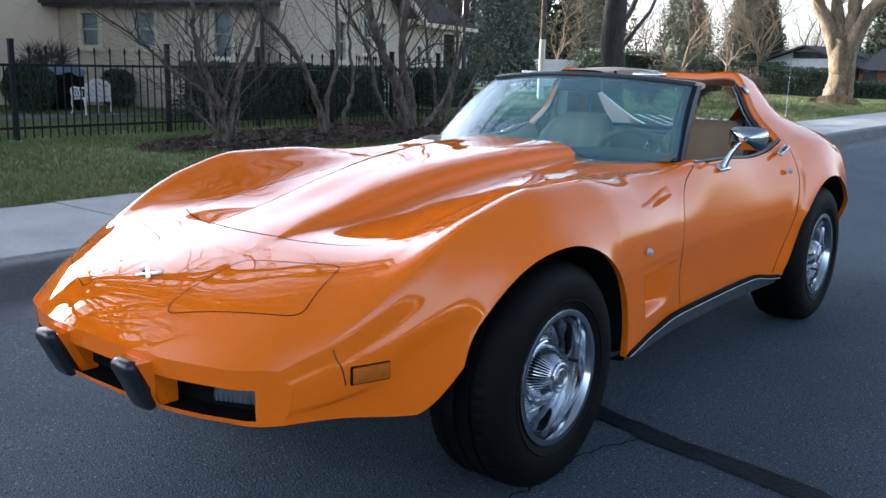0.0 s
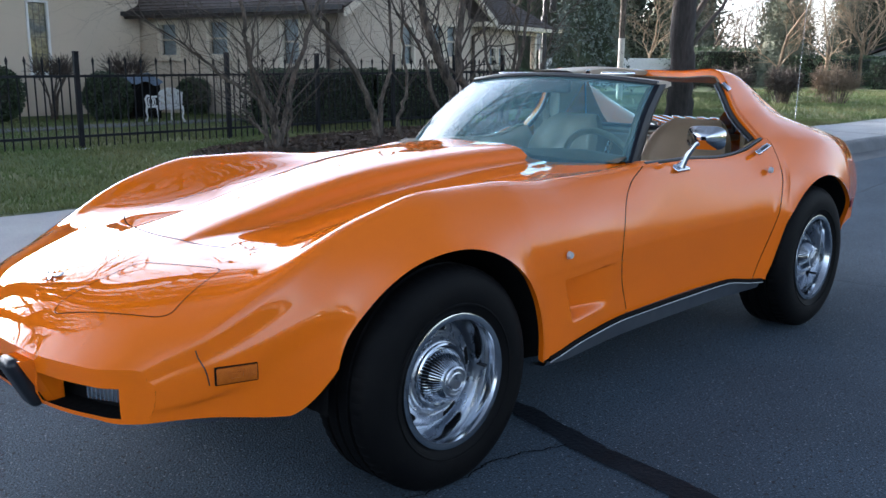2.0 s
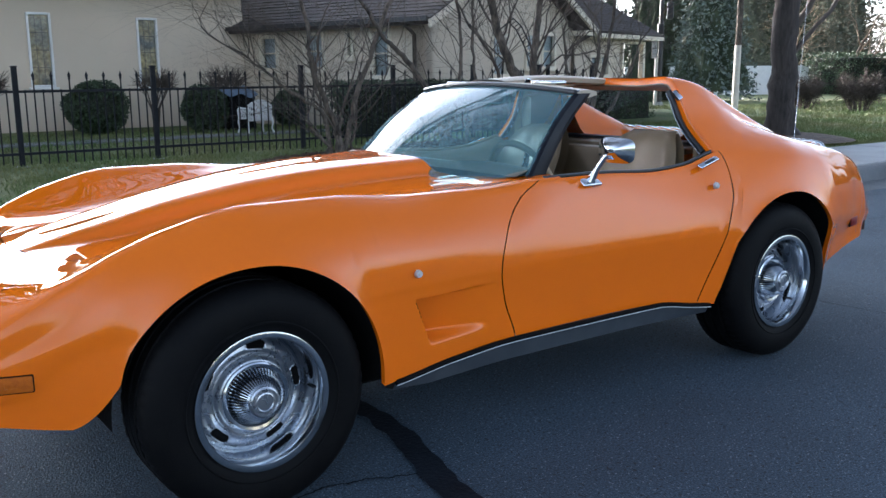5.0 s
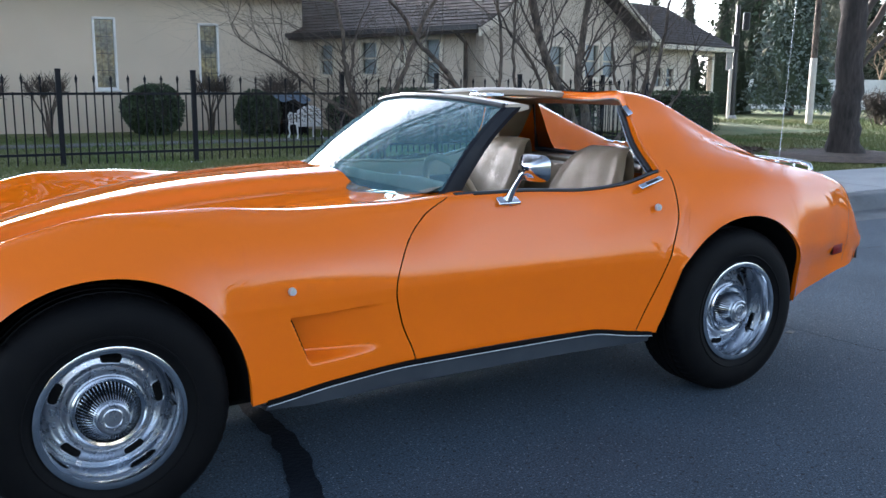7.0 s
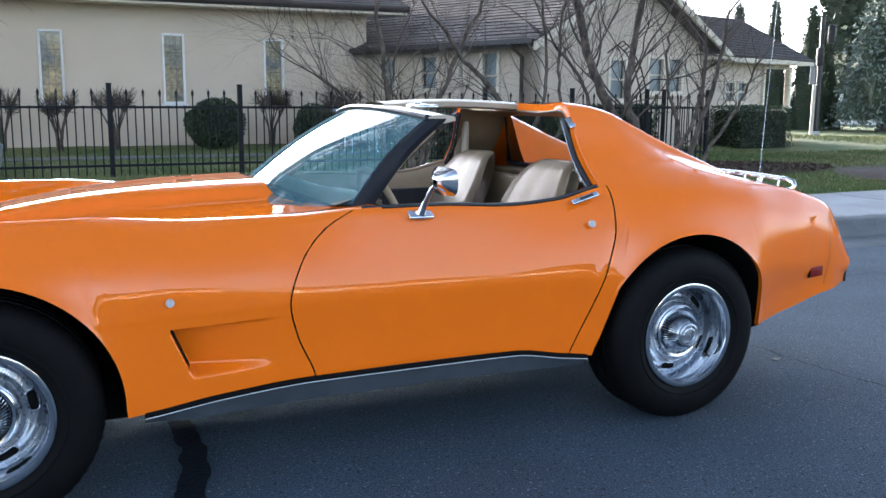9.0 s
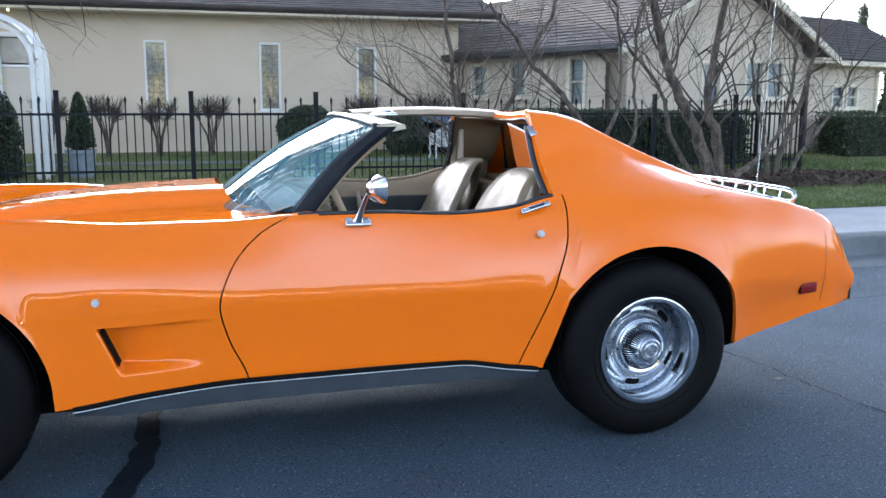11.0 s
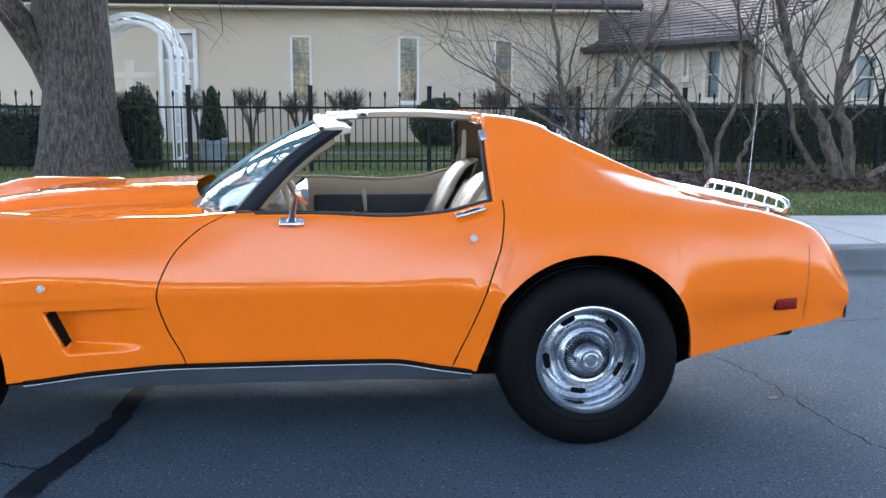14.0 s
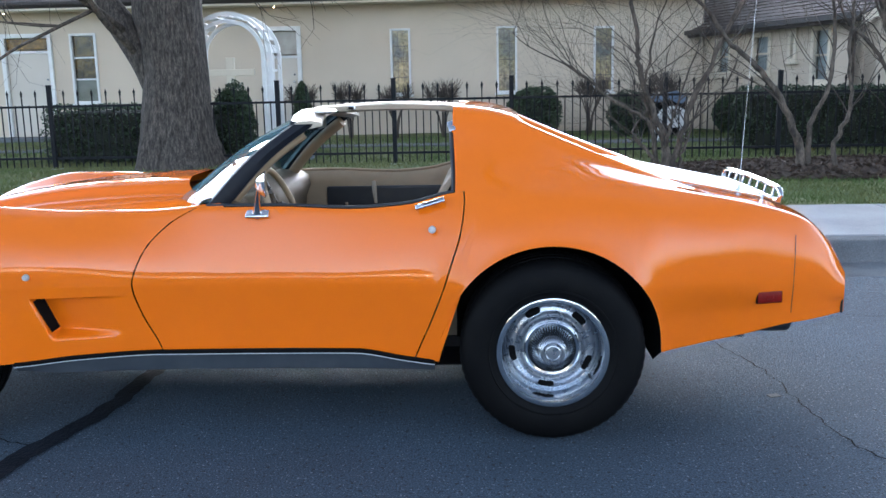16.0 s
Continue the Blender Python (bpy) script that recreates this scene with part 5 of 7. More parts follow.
def roof_plane(name, p0, p1, q0, q1, label, course=.15, tab=.30):
    """A shingled roof plane: eave from p0 to p1, ridge from q0 to q1. Each tab overlaps the course below."""
    p0, p1, q0, q1 = (Vector(v) for v in (p0, p1, q0, q1))
    rng = random.Random(int(abs(p0.x * 100)) + 3)
    nrm = (p1 - p0).cross(q0 - p0).normalized()
    if nrm.z < 0:
        nrm.negate()
    verts = [p0, p1, q1, q0, p0 - nrm * .10, p1 - nrm * .10, q1 - nrm * .10, q0 - nrm * .10]
    deck = put(name, verts, [(0, 1, 2, 3), (7, 6, 5, 4), (0, 4, 5, 1), (1, 5, 6, 2), (3, 2, 6, 7), (0, 3, 7, 4)], SHINGLE, smooth=False)
    tagged(deck, label, "roof", kind="structure")
    rows = int((q0 - p0).length / course)
    verts, faces = [], []
    for r in range(rows):
        t0, t1 = r / rows, min(1, (r + 1.25) / rows)
        a, b = p0.lerp(q0, t0), p1.lerp(q1, t0)
        c, d = p0.lerp(q0, t1), p1.lerp(q1, t1)
        m = max(1, int((b - a).length / tab))
        for k in range(m):
            s0, s1 = (k + .5 * (r % 2)) / m, min(1, (k + .5 * (r % 2) + .985) / m)
            lift = nrm * (.022 + rng.uniform(-.004, .006))
            i = len(verts)
            verts += [a.lerp(b, s0) + lift, a.lerp(b, s1) + lift, c.lerp(d, s1) + nrm * .006, c.lerp(d, s0) + nrm * .006, a.lerp(b, s0) + nrm * .002, a.lerp(b, s1) + nrm * .002]
            faces += [(i, i + 1, i + 2, i + 3), (i + 4, i + 5, i + 1, i)]
    tagged(put("shingles", verts, faces, SHINGLE, deck, smooth=False), kind="stuff")
    return deck


WALL_Y = 12.9
hall_windows = [(.43, .80, 1.10, 2.29), (2.38, 2.75, 1.10, 2.29), (4.14, 4.50, 1.08, 2.25)]
left_window, left_door, mid_door = (-5.58, -5.08, 1.06, 2.34), (-6.90, -5.92, .45, 2.36), (-1.90, -1.22, .45, 2.38)
hall_before = set(bpy.data.objects)
# hall extended unseen to the left, added to keep sun off the road
wall_with_holes("wall_hall", -42, 6.1, WALL_Y, .1, 2.76, hall_windows + [left_window, left_door, mid_door], STUCCO, "long beige stucco hall wall with narrow windows")
for h in hall_windows:
    window(*h, WALL_Y, .035, "leaded")
window(*left_window, WALL_Y, .04, "three")


def panel_door(name, x0, x1, z0, z1, y, transom, label):
    d = new(name)
    tagged(d, label, "door", kind="structure")
    fr = bmesh.new()
    for a, b, c, e in ((x0, x0 + .08, z0, z1), (x1 - .08, x1, z0, z1), (x0 + .08, x1 - .08, z1 - .08, z1)):
        box((a + b) / 2, y, (c + e) / 2, b - a, .10, e - c, .008, 1, bm=fr)
    part("door_frame", fr, WHITE_PAINT, d)
    zt = z1 - transom
    leaf = part("door_leaf", box((x0 + x1) / 2, y + .05, (z0 + zt) / 2, x1 - x0 - .16, .05, zt - z0, .006, 1), DOOR_PAINT, d)
    pane = part("transom_pane", box((x0 + x1) / 2, y + .05, (zt + z1 - .08) / 2 + .02, x1 - x0 - .18, .01, transom - .14), AMBER_STAIN if transom < .4 else PALE_STAIN, d)
    part("transom_rail", box((x0 + x1) / 2, y + .03, zt, x1 - x0 - .16, .07, .05, .006, 1), WHITE_PAINT, d)
    tube("door_handle", [(x1 - .15, y + .03, z0 + .92), (x1 - .15, y - .03, z0 + .92)], [.02, .028], SATIN_METAL, d, 10)
    tube("deadbolt", [(x1 - .15, y + .03, z0 + 1.06), (x1 - .15, y, z0 + 1.06)], [.02, .02], SATIN_METAL, d, 10)


panel_door("door_1", *left_door, WALL_Y, .34, "white painted door with an amber transom pane above")
panel_door("door_2", *mid_door, WALL_Y, .55, "white painted door with a large upper pane")
stoop = thing("entrance_steps", (0, 0, 0), "grey concrete entrance steps below the white door", "steps")
for k in range(3):
    part("step", box(-6.45, 12.85 - .30 * (3 - k) / 2 - .1, .14 + .10 * k + .0, 1.9, .30 * (3 - k) + .2, .12 + .10, .012, 1), GUTTER, stoop)
# eaves, fascia, soffit, roof
fas = bmesh.new()
box(-17.8, 12.36, 2.775, 49.0, .03, .09, bm=fas)
box(-17.8, 12.637, 2.745, 49.0, .52, .02, bm=fas)
tagged(part("eaves_trim", fas, CREAM_PAINT), "cream painted eaves board and soffit", "trim", kind="structure")
gut = tube("eaves_gutter", [(-42, 12.31, 2.845), (6.7, 12.31, 2.835)], .045, SHINGLE, None, 10)
tagged(gut, "dark brown metal eaves gutter", "gutter", kind="structure")
roof_plane("roof_hall", (-42.4, 12.30, 2.86), (6.75, 12.30, 2.86), (-42.4, 18.0, 4.75), (6.75, 18.0, 4.75), "dark brown asphalt shingle roof of the hall", .16, .33)
roof_plane("roof_hall_back", (6.75, 24.0, 2.86), (-42.4, 24.0, 2.86), (6.75, 18.0, 4.75), (-42.4, 18.0, 4.75), "dark brown asphalt shingle roof of the hall", .6, 1.2)
tagged(part("wall_hall_end", box(6.0, 18.3, 1.5, .22, 10.6, 2.9), STUCCO), "beige stucco end wall", "wall", kind="structure")
gb = bmesh.new()
vs = [gb.verts.new(v) for v in ((6.1, 12.6, 2.8), (6.1, 18.0, 4.65), (6.1, 23.7, 2.8))]
gb.faces.new(vs)
tagged(part("wall_hall_gable", gb, STUCCO), "beige stucco gable", "wall", kind="structure")
tagged(part("wall_back", box(-17, 23.6, 1.5, 50, .22, 2.9), STUCCO), "beige stucco back wall", "wall", kind="structure")

for x in (-6.61, -1.61):
    b = bmesh.new()
    bmesh.ops.create_uvsphere(b, u_segments=12, v_segments=8, radius=.015)
    bulb = part("soffit_lamp", box(x, 12.55, 2.735, .08, .08, .03, .01, 1), WHITE_PAINT)
    tagged(bulb, "small lit bulb under the eaves", "lamp")
    bmesh.ops.translate(b, verts=b.verts[:], vec=(x, 12.55, 2.70))
    part("bulb", b, BULB, bulb, smooth=True)
hall_m = Matrix.Translation((1.21, -3.95, 1.31)) @ Matrix.Scale(1.0208, 4) @ Matrix.Translation((-1.21, 3.95, -1.31))
for ob in [o for o in bpy.data.objects if o not in hall_before and o.parent is None]:
    ob.matrix_world = hall_m @ ob.matrix_world

# the wing stands askew to the hall: its side wall, then the gable front towards the street
TURN = 16.5
front_m = pose(7.478, 9.083, .045, 0, 0, TURN) @ Matrix.Scale(.965, 4)   # x along the gable front, from its near corner
side_m = front_m @ pose(0, 4.9, 0, 0, 0, -90)      # x along the side wall, towards the street


def placed(m, build):
    """Builds in a wall's own axes, then moves what is new into the world."""
    before = set(bpy.data.objects)
    build()
    for ob in [o for o in bpy.data.objects if o not in before and o.parent is None]:
        ob.matrix_world = m @ ob.matrix_world


def side_wall():
    holes = [(.82, 1.34, 1.32, 2.01), (2.02, 2.58, 1.33, 2.03), (3.08, 3.30, 1.52, 2.05), (3.68, 4.16, 1.17, 2.05)]
    wall_with_holes("wall_wing_side", 0, 4.9, 0, .1, 2.26, holes, STUCCO_PALE, "pale beige stucco wing wall with sash windows", th=.2)
    for h in holes:
        window(*h, 0, .07, "sash", .035, CREAM_PAINT)
    trim = bmesh.new()
    box(2.35, -.375, 2.135, 5.8, .03, .08, bm=trim)
    box(2.35, -.18, 2.11, 5.8, .36, .02, bm=trim)
    tagged(part("eaves_trim", trim, BLACK_TRIM), "dark eaves board below the wing roof", "trim", kind="structure")
    dp = tube("downpipe", [(4.72, -.36, 2.10), (4.72, -.06, 1.90), (4.72, -.06, .30)], .035, BARK, None, 10)
    tagged(dp, "brown rainwater downpipe on the wall", "downpipe", kind="structure")


def front_wall():
    holes = [(1.93, 2.46, 1.18, 1.97), (3.06, 3.60, 1.32, 2.03), (3.66, 4.20, 1.32, 2.03)]
    wall_with_holes("wall_gable", .21, 4.92, 0, .1, 2.24, holes, STUCCO_PALE, "pale beige stucco gable wall", th=.2, gable=(2.47, 3.44))
    tagged(part("wall_corner", box(.105, .10, 1.17, .21, .20, 2.14), STUCCO_PALE), "pale beige stucco wall corner", "wall", kind="structure")
    for h in holes:
        window(*h, 0, .06, "sash", .035, CREAM_PAINT)
    for x0, z0 in ((-.36, 2.11), (5.30, 2.09)):
        x1, z1 = 2.47, 3.54
        v = [(x, y, z) for y in (-.42, -.36) for x, z in ((x0, z0 - .12), (x1, z1 - .12), (x1, z1 + .01), (x0, z0 + .01))]
        tagged(put("bargeboard", v, [(0, 1, 2, 3), (7, 6, 5, 4), (0, 4, 5, 1), (3, 2, 6, 7), (0, 3, 7, 4), (1, 5, 6, 2)], CREAM_PAINT, smooth=False), "cream painted bargeboard on the gable", "trim", kind="structure")
    # boxed eaves return at the foot of the gable
    ret = bmesh.new()
    box(5.02, -.19, 2.05, .46, .36, .10, .01, 1, bm=ret)
    tagged(part("eaves_return", ret, CREAM_PAINT), "boxed cream eaves return at the gable foot", "trim", kind="structure")
    # roof length added at the back, out of view, to block low sun
    roof_plane("roof_wing_west", (-.36, 13.0, 2.13), (-.36, -.40, 2.13), (2.47, 13.0, 3.56), (2.47, -.40, 3.56), "dark brown shingle roof of the wing")
    roof_plane("roof_wing_east", (5.30, -.40, 2.11), (5.30, 13.0, 2.11), (2.47, -.40, 3.56), (2.47, 13.0, 3.56), "dark brown shingle roof of the wing")
    dp = tube("downpipe", [(5.06, -.34, 2.02), (4.84, -.05, 1.80), (4.84, -.05, .30)], .035, BARK, None, 10)
    tagged(dp, "brown rainwater downpipe on the wall", "downpipe", kind="structure")
    # lower wing with the corner porch
    low = [(5.75, 6.16, 1.15, 1.62), (6.22, 6.63, 1.15, 1.62)]
    wall_with_holes("wall_low_wing", 4.92, 7.20, .06, .1, 2.06, low, STUCCO_PALE, "pale beige stucco wing wall by the porch", th=.2)
    for h in low:
        window(*h, .06, .05, "sash", .035, CREAM_PAINT)
    tagged(part("wall_porch_base", box(7.78, .16, .58, 1.16, .2, .96), STUCCO_PALE), "low stucco wall under the porch opening", "wall", kind="structure")
    tagged(part("wall_porch_head", box(7.78, .16, 2.0, 1.16, .2, .12), STUCCO_PALE), "stucco beam over the porch opening", "wall", kind="structure")
    tagged(part("wall_porch_back", box(7.20, 1.4, 1.1, .2, 2.3, 1.96), STUCCO_PALE), "stucco wall inside the porch", "wall", kind="structure")
    # end wall coloured dark: the porch's inner shade is painted on
    tagged(part("wall_porch_rear", box(7.80, 2.5, 1.1, 1.1, .2, 1.96), SCREEN_DARK), "porch end wall coloured dark for the shade inside", "wall", kind="structure")
    porch = thing("porch_frame", (0, 0, 0), "cream painted timber frame of the open corner porch", "porch")
    for x, w in ((7.24, .07), (8.33, .11)):
        part("post", box(x, .06, 1.50, w, .12, .90, .008, 1), CREAM_PAINT, porch)
    part("sill", box(7.78, .04, 1.06, 1.2, .16, .05, .008, 1), CREAM_PAINT, porch)
    part("lintel", box(7.78, .05, 1.92, 1.0, .10, .06, .008, 1), CREAM_PAINT, porch)
    part("rear_post", box(8.33, 1.5, 1.50, .11, .11, .90, .008, 1), CREAM_PAINT, porch)
    roof_plane("roof_low_wing", (5.0, -.32, 2.10), (8.75, -.32, 2.06), (3.4, 1.2, 3.03), (8.08, 1.2, 3.03), "dark shingle hipped roof")
    roof_plane("roof_low_end", (8.75, -.32, 2.06), (8.75, 2.8, 2.06), (8.08, 1.2, 3.03), (8.08, 1.3, 3.03), "dark shingle hipped roof", .3, .6)
    roof_plane("roof_low_back", (8.75, 2.8, 2.06), (3.2, 2.8, 2.1), (8.08, 1.3, 3.03), (3.2, 1.3, 3.03), "dark shingle hipped roof", .6, 1.2)
    trim = bmesh.new()
    box(7.05, -.30, 2.02, 3.35, .03, .09, bm=trim)
    box(7.05, -.12, 1.99, 3.35, .36, .02, bm=trim)
    tagged(part("eaves_trim", trim, CREAM_PAINT), "cream painted eaves board", "trim", kind="structure")
    tagged(part("wall_low_back", box(4.4, 2.5, 1.1, 5.4, .2, 1.9), STUCCO_PALE), "pale beige stucco back wall", "wall", kind="structure")


placed(side_m, side_wall)
placed(front_m, front_wall)
# ---------------------------------------------------------------- iron fence
def fence_bay(x0, y0, x1, y1, post=True, n=16):
    """One bay of spiked iron fence: a post, three rails, tall spears and short pickets between them."""
    f = thing("iron_fence", (0, 0, 0), "black wrought-iron fence bay with spear-topped pickets", "fence", "fence along the lawn")
    z0 = lawn_z(x0, y0) - .02
    d = Vector((x1 - x0, y1 - y0, 0))
    ln = d.length
    ang = math.atan2(d.y, d.x)
    rot = Matrix.Rotation(ang, 3, "Z")
    if post:
        part("post", box(x0, y0, z0 + .54, .055, .055, 1.10, .006, 1), FENCE_IRON, f)
        part("post_cap", box(x0, y0, z0 + 1.095, .066, .066, .02, .008, 1), FENCE_IRON, f)
        part("post_foot", box(x0, y0 - .0, z0 + .01, .16, .16, .03, .008, 1), CONCRETE, f)
    for zz in (.83, .16):
        part("rail", box(x0 + d.x / 2, y0 + d.y / 2, z0 + zz, ln - .05, .028, .028, rot=rot), FENCE_IRON, f)
    for k in range(1, n):
        p = Vector((x0, y0, z0)) + d * k / n
        tall = k % 2 == 0
        if tall:
            v, fc = tube_data([p + Vector((0, 0, .04)), p + Vector((0, 0, .955))], .0085, 6)
            w = [(.0085, .955), (.017, .965), (.010, .975), (.019, .995), (.0008, 1.045)]
            base = len(v)
            for r, z in w:
                for q in range(6):
                    a = q * math.pi / 3
                    v.append(p + Vector((r * math.cos(a), r * math.sin(a), z)))
            fc += [(base + i * 6 + q, base + i * 6 + (q + 1) % 6, base + (i + 1) * 6 + (q + 1) % 6, base + (i + 1) * 6 + q) for i in range(4) for q in range(6)]
            put("picket", v, fc, FENCE_IRON, f, sharp=50)
        else:
            v, fc = tube_data([p + Vector((0, 0, .04)), p + Vector((0, 0, .85))], .0085, 6)
            put("picket", v, fc, FENCE_IRON, f, sharp=50)


FENCE_Y = 7.55
posts = [-.446 + 1.493 * k for k in range(-6, 3)] + [4.46, 5.87, 7.26, 8.56, 9.70]
for a, b in zip(posts, posts[1:]):
    fence_bay(a, FENCE_Y, b, FENCE_Y, n=2 * round((b - a) / .187))
for k in range(2):
    fence_bay(9.70 - .05 * k, FENCE_Y + 1.0 * k, 9.70 - .05 * (k + 1), FENCE_Y + 1.0 * (k + 1), n=10)


# ---------------------------------------------------------------- plants
def grow(out, rng, p, d, length, r, depth, spread, rise, splits, sides=6, taper=.62, wander=.22):
    """Adds a branch and, from it, its branches to out (verts, faces)."""
    n = max(3, int(length / .16)) if depth > 1 else 3
    n = min(n, 8)
    pts, rad = [p.copy()], [r]
    dd = d.copy()
    for i in range(n):
        dd = (dd + Vector((rng.gauss(0, wander), rng.gauss(0, wander), rng.gauss(0, wander * .6) + rise)) * .55).normalized()
        pts.append(pts[-1] + dd * length / n)
        rad.append(r * (1 - (1 - taper) * (i + 1) / n))
    v, f = tube_data(pts, rad, sides if depth > 1 else max(3, sides - 2), cap=False)
    base = len(out[0])
    out[0].extend(v)
    out[1].extend(tuple(base + i for i in q) for q in f)
    if depth <= 0:
        return
    kids = splits[min(len(splits) - 1, len(splits) - depth)] if len(splits) >= depth else splits[-1]
    for k in range(kids):
        t = 1.0 if k == 0 else rng.uniform(.35, 1.0)
        i = min(n, max(1, int(round(t * n))))
        a = rng.uniform(0, 6.283)
        side = dd.cross(Vector((math.cos(a), math.sin(a), .2))).normalized()
        nd = (dd * (1 - spread * .5) + side * spread * rng.uniform(.6, 1.2) + Vector((0, 0, rise))).normalized()
        grow(out, rng, pts[i], nd, length * rng.uniform(.58, .86), rad[i] * (.82 if k == 0 else rng.uniform(.5, .7)), depth - 1, spread, rise, splits, sides, taper, wander)


def bare_tree(name, at, trunks, label, seed, bark=BARK, twig=TWIG, depth=4, spread=.75, rise=.06, splits=(3, 3, 3, 2), group="", wander=.22):
    """A leafless tree. trunks: (offset, direction, length, radius, bend)."""
    t = thing(name, at, label, "tree", group)
    rng = random.Random(seed)
    crown = ([], [])
    for off, d, length, r in trunks:
        p, dd = Vector(off), Vector(d).normalized()
        pts, rad = [p + Vector((0, 0, -.06)), p.copy()], [r * 1.45, r * 1.25]
        n = 9
        for i in range(n):
            dd = (dd + Vector((rng.gauss(0, .07), rng.gauss(0, .07), .02))).normalized()
            pts.append(pts[-1] + dd * length / n)
            rad.append(r * (1.08 - .45 * (i + 1) / n))
        v, f = tube_data(pts, rad, 14)
        v = [q + Vector((1, 1, 0)) * r * .10 * noise.noise(q * 9) for q in v]
        put("trunk", v, f, bark, t, sharp=70)
        for k in range(splits[0] + 1):
            i = len(pts) - 1 if k == 0 else rng.randint(len(pts) // 2, len(pts) - 2)
            a = rng.uniform(0, 6.283)
            side = Vector((math.cos(a), math.sin(a), .35))
            nd = (dd * (1 if k == 0 else .55) + side * spread).normalized()
            grow(crown, rng, pts[i], nd, length * rng.uniform(.42, .7), rad[i] * (.78 if k == 0 else .48), depth - 1, spread, rise, splits[1:], 6, .6, wander)
    put("crown", crown[0], crown[1], twig, t, sharp=70)
    return t


def leaf_mesh(name, points, size, mat, parent, seed=1, flat=.5, aspect=.55):
    """Small pointed leaves at (place, outward) pairs."""
    rng = random.Random(seed)
    verts, faces = [], []
    for p, o in points:
        u = (o * rng.uniform(.2, 1.0) + Vector((rng.gauss(0, .7), rng.gauss(0, .7), rng.gauss(0, .7)))).normalized()
        w = u.cross(Vector((rng.gauss(0, 1), rng.gauss(0, 1), rng.gauss(0, 1)))).normalized()
        s = size * rng.uniform(.6, 1.3)
        i = len(verts)
        verts += [p - u * s * .5, p + w * s * aspect * .5, p + u * s * .5, p - w * s * aspect * .5]
        faces.append((i, i + 1, i + 2, i + 3))
    return put(name, verts, faces, mat, parent, smooth=False)


def hedge(name, x0, x1, y0, y1, z0, z1, label, seed, count, category="hedge", size=.05, round_=.08, dome=0.0):
    """A clipped evergreen: a core coloured near-black for inner shade, and leaves on its uneven faces."""
    h = thing(name, ((x0 + x1) / 2, (y0 + y1) / 2, z0), label, category)
    rng = random.Random(seed)
    sx, sy, sz = (x1 - x0) / 2, (y1 - y0) / 2, z1 - z0
    pts = []
    for _ in range(count):
        while True:
            q = Vector((rng.uniform(-1, 1), rng.uniform(-1, 1), rng.uniform(-1, 1)))
            if dome:
                if q.length < .05:
                    continue
                q.normalize()
                n = q.copy()
                break
            m = max(abs(q.x), abs(q.y), abs(q.z))
            q /= m
            n = Vector([c if abs(c) > .98 else c * .15 for c in q]).normalized()
            break
        p = Vector((q.x * sx, q.y * sy, (q.z + 1) / 2 * sz))
        bumpy = 1 + .16 * noise.noise(p * 3.4 + Vector((seed, 0, 0))) + rng.uniform(-.10, .03)
        p = Vector((p.x * bumpy, p.y * bumpy, p.z * (1 + .5 * (bumpy - 1))))
        pts.append((p, n))
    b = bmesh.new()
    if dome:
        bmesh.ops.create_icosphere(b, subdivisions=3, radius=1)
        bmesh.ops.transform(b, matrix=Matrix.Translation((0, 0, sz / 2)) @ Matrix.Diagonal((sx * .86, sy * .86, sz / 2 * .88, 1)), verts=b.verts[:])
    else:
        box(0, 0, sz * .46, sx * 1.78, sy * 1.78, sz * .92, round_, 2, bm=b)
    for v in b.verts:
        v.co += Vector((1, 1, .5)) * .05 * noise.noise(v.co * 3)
    part("core", b, LEAF_SHADE, h)
    leaf_mesh("leaves", pts, size, LEAF_DARK, h, seed)
    return h


def vase_shrub(at, seed, height=1.0, width=.58):
    """A clipped deciduous shrub: bare stems fanning up to a flat twiggy head."""
    s = thing("pruned_shrub", at, "bare clipped shrub with fanned stems and twiggy head", "shrub", "pruned shrubs along the wall")
    rng = random.Random(seed)
    stems, twigs = ([], []), ([], [])
    for k in range(9):
        a = rng.uniform(0, 6.283)
        top = Vector((math.cos(a) * width * rng.uniform(.2, .5), math.sin(a) * width * .4, height * rng.uniform(.66, .78)))
        p0 = Vector((rng.gauss(0, .03), rng.gauss(0, .03), -.03))
        mid = p0.lerp(top, .5) * 1.0 + Vector((-top.x * .22, -top.y * .22, 0))
        v, f = tube_data([p0, mid, top], [.018, .013, .009], 5, False)
        b = len(stems[0])
        stems[0].extend(v)
        stems[1].extend(tuple(b + i for i in q) for q in f)
        for j in range(34):
            q0 = mid.lerp(top, rng.uniform(.6, 1.0))
            q1 = top + Vector((rng.uniform(-1, 1) * width * .30, rng.uniform(-1, 1) * width * .28, rng.uniform(-.08, .24) * height))
            q1.x = max(-width * .56, min(width * .56, q1.x))
            q1.z = min(height * rng.uniform(.94, 1.02), q1.z)
            v, f = tube_data([q0, q0.lerp(q1, .5) + Vector((rng.gauss(0, .015), rng.gauss(0, .015), .01)), q1], [.005, .004, .0025], 3, False)
            b = len(twigs[0])
            twigs[0].extend(v)
            twigs[1].extend(tuple(b + i for i in q) for q in f)
    put("stem", stems[0], stems[1], BARK, s)
    put("twig_head", twigs[0], twigs[1], TWIG, s)


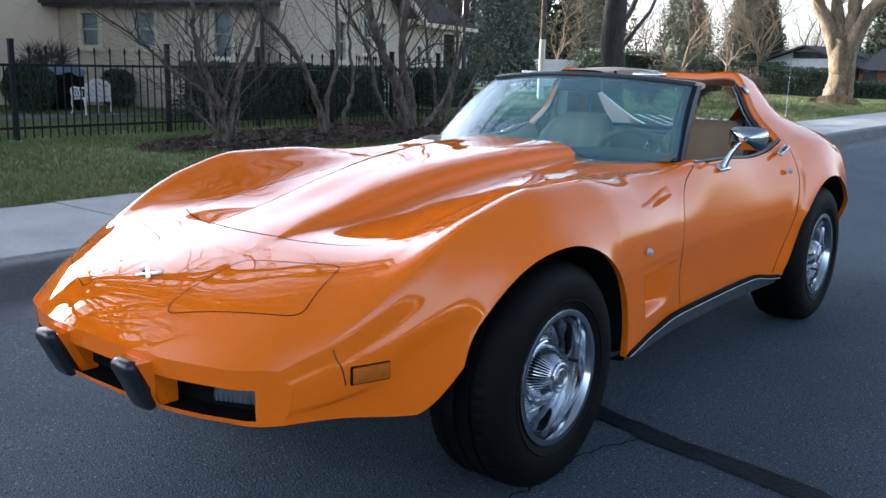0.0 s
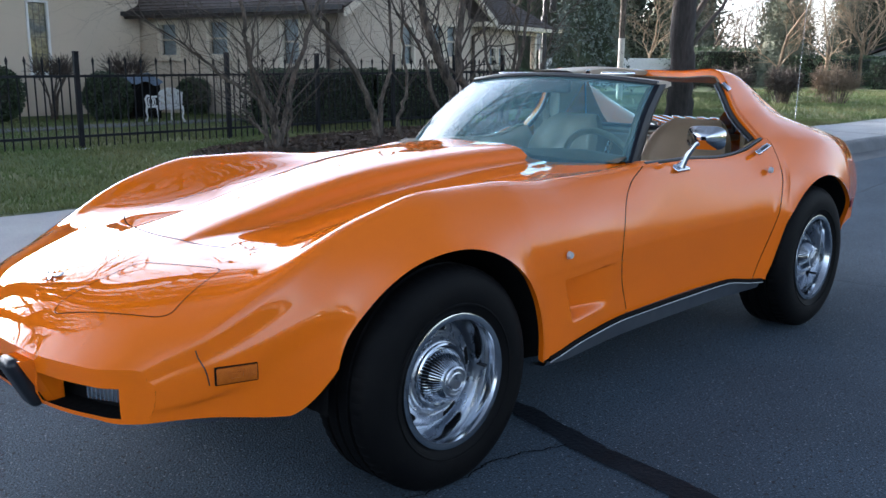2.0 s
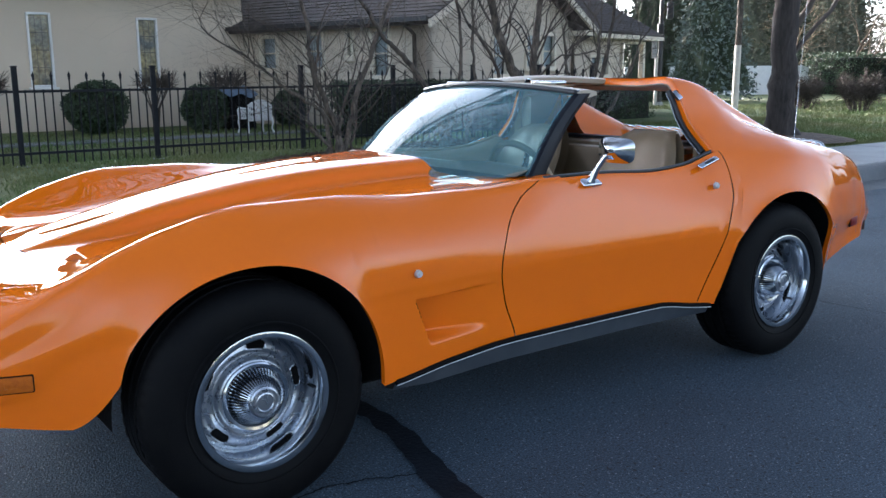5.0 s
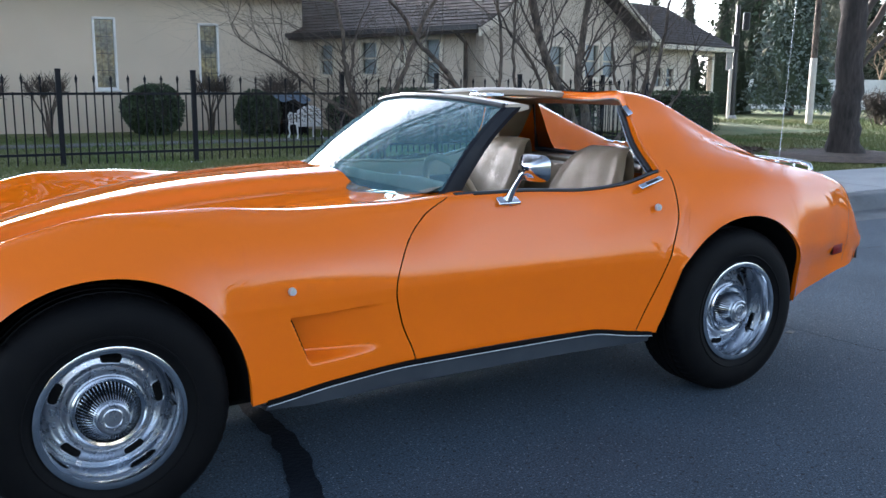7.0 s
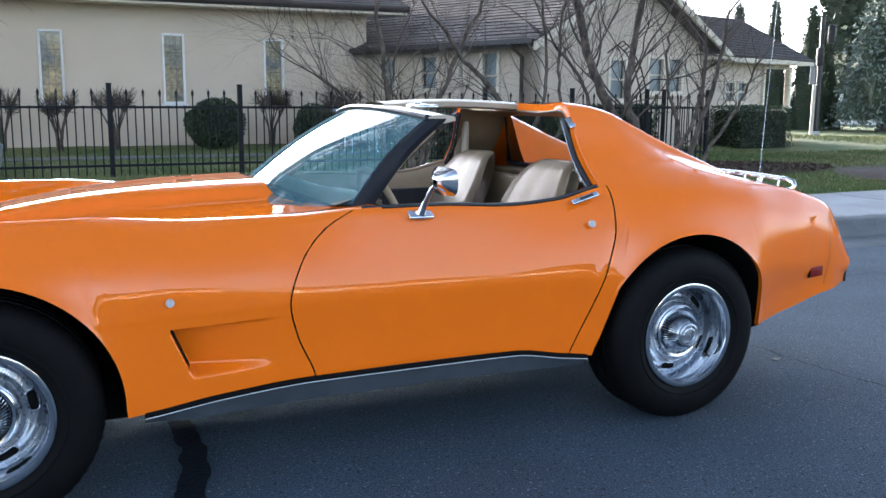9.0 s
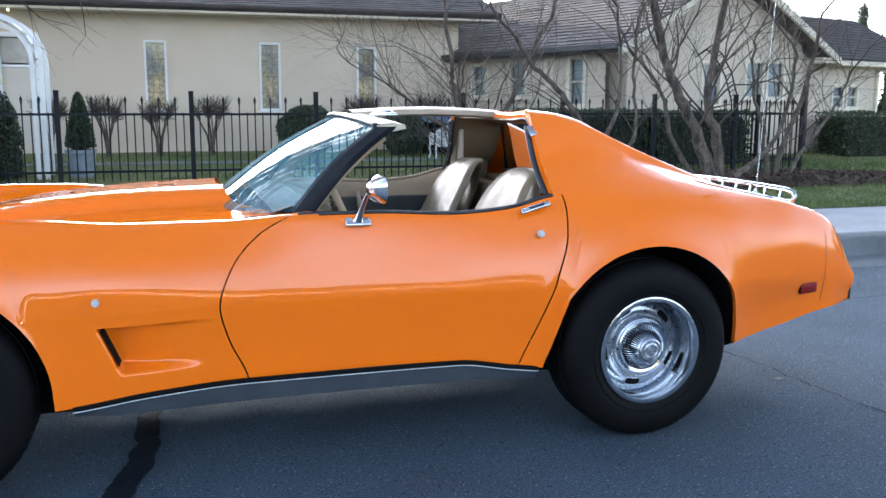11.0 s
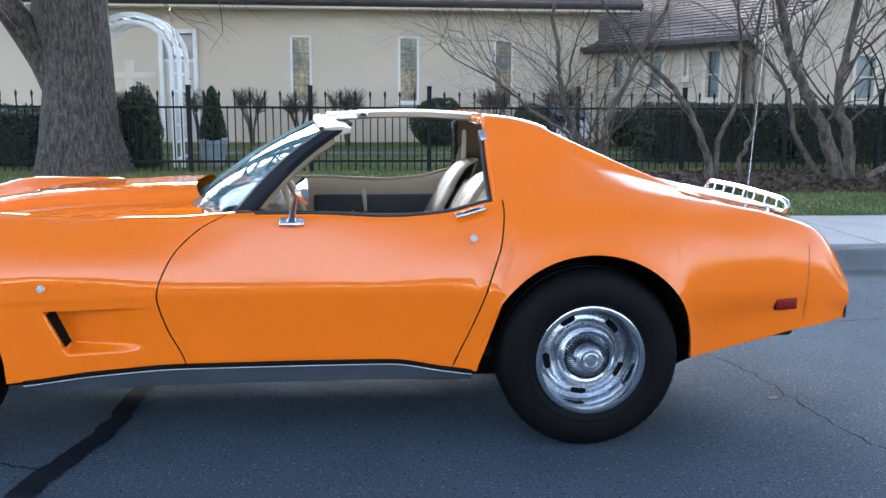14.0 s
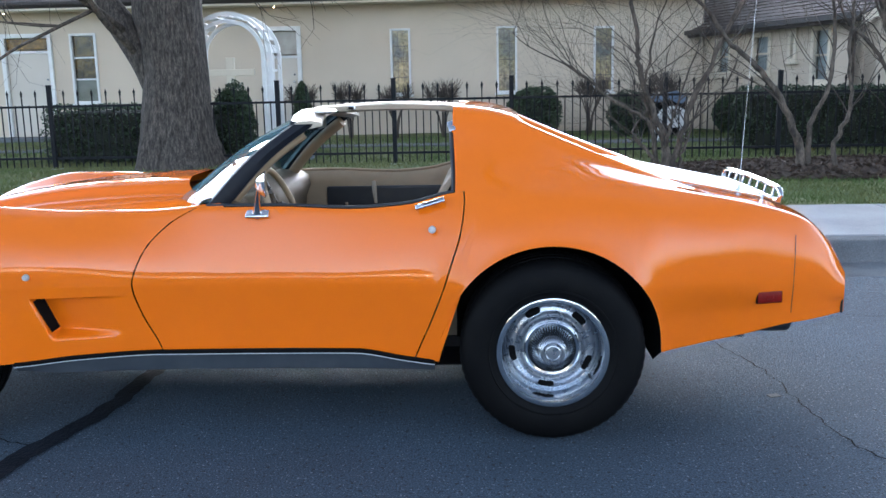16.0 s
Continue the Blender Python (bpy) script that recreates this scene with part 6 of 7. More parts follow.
def conifer(name, at, height, radius, label, seed, mat=NEEDLE_BLUE, layers=26, per=16, bare=.08, needle=.16, category="tree"):
    """A conifer: trunk, drooping boughs in whorls, tufts of needles."""
    c = thing(name, at, label, category)
    rng = random.Random(seed)
    tube("trunk", [(0, 0, -.1), (0, 0, height * .5), (0, 0, height * .98)], [radius * .09, radius * .055, .02], BARK, c, 8)
    verts, faces = [], []
    pts = []
    for k in range(layers):
        t = bare + (1 - bare) * (k + rng.random() * .6) / layers
        r = radius * (1 - t) ** .8 * rng.uniform(.80, 1.12) + .05
        for j in range(per):
            a = 6.283 * (j + rng.random()) / per
            out = Vector((math.cos(a), math.sin(a), 0))
            for q in range(7):
                f = (q + 1) / 7
                p = out * r * f * rng.uniform(.9, 1.05) + Vector((0, 0, height * t - .25 * r * f * f + rng.gauss(0, .05)))
                pts.append((p + Vector((rng.gauss(0, .06), rng.gauss(0, .06), rng.gauss(0, .05))), (out + Vector((0, 0, .2))).normalized()))
    # added filler core; the spruce's is coloured dark for shade among the boughs
    core = []
    for k in range(9):
        t = bare + (1 - bare) * k / 8
        core.append((max(.01, radius * (1 - t) ** .8 * (.46 if mat is NEEDLE_HAZE else .68)), height * t - .1))
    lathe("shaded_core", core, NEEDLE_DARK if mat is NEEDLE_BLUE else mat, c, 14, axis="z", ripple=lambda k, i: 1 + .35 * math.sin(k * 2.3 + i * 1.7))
    leaf_mesh("needles", pts, needle * height / 5, mat, c, seed, aspect=.5)
    return c


# small multi-stemmed trees by the fence
def Z(x, y):
    return lawn_z(x, y)


def bent_tree(name, at, stems, label, category, seed, group="", bark=BARK, twig=TWIG, kids=7, depth=4, twist=.014, reach=.85, flare=.35):
    """A leafless tree whose stems follow given bends: each stem is (radius at foot, radius at tip, points)."""
    t = thing(name, at, label, category, group)
    rng = random.Random(seed)
    crown = ([], [])
    for r0, r1, bends in stems:
        pts = []
        b = [Vector(q) for q in bends]
        for i in range(len(b) - 1):
            p0, p1, p2, p3 = b[max(0, i - 1)], b[i], b[i + 1], b[min(len(b) - 1, i + 2)]
            for k in range(5):
                u = k / 5
                q = (2 * p1 + (p2 - p0) * u + (2 * p0 - 5 * p1 + 4 * p2 - p3) * u * u + (3 * p1 - p0 - 3 * p2 + p3) * u ** 3) * .5
                pts.append(q + Vector((rng.gauss(0, twist), rng.gauss(0, twist), 0)) * (1 if i + k else 0))
        pts.append(b[-1])
        n = len(pts) - 1
        slim = .84 if r0 < .13 else 1.0
        rad = [slim * (r0 + (r1 - r0) * (i / n) ** .8) * (1 + (flare if b[0].z < .3 else 0) * math.exp(-i / n * 9)) for i in range(n + 1)]
        v, f = tube_data(pts, rad, 16)
        v = [q + (q - pts[k // 16]) * (.20 * noise.noise(q * 5 / (.3 + r0 * 6)) + .16 * noise.noise(q * 24)) for k, q in enumerate(v)]
        put("trunk", v, f, bark, t, sharp=80)
        bare_bole = r1 > .2 and b[-1].z < 2.6
        for k in range(0 if bare_bole else kids):
            i = n if k == 0 else rng.randint(int(n * .38), n)
            d = (pts[i] - pts[max(0, i - 1)]).normalized()
            a = rng.uniform(0, 6.283)
            nd = (d * (1.0 if k == 0 else .5) + Vector((math.cos(a), math.sin(a) * .8, .45)) * .75).normalized()
            grow(crown, rng, pts[i], nd, reach * rng.uniform(.7, 1.25), max(.006, rad[i] * (.8 if k == 0 else rng.uniform(.16, .34))), depth, .62, .05, (3, 3, 3, 3, 2)[-depth:], 5, .55, .26)
    put("crown", crown[0], crown[1], twig, t, sharp=80)
    return t


MANY = "bare multi-stemmed garden tree in dark mulch"
GROUP = "garden trees by the fence"
bent_tree("garden_tree", (4.25, 6.2, Z(4.25, 6.2) + .04), [(.046, .028, [(.02, 0, -.08), (.08, 0, .20), (.25, .02, .75), (.60, .05, 1.44), (.95, .1, 2.2)]), (.050, .024, [(-.05, 0, -.08), (-.01, 0, .30), (-.17, .02, .65), (-.32, .05, 1.15), (-.36, .05, 1.40), (-.42, .1, 2.1)]), (.030, .014, [(-.10, 0, -.08), (-.18, .02, .50), (-.44, .03, .70), (-.66, .05, .84), (-.87, .08, 1.01), (-1.11, .1, 1.19)]), (.024, .014, [(-.08, 0, -.08), (-.04, .02, .30), (-.20, .05, .62), (-.26, .08, 1.0), (-.16, .1, 1.5)]), (.030, .016, [(-.16, -.04, -.08), (-.20, -.04, .16), (-.34, 0, .34), (-.40, .02, .44)]), (.028, .016, [(.13, -.04, -.08), (.13, -.02, .18), (.22, 0, .36)]), (.034, .020, [(-.04, -.08, -.08), (-.06, -.06, .20), (.0, -.02, .42), (.04, 0, .58)])], MANY, "tree", 11, GROUP, kids=8, flare=.6)
bent_tree("garden_tree", (5.7, 6.1, Z(5.7, 6.1) + .04), [(.055, .026, [(0, 0, -.08), (-.04, 0, .25), (-.17, .02, .60), (-.46, .05, 1.08), (-.67, .08, 1.27), (-.85, .1, 1.45), (-1.1, .12, 1.8)]), (.036, .020, [(.05, 0, -.08), (.06, 0, .5), (.24, .03, .85), (.30, .05, 1.4), (.25, .1, 2.1)]), (.032, .018, [(.30, -.05, -.08), (.34, -.05, .4), (.48, -.03, .75), (.44, 0, 1.3), (.50, .05, 2.0)])], MANY, "tree", 23, GROUP, kids=10, flare=.6)
tree = bent_tree("garden_tree", (7.27, 6.05, Z(7.27, 6.05) + .04), [(.115, .055, [(-.02, 0, -.08), (-.16, 0, .35), (-.48, .02, 1.0), (-.80, .05, 1.65), (-1.05, .05, 2.6)]), (.090, .045, [(.10, .04, -.08), (.06, .05, .5), (-.10, .08, 1.1), (.02, .1, 1.8), (.12, .1, 2.7)]), (.055, .028, [(.18, 0, -.05), (.42, .05, .12), (.85, .1, .38), (1.15, .12, .85), (1.32, .15, 1.7)]), (.045, .022, [(-.16, .05, -.05), (-.62, .1, .6), (-.75, .12, 1.2), (-1.25, .15, 1.75)])], MANY, "tree", 37, GROUP, kids=13, reach=1.0, flare=.6)
tree.scale = (.93, .93, .93)
tree = bent_tree("garden_tree", (8.35, 6.3, Z(8.35, 6.3) + .04), [(.055, .026, [(0, 0, -.05), (.10, 0, .5), (.36, .05, 1.0), (.55, .05, 1.7), (.70, .1, 2.3)]), (.042, .02, [(-.1, .05, -.05), (-.18, .05, .6), (-.35, .1, 1.2), (-.40, .1, 1.9)]), (.036, .018, [(.15, 0, -.05), (.55, 0, .5), (1.0, .05, 1.0), (1.25, .05, 1.55)])], MANY, "tree", 41, GROUP, kids=11)

tree.scale = (.92, .92, .92)

# the big shade tree: trunk, three limbs and their branches
big = thing("shade_tree", (-1.75, 7.55, Z(-1.72, 7.55)), "large old tree with furrowed grey bark", "tree")
tpts = [(-.01, 0, -.12), (.0, 0, .12), (-.01, 0, .4), (.0, 0, .8), (.02, 0, 1.2), (.0, 0, 1.6), (-.05, 0, 1.95), (-.02, 0, 2.4), (.02, 0, 3.0)]
v, f = tube_data(tpts, [.60, .55, .48, .43, .40, .40, .43, .42, .36], 64)
co = []
for q in v:
    a = math.atan2(q.y, q.x)
    k = 1 + .10 * math.exp(-max(0, q.z) / .22) * math.sin(a * 5 + 1) + .022 * noise.noise(Vector((math.cos(a) * 7, math.sin(a) * 7, q.z * .8))) + .02 * math.sin(a * 13 + q.z * 1.3)
    co.append(Vector((q.x * k, q.y * k, q.z)))
put("trunk", co, f, BARK_BIG, big, sharp=80)
limbs = ([], [])
rng = random.Random(77)
for bends, r0, r1 in (([(-.20, 0, .95), (-.36, 0, 1.35), (-.66, .0, 1.85), (-1.15, .05, 2.5), (-1.7, .1, 3.3)], .20, .15), ([(.06, 0, 2.3), (.32, -.15, 3.1), (.75, -.5, 4.0)], .27, .2), ([(-.05, .05, 2.3), (-.25, .3, 3.2), (-.5, .7, 4.2)], .28, .2), ([(.1, 0, 2.5), (1.2, -.2, 3.9), (3.2, -.6, 5.6), (5.2, -1.0, 6.9)], .22, .14), ([(.1, .1, 2.6), (1.4, .5, 4.4), (3.6, 1.0, 6.4), (6.5, 1.2, 7.8)], .2, .12), ([(.05, -.1, 2.6), (.2, -1.0, 3.9), (.6, -2.4, 5.2)], .2, .14)):
    pp = [Vector(q) for q in bends]
    path = [pp[min(int(u), len(pp) - 2)].lerp(pp[min(int(u), len(pp) - 2) + 1], u - min(int(u), len(pp) - 2)) for u in [i * (len(pp) - 1) / 12 for i in range(13)]]
    path = [path[0]] + [(path[i - 1] + path[i] * 2 + path[i + 1]) / 4 for i in range(1, 12)] + [path[-1]]
    v, f = tube_data(path, [r0 + (r1 - r0) * i / 12 for i in range(13)], 28)
    put("limb", v, f, BARK_BIG, big, sharp=80)
    d = (path[-1] - path[-2]).normalized()
    for k in range(8):
        nd = (d + Vector((rng.uniform(-.6, 1.0), rng.uniform(-1.0, .5), .1))).normalized()
        grow(limbs, rng, path[-1], nd, 3.2, r1 * (.8 if k == 0 else .6), 5, .66, .02, (3, 3, 3, 3, 2), 8, .64, .14)
    for i in (3, 5, 7, 9, 11):
        a = rng.uniform(0, 6.283)
        nd = (d * .4 + Vector((math.cos(a), math.sin(a), rng.uniform(-.05, .5)))).normalized()
        grow(limbs, rng, path[i], nd, rng.uniform(1.3, 2.0), r1 * .36, 4, .66, .02, (3, 3, 3, 2), 6, .62, .16)
put("crown", limbs[0], limbs[1], BARK, big, sharp=80)

# right-hand street trees and the distance
bent_tree("street_tree", (11.7, 5.4, .24), [(.215, .185, [(.06, 0, -.1), (.0, 0, .35), (.0, 0, 1.1), (.0, .0, 1.9), (.0, 0, 2.5)]), (.17, .11, [(0, 0, 2.2), (.05, .25, 3.0), (.1, .6, 4.0), (.1, .8, 5.2)]), (.17, .11, [(0, 0, 2.2), (.1, -.3, 3.0), (.2, -.8, 4.0), (.2, -1.1, 5.2)]), (.14, .09, [(0, 0, 2.3), (-.4, -.1, 3.1), (-1.1, -.3, 4.2), (-1.7, -.5, 5.4)])], "dark-barked bare street tree in a mulch ring", "tree", 63, "", BARK_DARK, TWIG, kids=8, depth=5, twist=.015, reach=2.9, flare=.9)
mr = bmesh.new()
bmesh.ops.create_cone(mr, cap_ends=True, segments=40, radius1=1.25, radius2=.9, depth=.06, matrix=Matrix.Translation((11.6, 5.5, .235)))
tagged(part("mulch_ring", mr, MULCH), "dark mulch ring round a street tree", "mulch bed", kind="structure")
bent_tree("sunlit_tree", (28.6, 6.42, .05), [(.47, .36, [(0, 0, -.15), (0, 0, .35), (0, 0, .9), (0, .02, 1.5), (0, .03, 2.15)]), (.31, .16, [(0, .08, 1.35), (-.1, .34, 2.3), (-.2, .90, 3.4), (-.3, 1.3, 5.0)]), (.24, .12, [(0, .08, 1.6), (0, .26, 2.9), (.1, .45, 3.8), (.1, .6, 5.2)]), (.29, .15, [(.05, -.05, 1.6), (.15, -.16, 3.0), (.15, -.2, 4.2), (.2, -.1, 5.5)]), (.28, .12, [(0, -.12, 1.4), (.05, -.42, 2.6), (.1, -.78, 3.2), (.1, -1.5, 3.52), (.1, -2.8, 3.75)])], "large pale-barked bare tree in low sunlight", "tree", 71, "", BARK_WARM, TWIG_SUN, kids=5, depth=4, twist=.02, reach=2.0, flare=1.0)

# hedges and shrubs
hedge("hedge", 5.75, 7.75, 8.55, 9.25, .30, 1.14, "dark evergreen hedge behind the fence", 3, 9000)
hedge("hedge", 7.85, 9.5, 8.45, 9.1, .30, 1.12, "dark evergreen hedge behind the fence", 4, 7000)
hedge("hedge", -3.85, -2.40, 8.2, 9.0, .30, 1.08, "dark evergreen hedge behind the fence", 5, 6500)
hedge("clipped_evergreen", -1.56, -.94, 8.0, 8.6, -.15, 1.38, "tall dark clipped evergreen beside the white arch", 6, 6500, "shrub", dome=1)
hedge("boxed_hedge", 12.12, 13.40, 9.45, 10.35, .22, 1.10, "squared dark green boxwood hedge on the lawn", 7, 6500, size=.045)
hedge("round_shrub", 2.52, 3.52, 11.35, 12.25, .36, 1.20, "rounded dark evergreen shrub by the wall", 8, 6500, "shrub", dome=1)
hedge("round_shrub", 4.22, 4.98, 10.95, 11.6, .34, 1.10, "rounded dark evergreen shrub by the wall", 9, 4500, "shrub", dome=1)
hedge("round_shrub", 6.08, 6.70, 11.5, 12.1, .34, 1.02, "rounded dark evergreen shrub by the wall", 19, 3500, "shrub", dome=1)
for i, (x, h, w) in enumerate(((-1.05, 1.0, .56), (-.17, 1.02, .52), (.62, .96, .58), (1.46, 1.03, .62), (3.97, 1.06, .62), (-2.3, .98, .58))):
    vase_shrub((x, 11.85, .36), 100 + i, h, w)
vase_shrub((5.25, 11.85, .36), 120, 1.15, .80)
vase_shrub((7.1, 11.9, .36), 121, 1.05, .7)

pot = thing("planter", (-.28, 8.3, Z(-.28, 8.3)), "grey-blue glazed planter with a clipped conical evergreen", "planter")
lathe("pot", [(.0, .0), (.125, .0), (.13, .02), (.172, .30), (.19, .315), (.19, .36), (.165, .36), (.16, .31), (.0, .30)], POT, pot, 40, axis="z")
rng = random.Random(4)
pts = []
for _ in range(3600):
    t = rng.random() ** 1.3
    a = rng.uniform(0, 6.283)
    r = .185 * (1 - t) ** .55 * rng.uniform(.75, 1.05) * (1 if t > .06 else t / .06)
    pts.append((Vector((r * math.cos(a), r * math.sin(a), .36 + .70 * t)), Vector((math.cos(a), math.sin(a), .6)).normalized()))
# near-black core paints the shade inside the foliage
lathe("foliage_core", [(.001, .33), (.10, .38), (.12, .5), (.08, .8), (.001, 1.0)], LEAF_SHADE, pot, 14, axis="z")
leaf_mesh("foliage", pts, .038, LEAF_DARK, pot, 4)

# white garden arch with lattice sides and a cross behind
arch = thing("garden_arch", (-1.23, 8.45, Z(-1.2, 8.4)), "white painted wooden garden arch over the gateway", "arch")
for y in (-.26, .26):
    for r in (.47, .57):
        pts = [(-r, y, 0), (-r, y, 1.42)] + [(-r * math.cos(math.pi * k / 16), y, 1.42 + (r - .02) * math.sin(math.pi * k / 16)) for k in range(1, 16)] + [(r, y, 1.42), (r, y, 0)]
        v = []
        for i, q in enumerate(pts):
            o, n2 = Vector(pts[max(i - 1, 0)]), Vector(pts[min(i + 1, len(pts) - 1)])
            d = (n2 - o).normalized()
            nn = Vector((-d.z, 0, d.x)) * .024
            for a, b in ((-1, -.022), (1, -.022), (1, .022), (-1, .022)):
                v.append(Vector(q) + nn * a + Vector((0, b, 0)))
        fcs = [(i * 4 + k, i * 4 + (k + 1) % 4, (i + 1) * 4 + (k + 1) % 4, (i + 1) * 4 + k) for i in range(len(pts) - 1) for k in range(4)]
        put("arch_rib", v, fcs, WHITE_PAINT, arch, smooth=False)
for k in range(9):
    a = math.pi * (k + .5) / 9
    part("arch_slat", box(-.52 * math.cos(a), 0, 1.42 + .51 * math.sin(a), .11, .60, .022, .004, 1, Matrix.Rotation(math.pi / 2 - a, 3, "Y").inverted()), WHITE_PAINT, arch)
for sx in (-.52, .52):
    for k in range(6):
        part("side_slat", box(sx, 0, .12 + .22 * k, .03, .54, .035, .004, 1), WHITE_PAINT, arch)
cross = thing("wooden_cross", (-1.78, 10.2, .36), "pale painted wooden cross standing on the lawn", "cross")
part("upright", box(0, 0, .70, .13, .08, 1.40, .006, 1), CREAM_PAINT, cross)
part("arm", box(0, -.004, 1.17, .75, .085, .10, .006, 1), CREAM_PAINT, cross)

# ornate white bench
bench = thing("garden_bench", (5.07, 10.35, Z(5.07, 10.35)), "white ornate cast-iron garden bench on the lawn", "bench", turn=180)
bench.scale = (.86, 1, 1)
for k in range(6):
    part("seat_slat", box(0, -.16 + .055 * k, .245, .46, .040, .014, .004, 1), WHITE_PAINT, bench)
part("seat_rim", box(0, -.185, .235, .50, .020, .035, .006, 2), WHITE_PAINT, bench)
for x in (-.235, .235):
    for y, yo in ((-.17, -.05), (.15, .05)):
        tube("leg", [(x, y, .25), (x * 1.04, y + yo * .5, .17), (x * .98, y + yo * .2, .08), (x * 1.08, y + yo, 0)], [.024, .018, .013, .019], WHITE_PAINT, bench, 8)
    tube("armrest", [(x, -.18, .24), (x * 1.05, -.20, .36), (x * 1.03, -.14, .405), (x, 0, .39), (x, .15, .40)], [.014, .017, .018, .016, .014], WHITE_PAINT, bench, 8)
    for y in (-.10, -.02, .06):
        tube("arm_scroll", [(x, y + .032 * math.cos(math.pi * i / 5), .32 + .05 * math.sin(math.pi * i / 5)) for i in range(11)], .008, WHITE_PAINT, bench, 5, cap=False)


def bench_top(u):
    return .425 + .085 * math.cos(math.pi / 2 * u) ** .8 + .014 * abs(math.sin(3.5 * math.pi * u))


# the back: a cast plate pierced by slits
panel = bmesh.new()
nu, nv = 30, 20
rows = [[panel.verts.new((-.24 + .48 * i / nu, .155 + .025 * j / nv, .20 + (bench_top(-1 + 2 * i / nu) - .20) * j / nv)) for j in range(nv + 1)] for i in range(nu + 1)]
for i in range(nu):
    for j in range(nv):
        edge_cell = i in (0, 1, nu - 2, nu - 1) or j in (0, 1, nv - 2, nv - 1)
        slit = (i % 4 == 1 and (j + 3 * (i // 4)) % 6 in (0, 1, 2)) or (i % 4 == 3 and (j + 3 * (i // 4)) % 6 in (3, 4))
        if edge_cell or not slit:
            panel.faces.new((rows[i][j], rows[i + 1][j], rows[i + 1][j + 1], rows[i][j + 1]))
bmesh.ops.solidify(panel, geom=panel.faces[:], thickness=.016)
bmesh.ops.recalc_face_normals(panel, faces=panel.faces[:])
part("back_panel", panel, WHITE_PAINT, bench, "pierced cast back with a scalloped crest")
tube("back_rail", [(-.24 + .48 * i / 30, .178, bench_top(-1 + i / 15)) for i in range(31)], .013, WHITE_PAINT, bench, 8)
# covered box and tarp behind the bench
bl = bmesh.new()
bmesh.ops.create_grid(bl, x_segments=14, y_segments=8, size=.5, matrix=Matrix.Translation((5.20, 11.45, 1.06)) @ Matrix.Diagonal((.64, .5, 1, 1)))
for v in bl.verts:
    e = max(abs(v.co.x - 5.20) / .32, abs(v.co.y - 11.45) / .25)
    v.co.z += .10 * noise.noise(v.co * 4) - .28 * max(0, e - .6)
tagged(part("tarpaulin", bl, BLUE_TARP, None, "", True), "faded blue tarpaulin over stored garden things", "tarpaulin")
bb = box(5.26, 11.45, .66, .48, .36, .64, .02, 2)
tagged(part("storage_box", bb, BLACK_MATTE), "dark storage box under a blue tarpaulin", "box")
# curved ladder trellis
lt = thing("garden_trellis", (8.2, 8.05, .3), "dark arched metal ladder trellis among the trees", "trellis")
arc = [(-.02, 0, 1.62), (.15, 0, 1.74), (.32, 0, 1.62), (.50, 0, 1.35), (.62, 0, 1.0), (.68, 0, .5), (.70, 0, 0)]
for d in (0, .10):
    tube("rail", [(x + d, y, z + d * .6) for x, y, z in arc], .011, FENCE_IRON, lt, 6)
for a, b in zip(arc, arc[1:]):
    for k in range(3):
        t = k / 3
        p = Vector(a).lerp(Vector(b), t)
        tube("rung", [p, p + Vector((.10, 0, .06))], .008, FENCE_IRON, lt, 5)

# lawn path inside the fence
path_strip = part("garden_path", box(1.0, 10.2, .352, 14, .55, .03, .01, 1), GUTTER)
tagged(path_strip, "narrow grey concrete path across the lawn", "path", kind="structure")

# ---------------------------------------------------------------- the distance to the right
pole = thing("traffic_signal", (19.0, 14.2, .28), "dark traffic signal pole with black lamp housings", "traffic light", turn=-44)
tube("pole", [(0, 0, 0), (0, 0, 3.05)], [.075, .055], BLACK_TRIM, pole, 14)
tube("base", [(0, 0, 0), (0, 0, .14)], [.14, .11], POLE, pole, 14)
# pale tube added for the sunlit lower left side of the dark pole
tube("conduit", [(-.10, -.02, 0), (-.10, -.02, 1.35)], [.055, .05], POLE_PALE, pole, 10)
for dx, dz in ((.22, 2.62), (-.02, 2.05)):
    hd = part("signal_head", box(dx, -.05, dz, .17, .20, .46, .03, 2), BLACK_TRIM, pole)
    for k in range(3):
        tube("visor", [(dx, -.13, dz - .15 + .15 * k), (dx, -.24, dz - .16 + .15 * k)], [.06, .065], BLACK_TRIM, hd, 14)
part("sign_panel", box(-.16, 0, 1.62, .15, .03, .55, .01, 1), POLE, pole)
up = thing("utility_pole", (17.5, 10.55, .1), "pale weathered utility pole at the street corner", "pole")
tube("pole", [(0, 0, 0), (.02, 0, 2.2), (.10, 0, 9.5)], [.075, .070, .055], BARK, up, 12)
tube("pole_guard", [(0, 0, 0), (.016, 0, 1.75)], [.080, .076], POLE_PALE, up, 12)
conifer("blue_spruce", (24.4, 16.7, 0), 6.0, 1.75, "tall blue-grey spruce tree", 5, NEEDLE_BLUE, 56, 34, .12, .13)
for i, (x, y, h) in enumerate(((23.3, 18.7, 4.2), (24.3, 19.0, 3.8), (22.6, 19.6, 4.4), (21.8, 20.4, 4.3))):
    conifer("cypress", (x, y, 0), h, .85, "narrow dark green cypress tree", 20 + i, NEEDLE_DARK, 50, 24, .02, .085)
cs = tagged(part("cross_street_pavement", box(26, 12.5, .13, 1.9, 40, .10, rot=Matrix.Rotation(radians(28), 3, "Z")), CONCRETE), "pale concrete pavement of the cross street", "pavement", kind="structure")
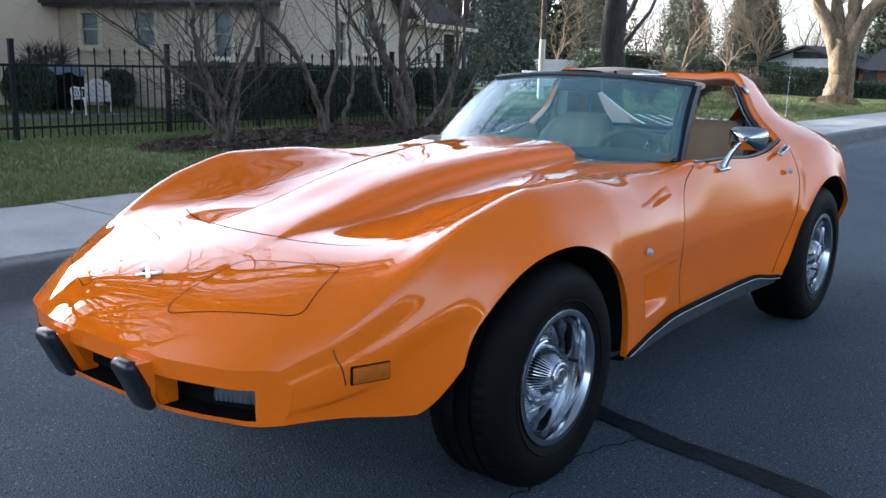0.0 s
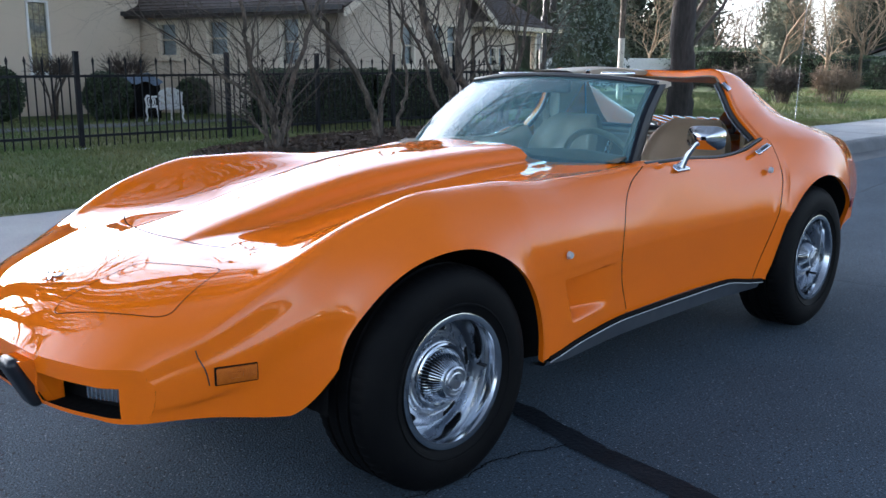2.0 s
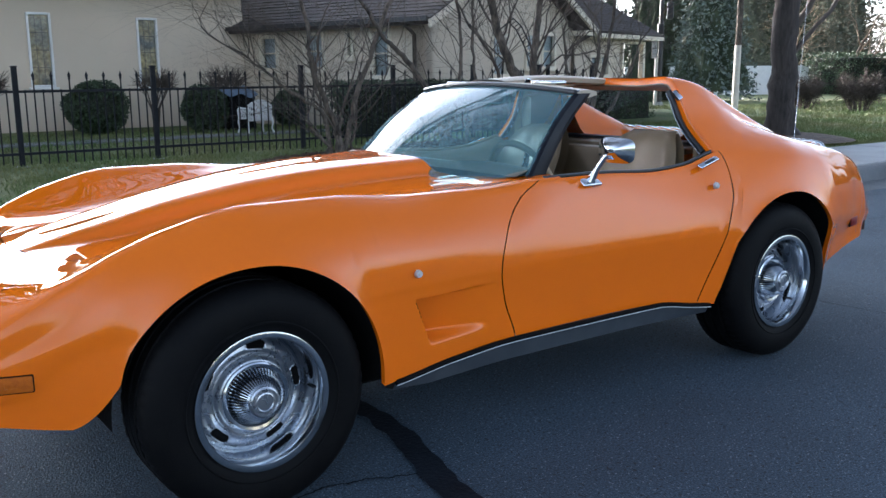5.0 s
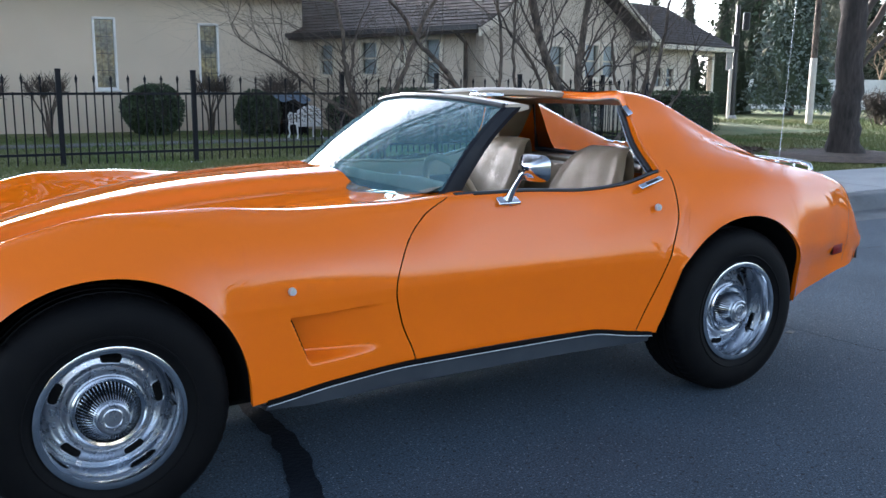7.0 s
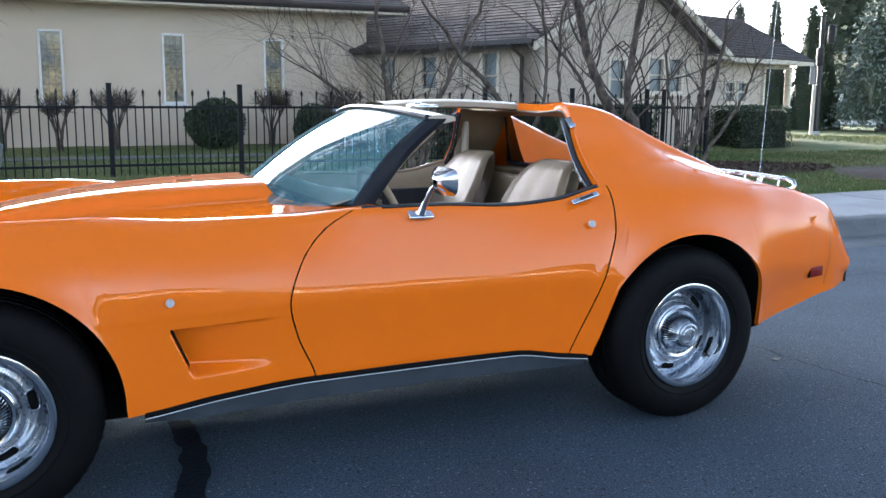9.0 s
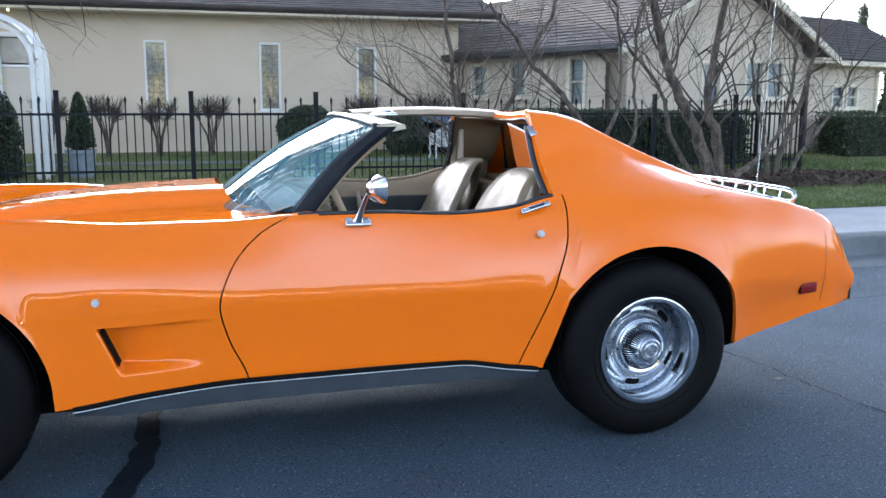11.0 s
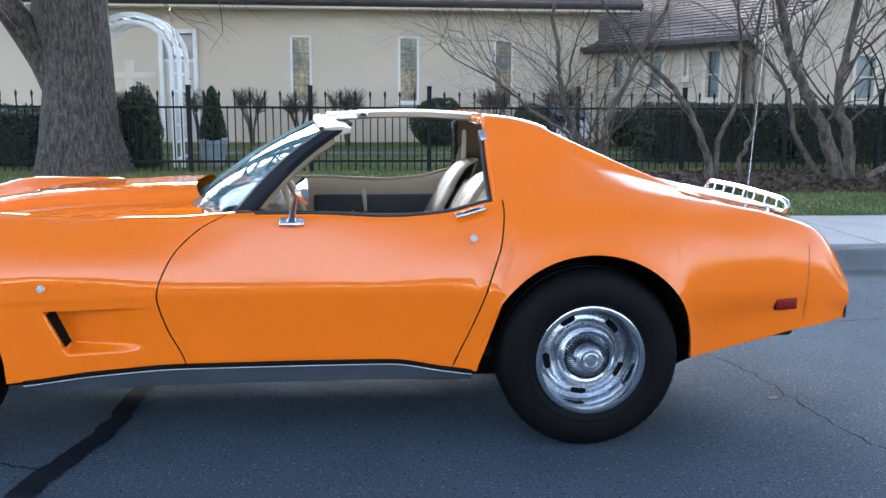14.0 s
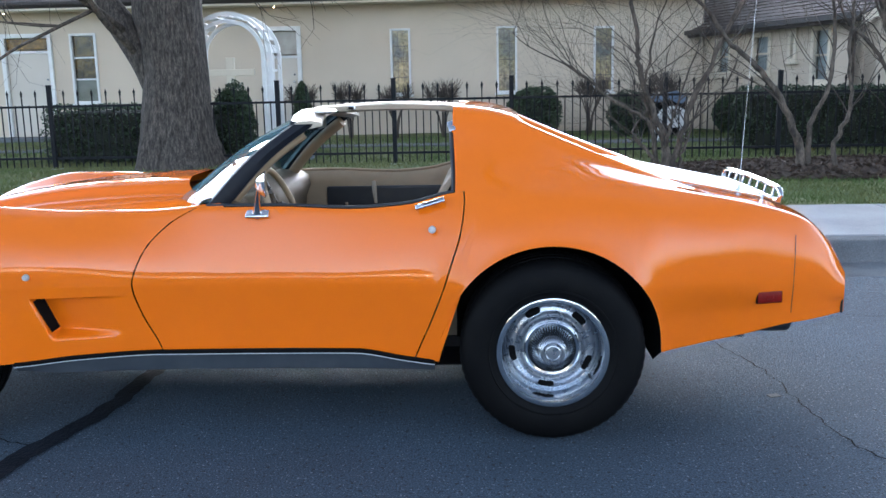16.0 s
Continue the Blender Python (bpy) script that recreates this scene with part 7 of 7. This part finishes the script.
wf = tagged(part("white_fence_wall", box(31, 21.5, .75, 8, .15, 1.4, .02, 1, Matrix.Rotation(radians(-30), 3, "Z")), WHITE_PAINT), "low white painted wall beyond the street", "wall", kind="structure")
for i, (x, y, r, h) in enumerate(((20.45, 9.1, .74, 1.28), (21.2, 8.05, .70, 1.30), (22.25, 7.05, .80, 1.34), (19.9, 10.3, .70, 1.2))):
    s = thing("brown_shrub", (x, y, .12), "rounded leafless brown shrub beyond the lawn", "shrub", "brown shrubs along the street")
    rng = random.Random(200 + i)
    stems, twigs = ([], []), ([], [])
    for k in range(26):
        a = rng.uniform(0, 6.283)
        tip = Vector((math.cos(a) * r * rng.uniform(.2, .85), math.sin(a) * r * rng.uniform(.2, .85), h * rng.uniform(.45, .8)))
        foot = Vector((tip.x * .25, tip.y * .25, -.03))
        mid = foot.lerp(tip, .5) + Vector((rng.gauss(0, .05), rng.gauss(0, .05), .04))
        for out, pts, rad, n in ((stems, [foot, mid, tip], [.016, .012, .008], 4),):
            vv, ff = tube_data(pts, rad, n, False)
            b = len(out[0])
            out[0].extend(vv)
            out[1].extend(tuple(b + q for q in g) for g in ff)
        for q in range(52):
            p0 = mid.lerp(tip, rng.uniform(.1, 1.0))
            d = Vector((rng.gauss(0, 1), rng.gauss(0, 1), rng.gauss(.25, .8))).normalized()
            p2 = p0 + d * r * rng.uniform(.2, .55)
            e = math.sqrt((p2.x / r) ** 2 + (p2.y / r) ** 2 + max(0, p2.z / h - .45) ** 2 * 3.3)
            lim = 1 + .12 * noise.noise(p2 * 4)
            if e > lim:
                p2 = Vector((p2.x * lim / e, p2.y * lim / e, .45 * h + (p2.z - .45 * h) * lim / e if p2.z > .45 * h else p2.z))
            p2.z = max(.06, p2.z)
            vv, ff = tube_data([p0, p0.lerp(p2, .5) + Vector((rng.gauss(0, .02), rng.gauss(0, .02), .02)), p2], [.0065, .005, .003], 3, False)
            b = len(twigs[0])
            twigs[0].extend(vv)
            twigs[1].extend(tuple(b + w for w in g) for g in ff)
    put("stem", stems[0], stems[1], BARK, s)
    # third shrub gets paler twigs: the sunlight on it is put into the colour
    put("twig_head", twigs[0], twigs[1], TWIG_PALE if i == 2 else TWIG, s)
hedge("far_hedge", 36, 44, 12.8, 14.6, -.1, 1.55, "long dark green hedge beyond the street", 30, 15600, size=.085)
hedge("far_hedge", 44, 56, 10.5, 12.5, 0, 2.0, "long dark green hedge beyond the street", 31, 15600, size=.085)
hedge("far_hedge", 36, 38, 4.0, 8.0, -.1, .85, "long dark green hedge beyond the street", 34, 13000, size=.085)
hedge("far_hedge", 35.2, 37.0, 8.4, 11.2, -.1, 1.32, "long dark green hedge beyond the street", 32, 10400, size=.085)
hedge("far_hedge", 34, 44, 17.5, 19.5, 0, 1.9, "long dark green hedge beyond the street", 33, 15600, size=.085)
# white house far off
fh = thing("white_house", (43, 0, 0), "distant low white house with a brown roof", "house")
part("wall", box(2, 12.15, .76, 4, 4.5, 1.52), WHITE_PAINT, fh)
put("gable", [(0, 9.9, 1.50), (0, 14.4, 1.50), (0, 12.1, 2.30)], [(0, 2, 1)], WHITE_PAINT, fh, smooth=False)
part("gable_vent", box(-.03, 11.9, 1.95, .06, 1.6, .30), SCREEN_DARK, fh)
put("roof", [(-.6, 9.1, 1.34), (-.6, 12.1, 2.42), (-.6, 15.1, 1.34), (8, 9.1, 1.34), (8, 12.1, 2.42), (8, 15.1, 1.34), (-.6, 9.1, 1.24), (-.6, 12.1, 2.32), (-.6, 15.1, 1.24)], [(0, 1, 4, 3), (1, 2, 5, 4), (0, 6, 7, 1), (1, 7, 8, 2)], SHINGLE, fh, smooth=False)
part("brick_wall", box(2.2, 6.2, .68, 4, 7.0, 1.36), BRICK, fh)
put("side_roof", [(-.4, 1.6, 1.32), (-.4, 9.6, 1.32), (3.5, 9.6, 2.35), (3.5, 1.6, 2.35), (7, 1.6, 1.3), (7, 9.6, 1.3)], [(0, 3, 2, 1), (3, 4, 5, 2)], SHINGLE, fh, smooth=False)
for y in (7.8, 9.2):
    part("window", box(.17, y, 1.0, .06, .6, .7), SCREEN_DARK, fh)

# trees that close the view
for i, (x, y, h, r, kind) in enumerate(((37, 15.5, 5.6, 2.2, 1), (42, 17.5, 5.4, 2.0, 1), (44, 24, 11, 3, 1), (53, 8, 8, 2.6, 1), (40, 27, 10, 3, 1), (55, 20, 7, 2.6, 1), (50, 1, 8, 2.6, 1), (60, 26, 8, 2.6, 1), (47, 20.5, 6.5, 2.2, 1))):
    conifer("pine", (x, y, 0), h, r, "tall green pine in the distance, coloured paler for haze", 300 + i, NEEDLE_HAZE, 50, 34, .06, .11)
for i, (x, y, h, m) in enumerate(((36, 18.5, 3.2, 0), (34.5, 14.6, 3.0, 1), (38, 12.6, 3.2, 1), (42, 14, 3.4, 1), (41, 18.5, 3.4, 1), (46, 12, 3.4, 0), (50, 14, 3.6, 1), (48, 5.5, 3.2, 0), (38, 23, 3.2, 1), (35, 12.8, 3.0, 1))):
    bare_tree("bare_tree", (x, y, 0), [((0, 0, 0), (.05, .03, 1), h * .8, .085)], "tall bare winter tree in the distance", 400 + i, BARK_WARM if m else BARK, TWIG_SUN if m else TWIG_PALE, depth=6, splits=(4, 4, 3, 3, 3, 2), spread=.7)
for i, (x, y, h, r) in enumerate(((44, 35, 13, 4.2), (46, 31, 12, 3.8), (50, 28.5, 11, 3.6), (58, 11.5, 9, 3.0), (57, 6.5, 9.5, 3.2), (60, 21, 8, 3.0))):
    conifer("pine", (x, y, 0), h, r, "tall dense dark green pine in the distance", 350 + i, NEEDLE_DARK, 46, 36, .06, .17)
conifer("pine", (52, 17.2, 0), 6.0, 1.7, "dense dark pine behind the white house", 341, NEEDLE_DARK, 46, 30, .12, .13)
for i, (x, y) in enumerate(((50, 19.6), (54, 22.5), (57, 15.5), (56, 9.5), (50, 23.5))):
    bare_tree("bare_tree", (x, y, 0), [((0, 0, 0), (.05, .03, 1), 2.8, .10)], "pale twiggy winter tree behind the white house", 430 + i, BARK_WARM, TWIG_PALE, depth=6, splits=(4, 4, 3, 3, 3, 2), spread=.7)
# behind the house; unseen ones added across the road for the paint to reflect
for i, (x, y, h) in enumerate(((2, 30, 4.2), (10, 27, 4.5), (15, 24, 4.2), (-8, 31, 4.5))):
    bare_tree("bare_tree", (x, y, 0), [((0, 0, 0), (.03, .03, 1), h, .30)], "tall bare winter tree behind the house", 500 + i, BARK, TWIG, depth=5, splits=(3, 3, 3, 3, 2), spread=.6)
conifer("pine", (15.5, 22.5, 0), 6.2, 1.6, "tall dark green pine behind the house", 340, NEEDLE_DARK, 30, 16, .55, .09)
for i, (x, y, h) in enumerate(((-16, -43, 3.4), (-5, -45, 3.8), (9, -44, 3.4), (22, -43, 3.6))):
    bare_tree("bare_tree", (x, y, .1), [((0, 0, 0), (.03, .03, 1), h, .28)], "unseen bare winter tree added behind the house across the road", 520 + i, BARK, TWIG, depth=5, splits=(3, 3, 3, 3, 2), spread=.65)

# unseen low house and hedge added across the road, darkening reflections in the flank
ah = thing("house_across", (2, -36, 0), "unseen low beige house with a brown roof added across the road", "house")
part("wall", box(0, 0, 1.35, 26, 8, 2.7), STUCCO, ah)
put("roof", [(-13.8, -5, 2.6), (13.8, -5, 2.6), (13.8, 5, 2.6), (-13.8, 5, 2.6), (-12, 0, 4.6), (12, 0, 4.6)], [(0, 1, 5, 4), (2, 3, 4, 5), (0, 4, 3), (1, 2, 5), (0, 3, 2, 1)], SHINGLE, ah, smooth=False)
for x in (-9, -4, 4, 9):
    part("window", box(x, 4.0, 1.5, 1.5, .06, 1.2), SCREEN_DARK, ah)
hedge("hedge_across", -9, 12, -27.2, -26, .05, .9, "unseen dark evergreen hedge added across the road", 44, 6000, size=.12)

tagged(part("worn_patch", box(3.45, -.37, .0035, .05, .035, .003, .001, 1, Matrix.Rotation(radians(20), 3, "Z")), GUTTER), "small pale patch on the asphalt", "patch", kind="structure")
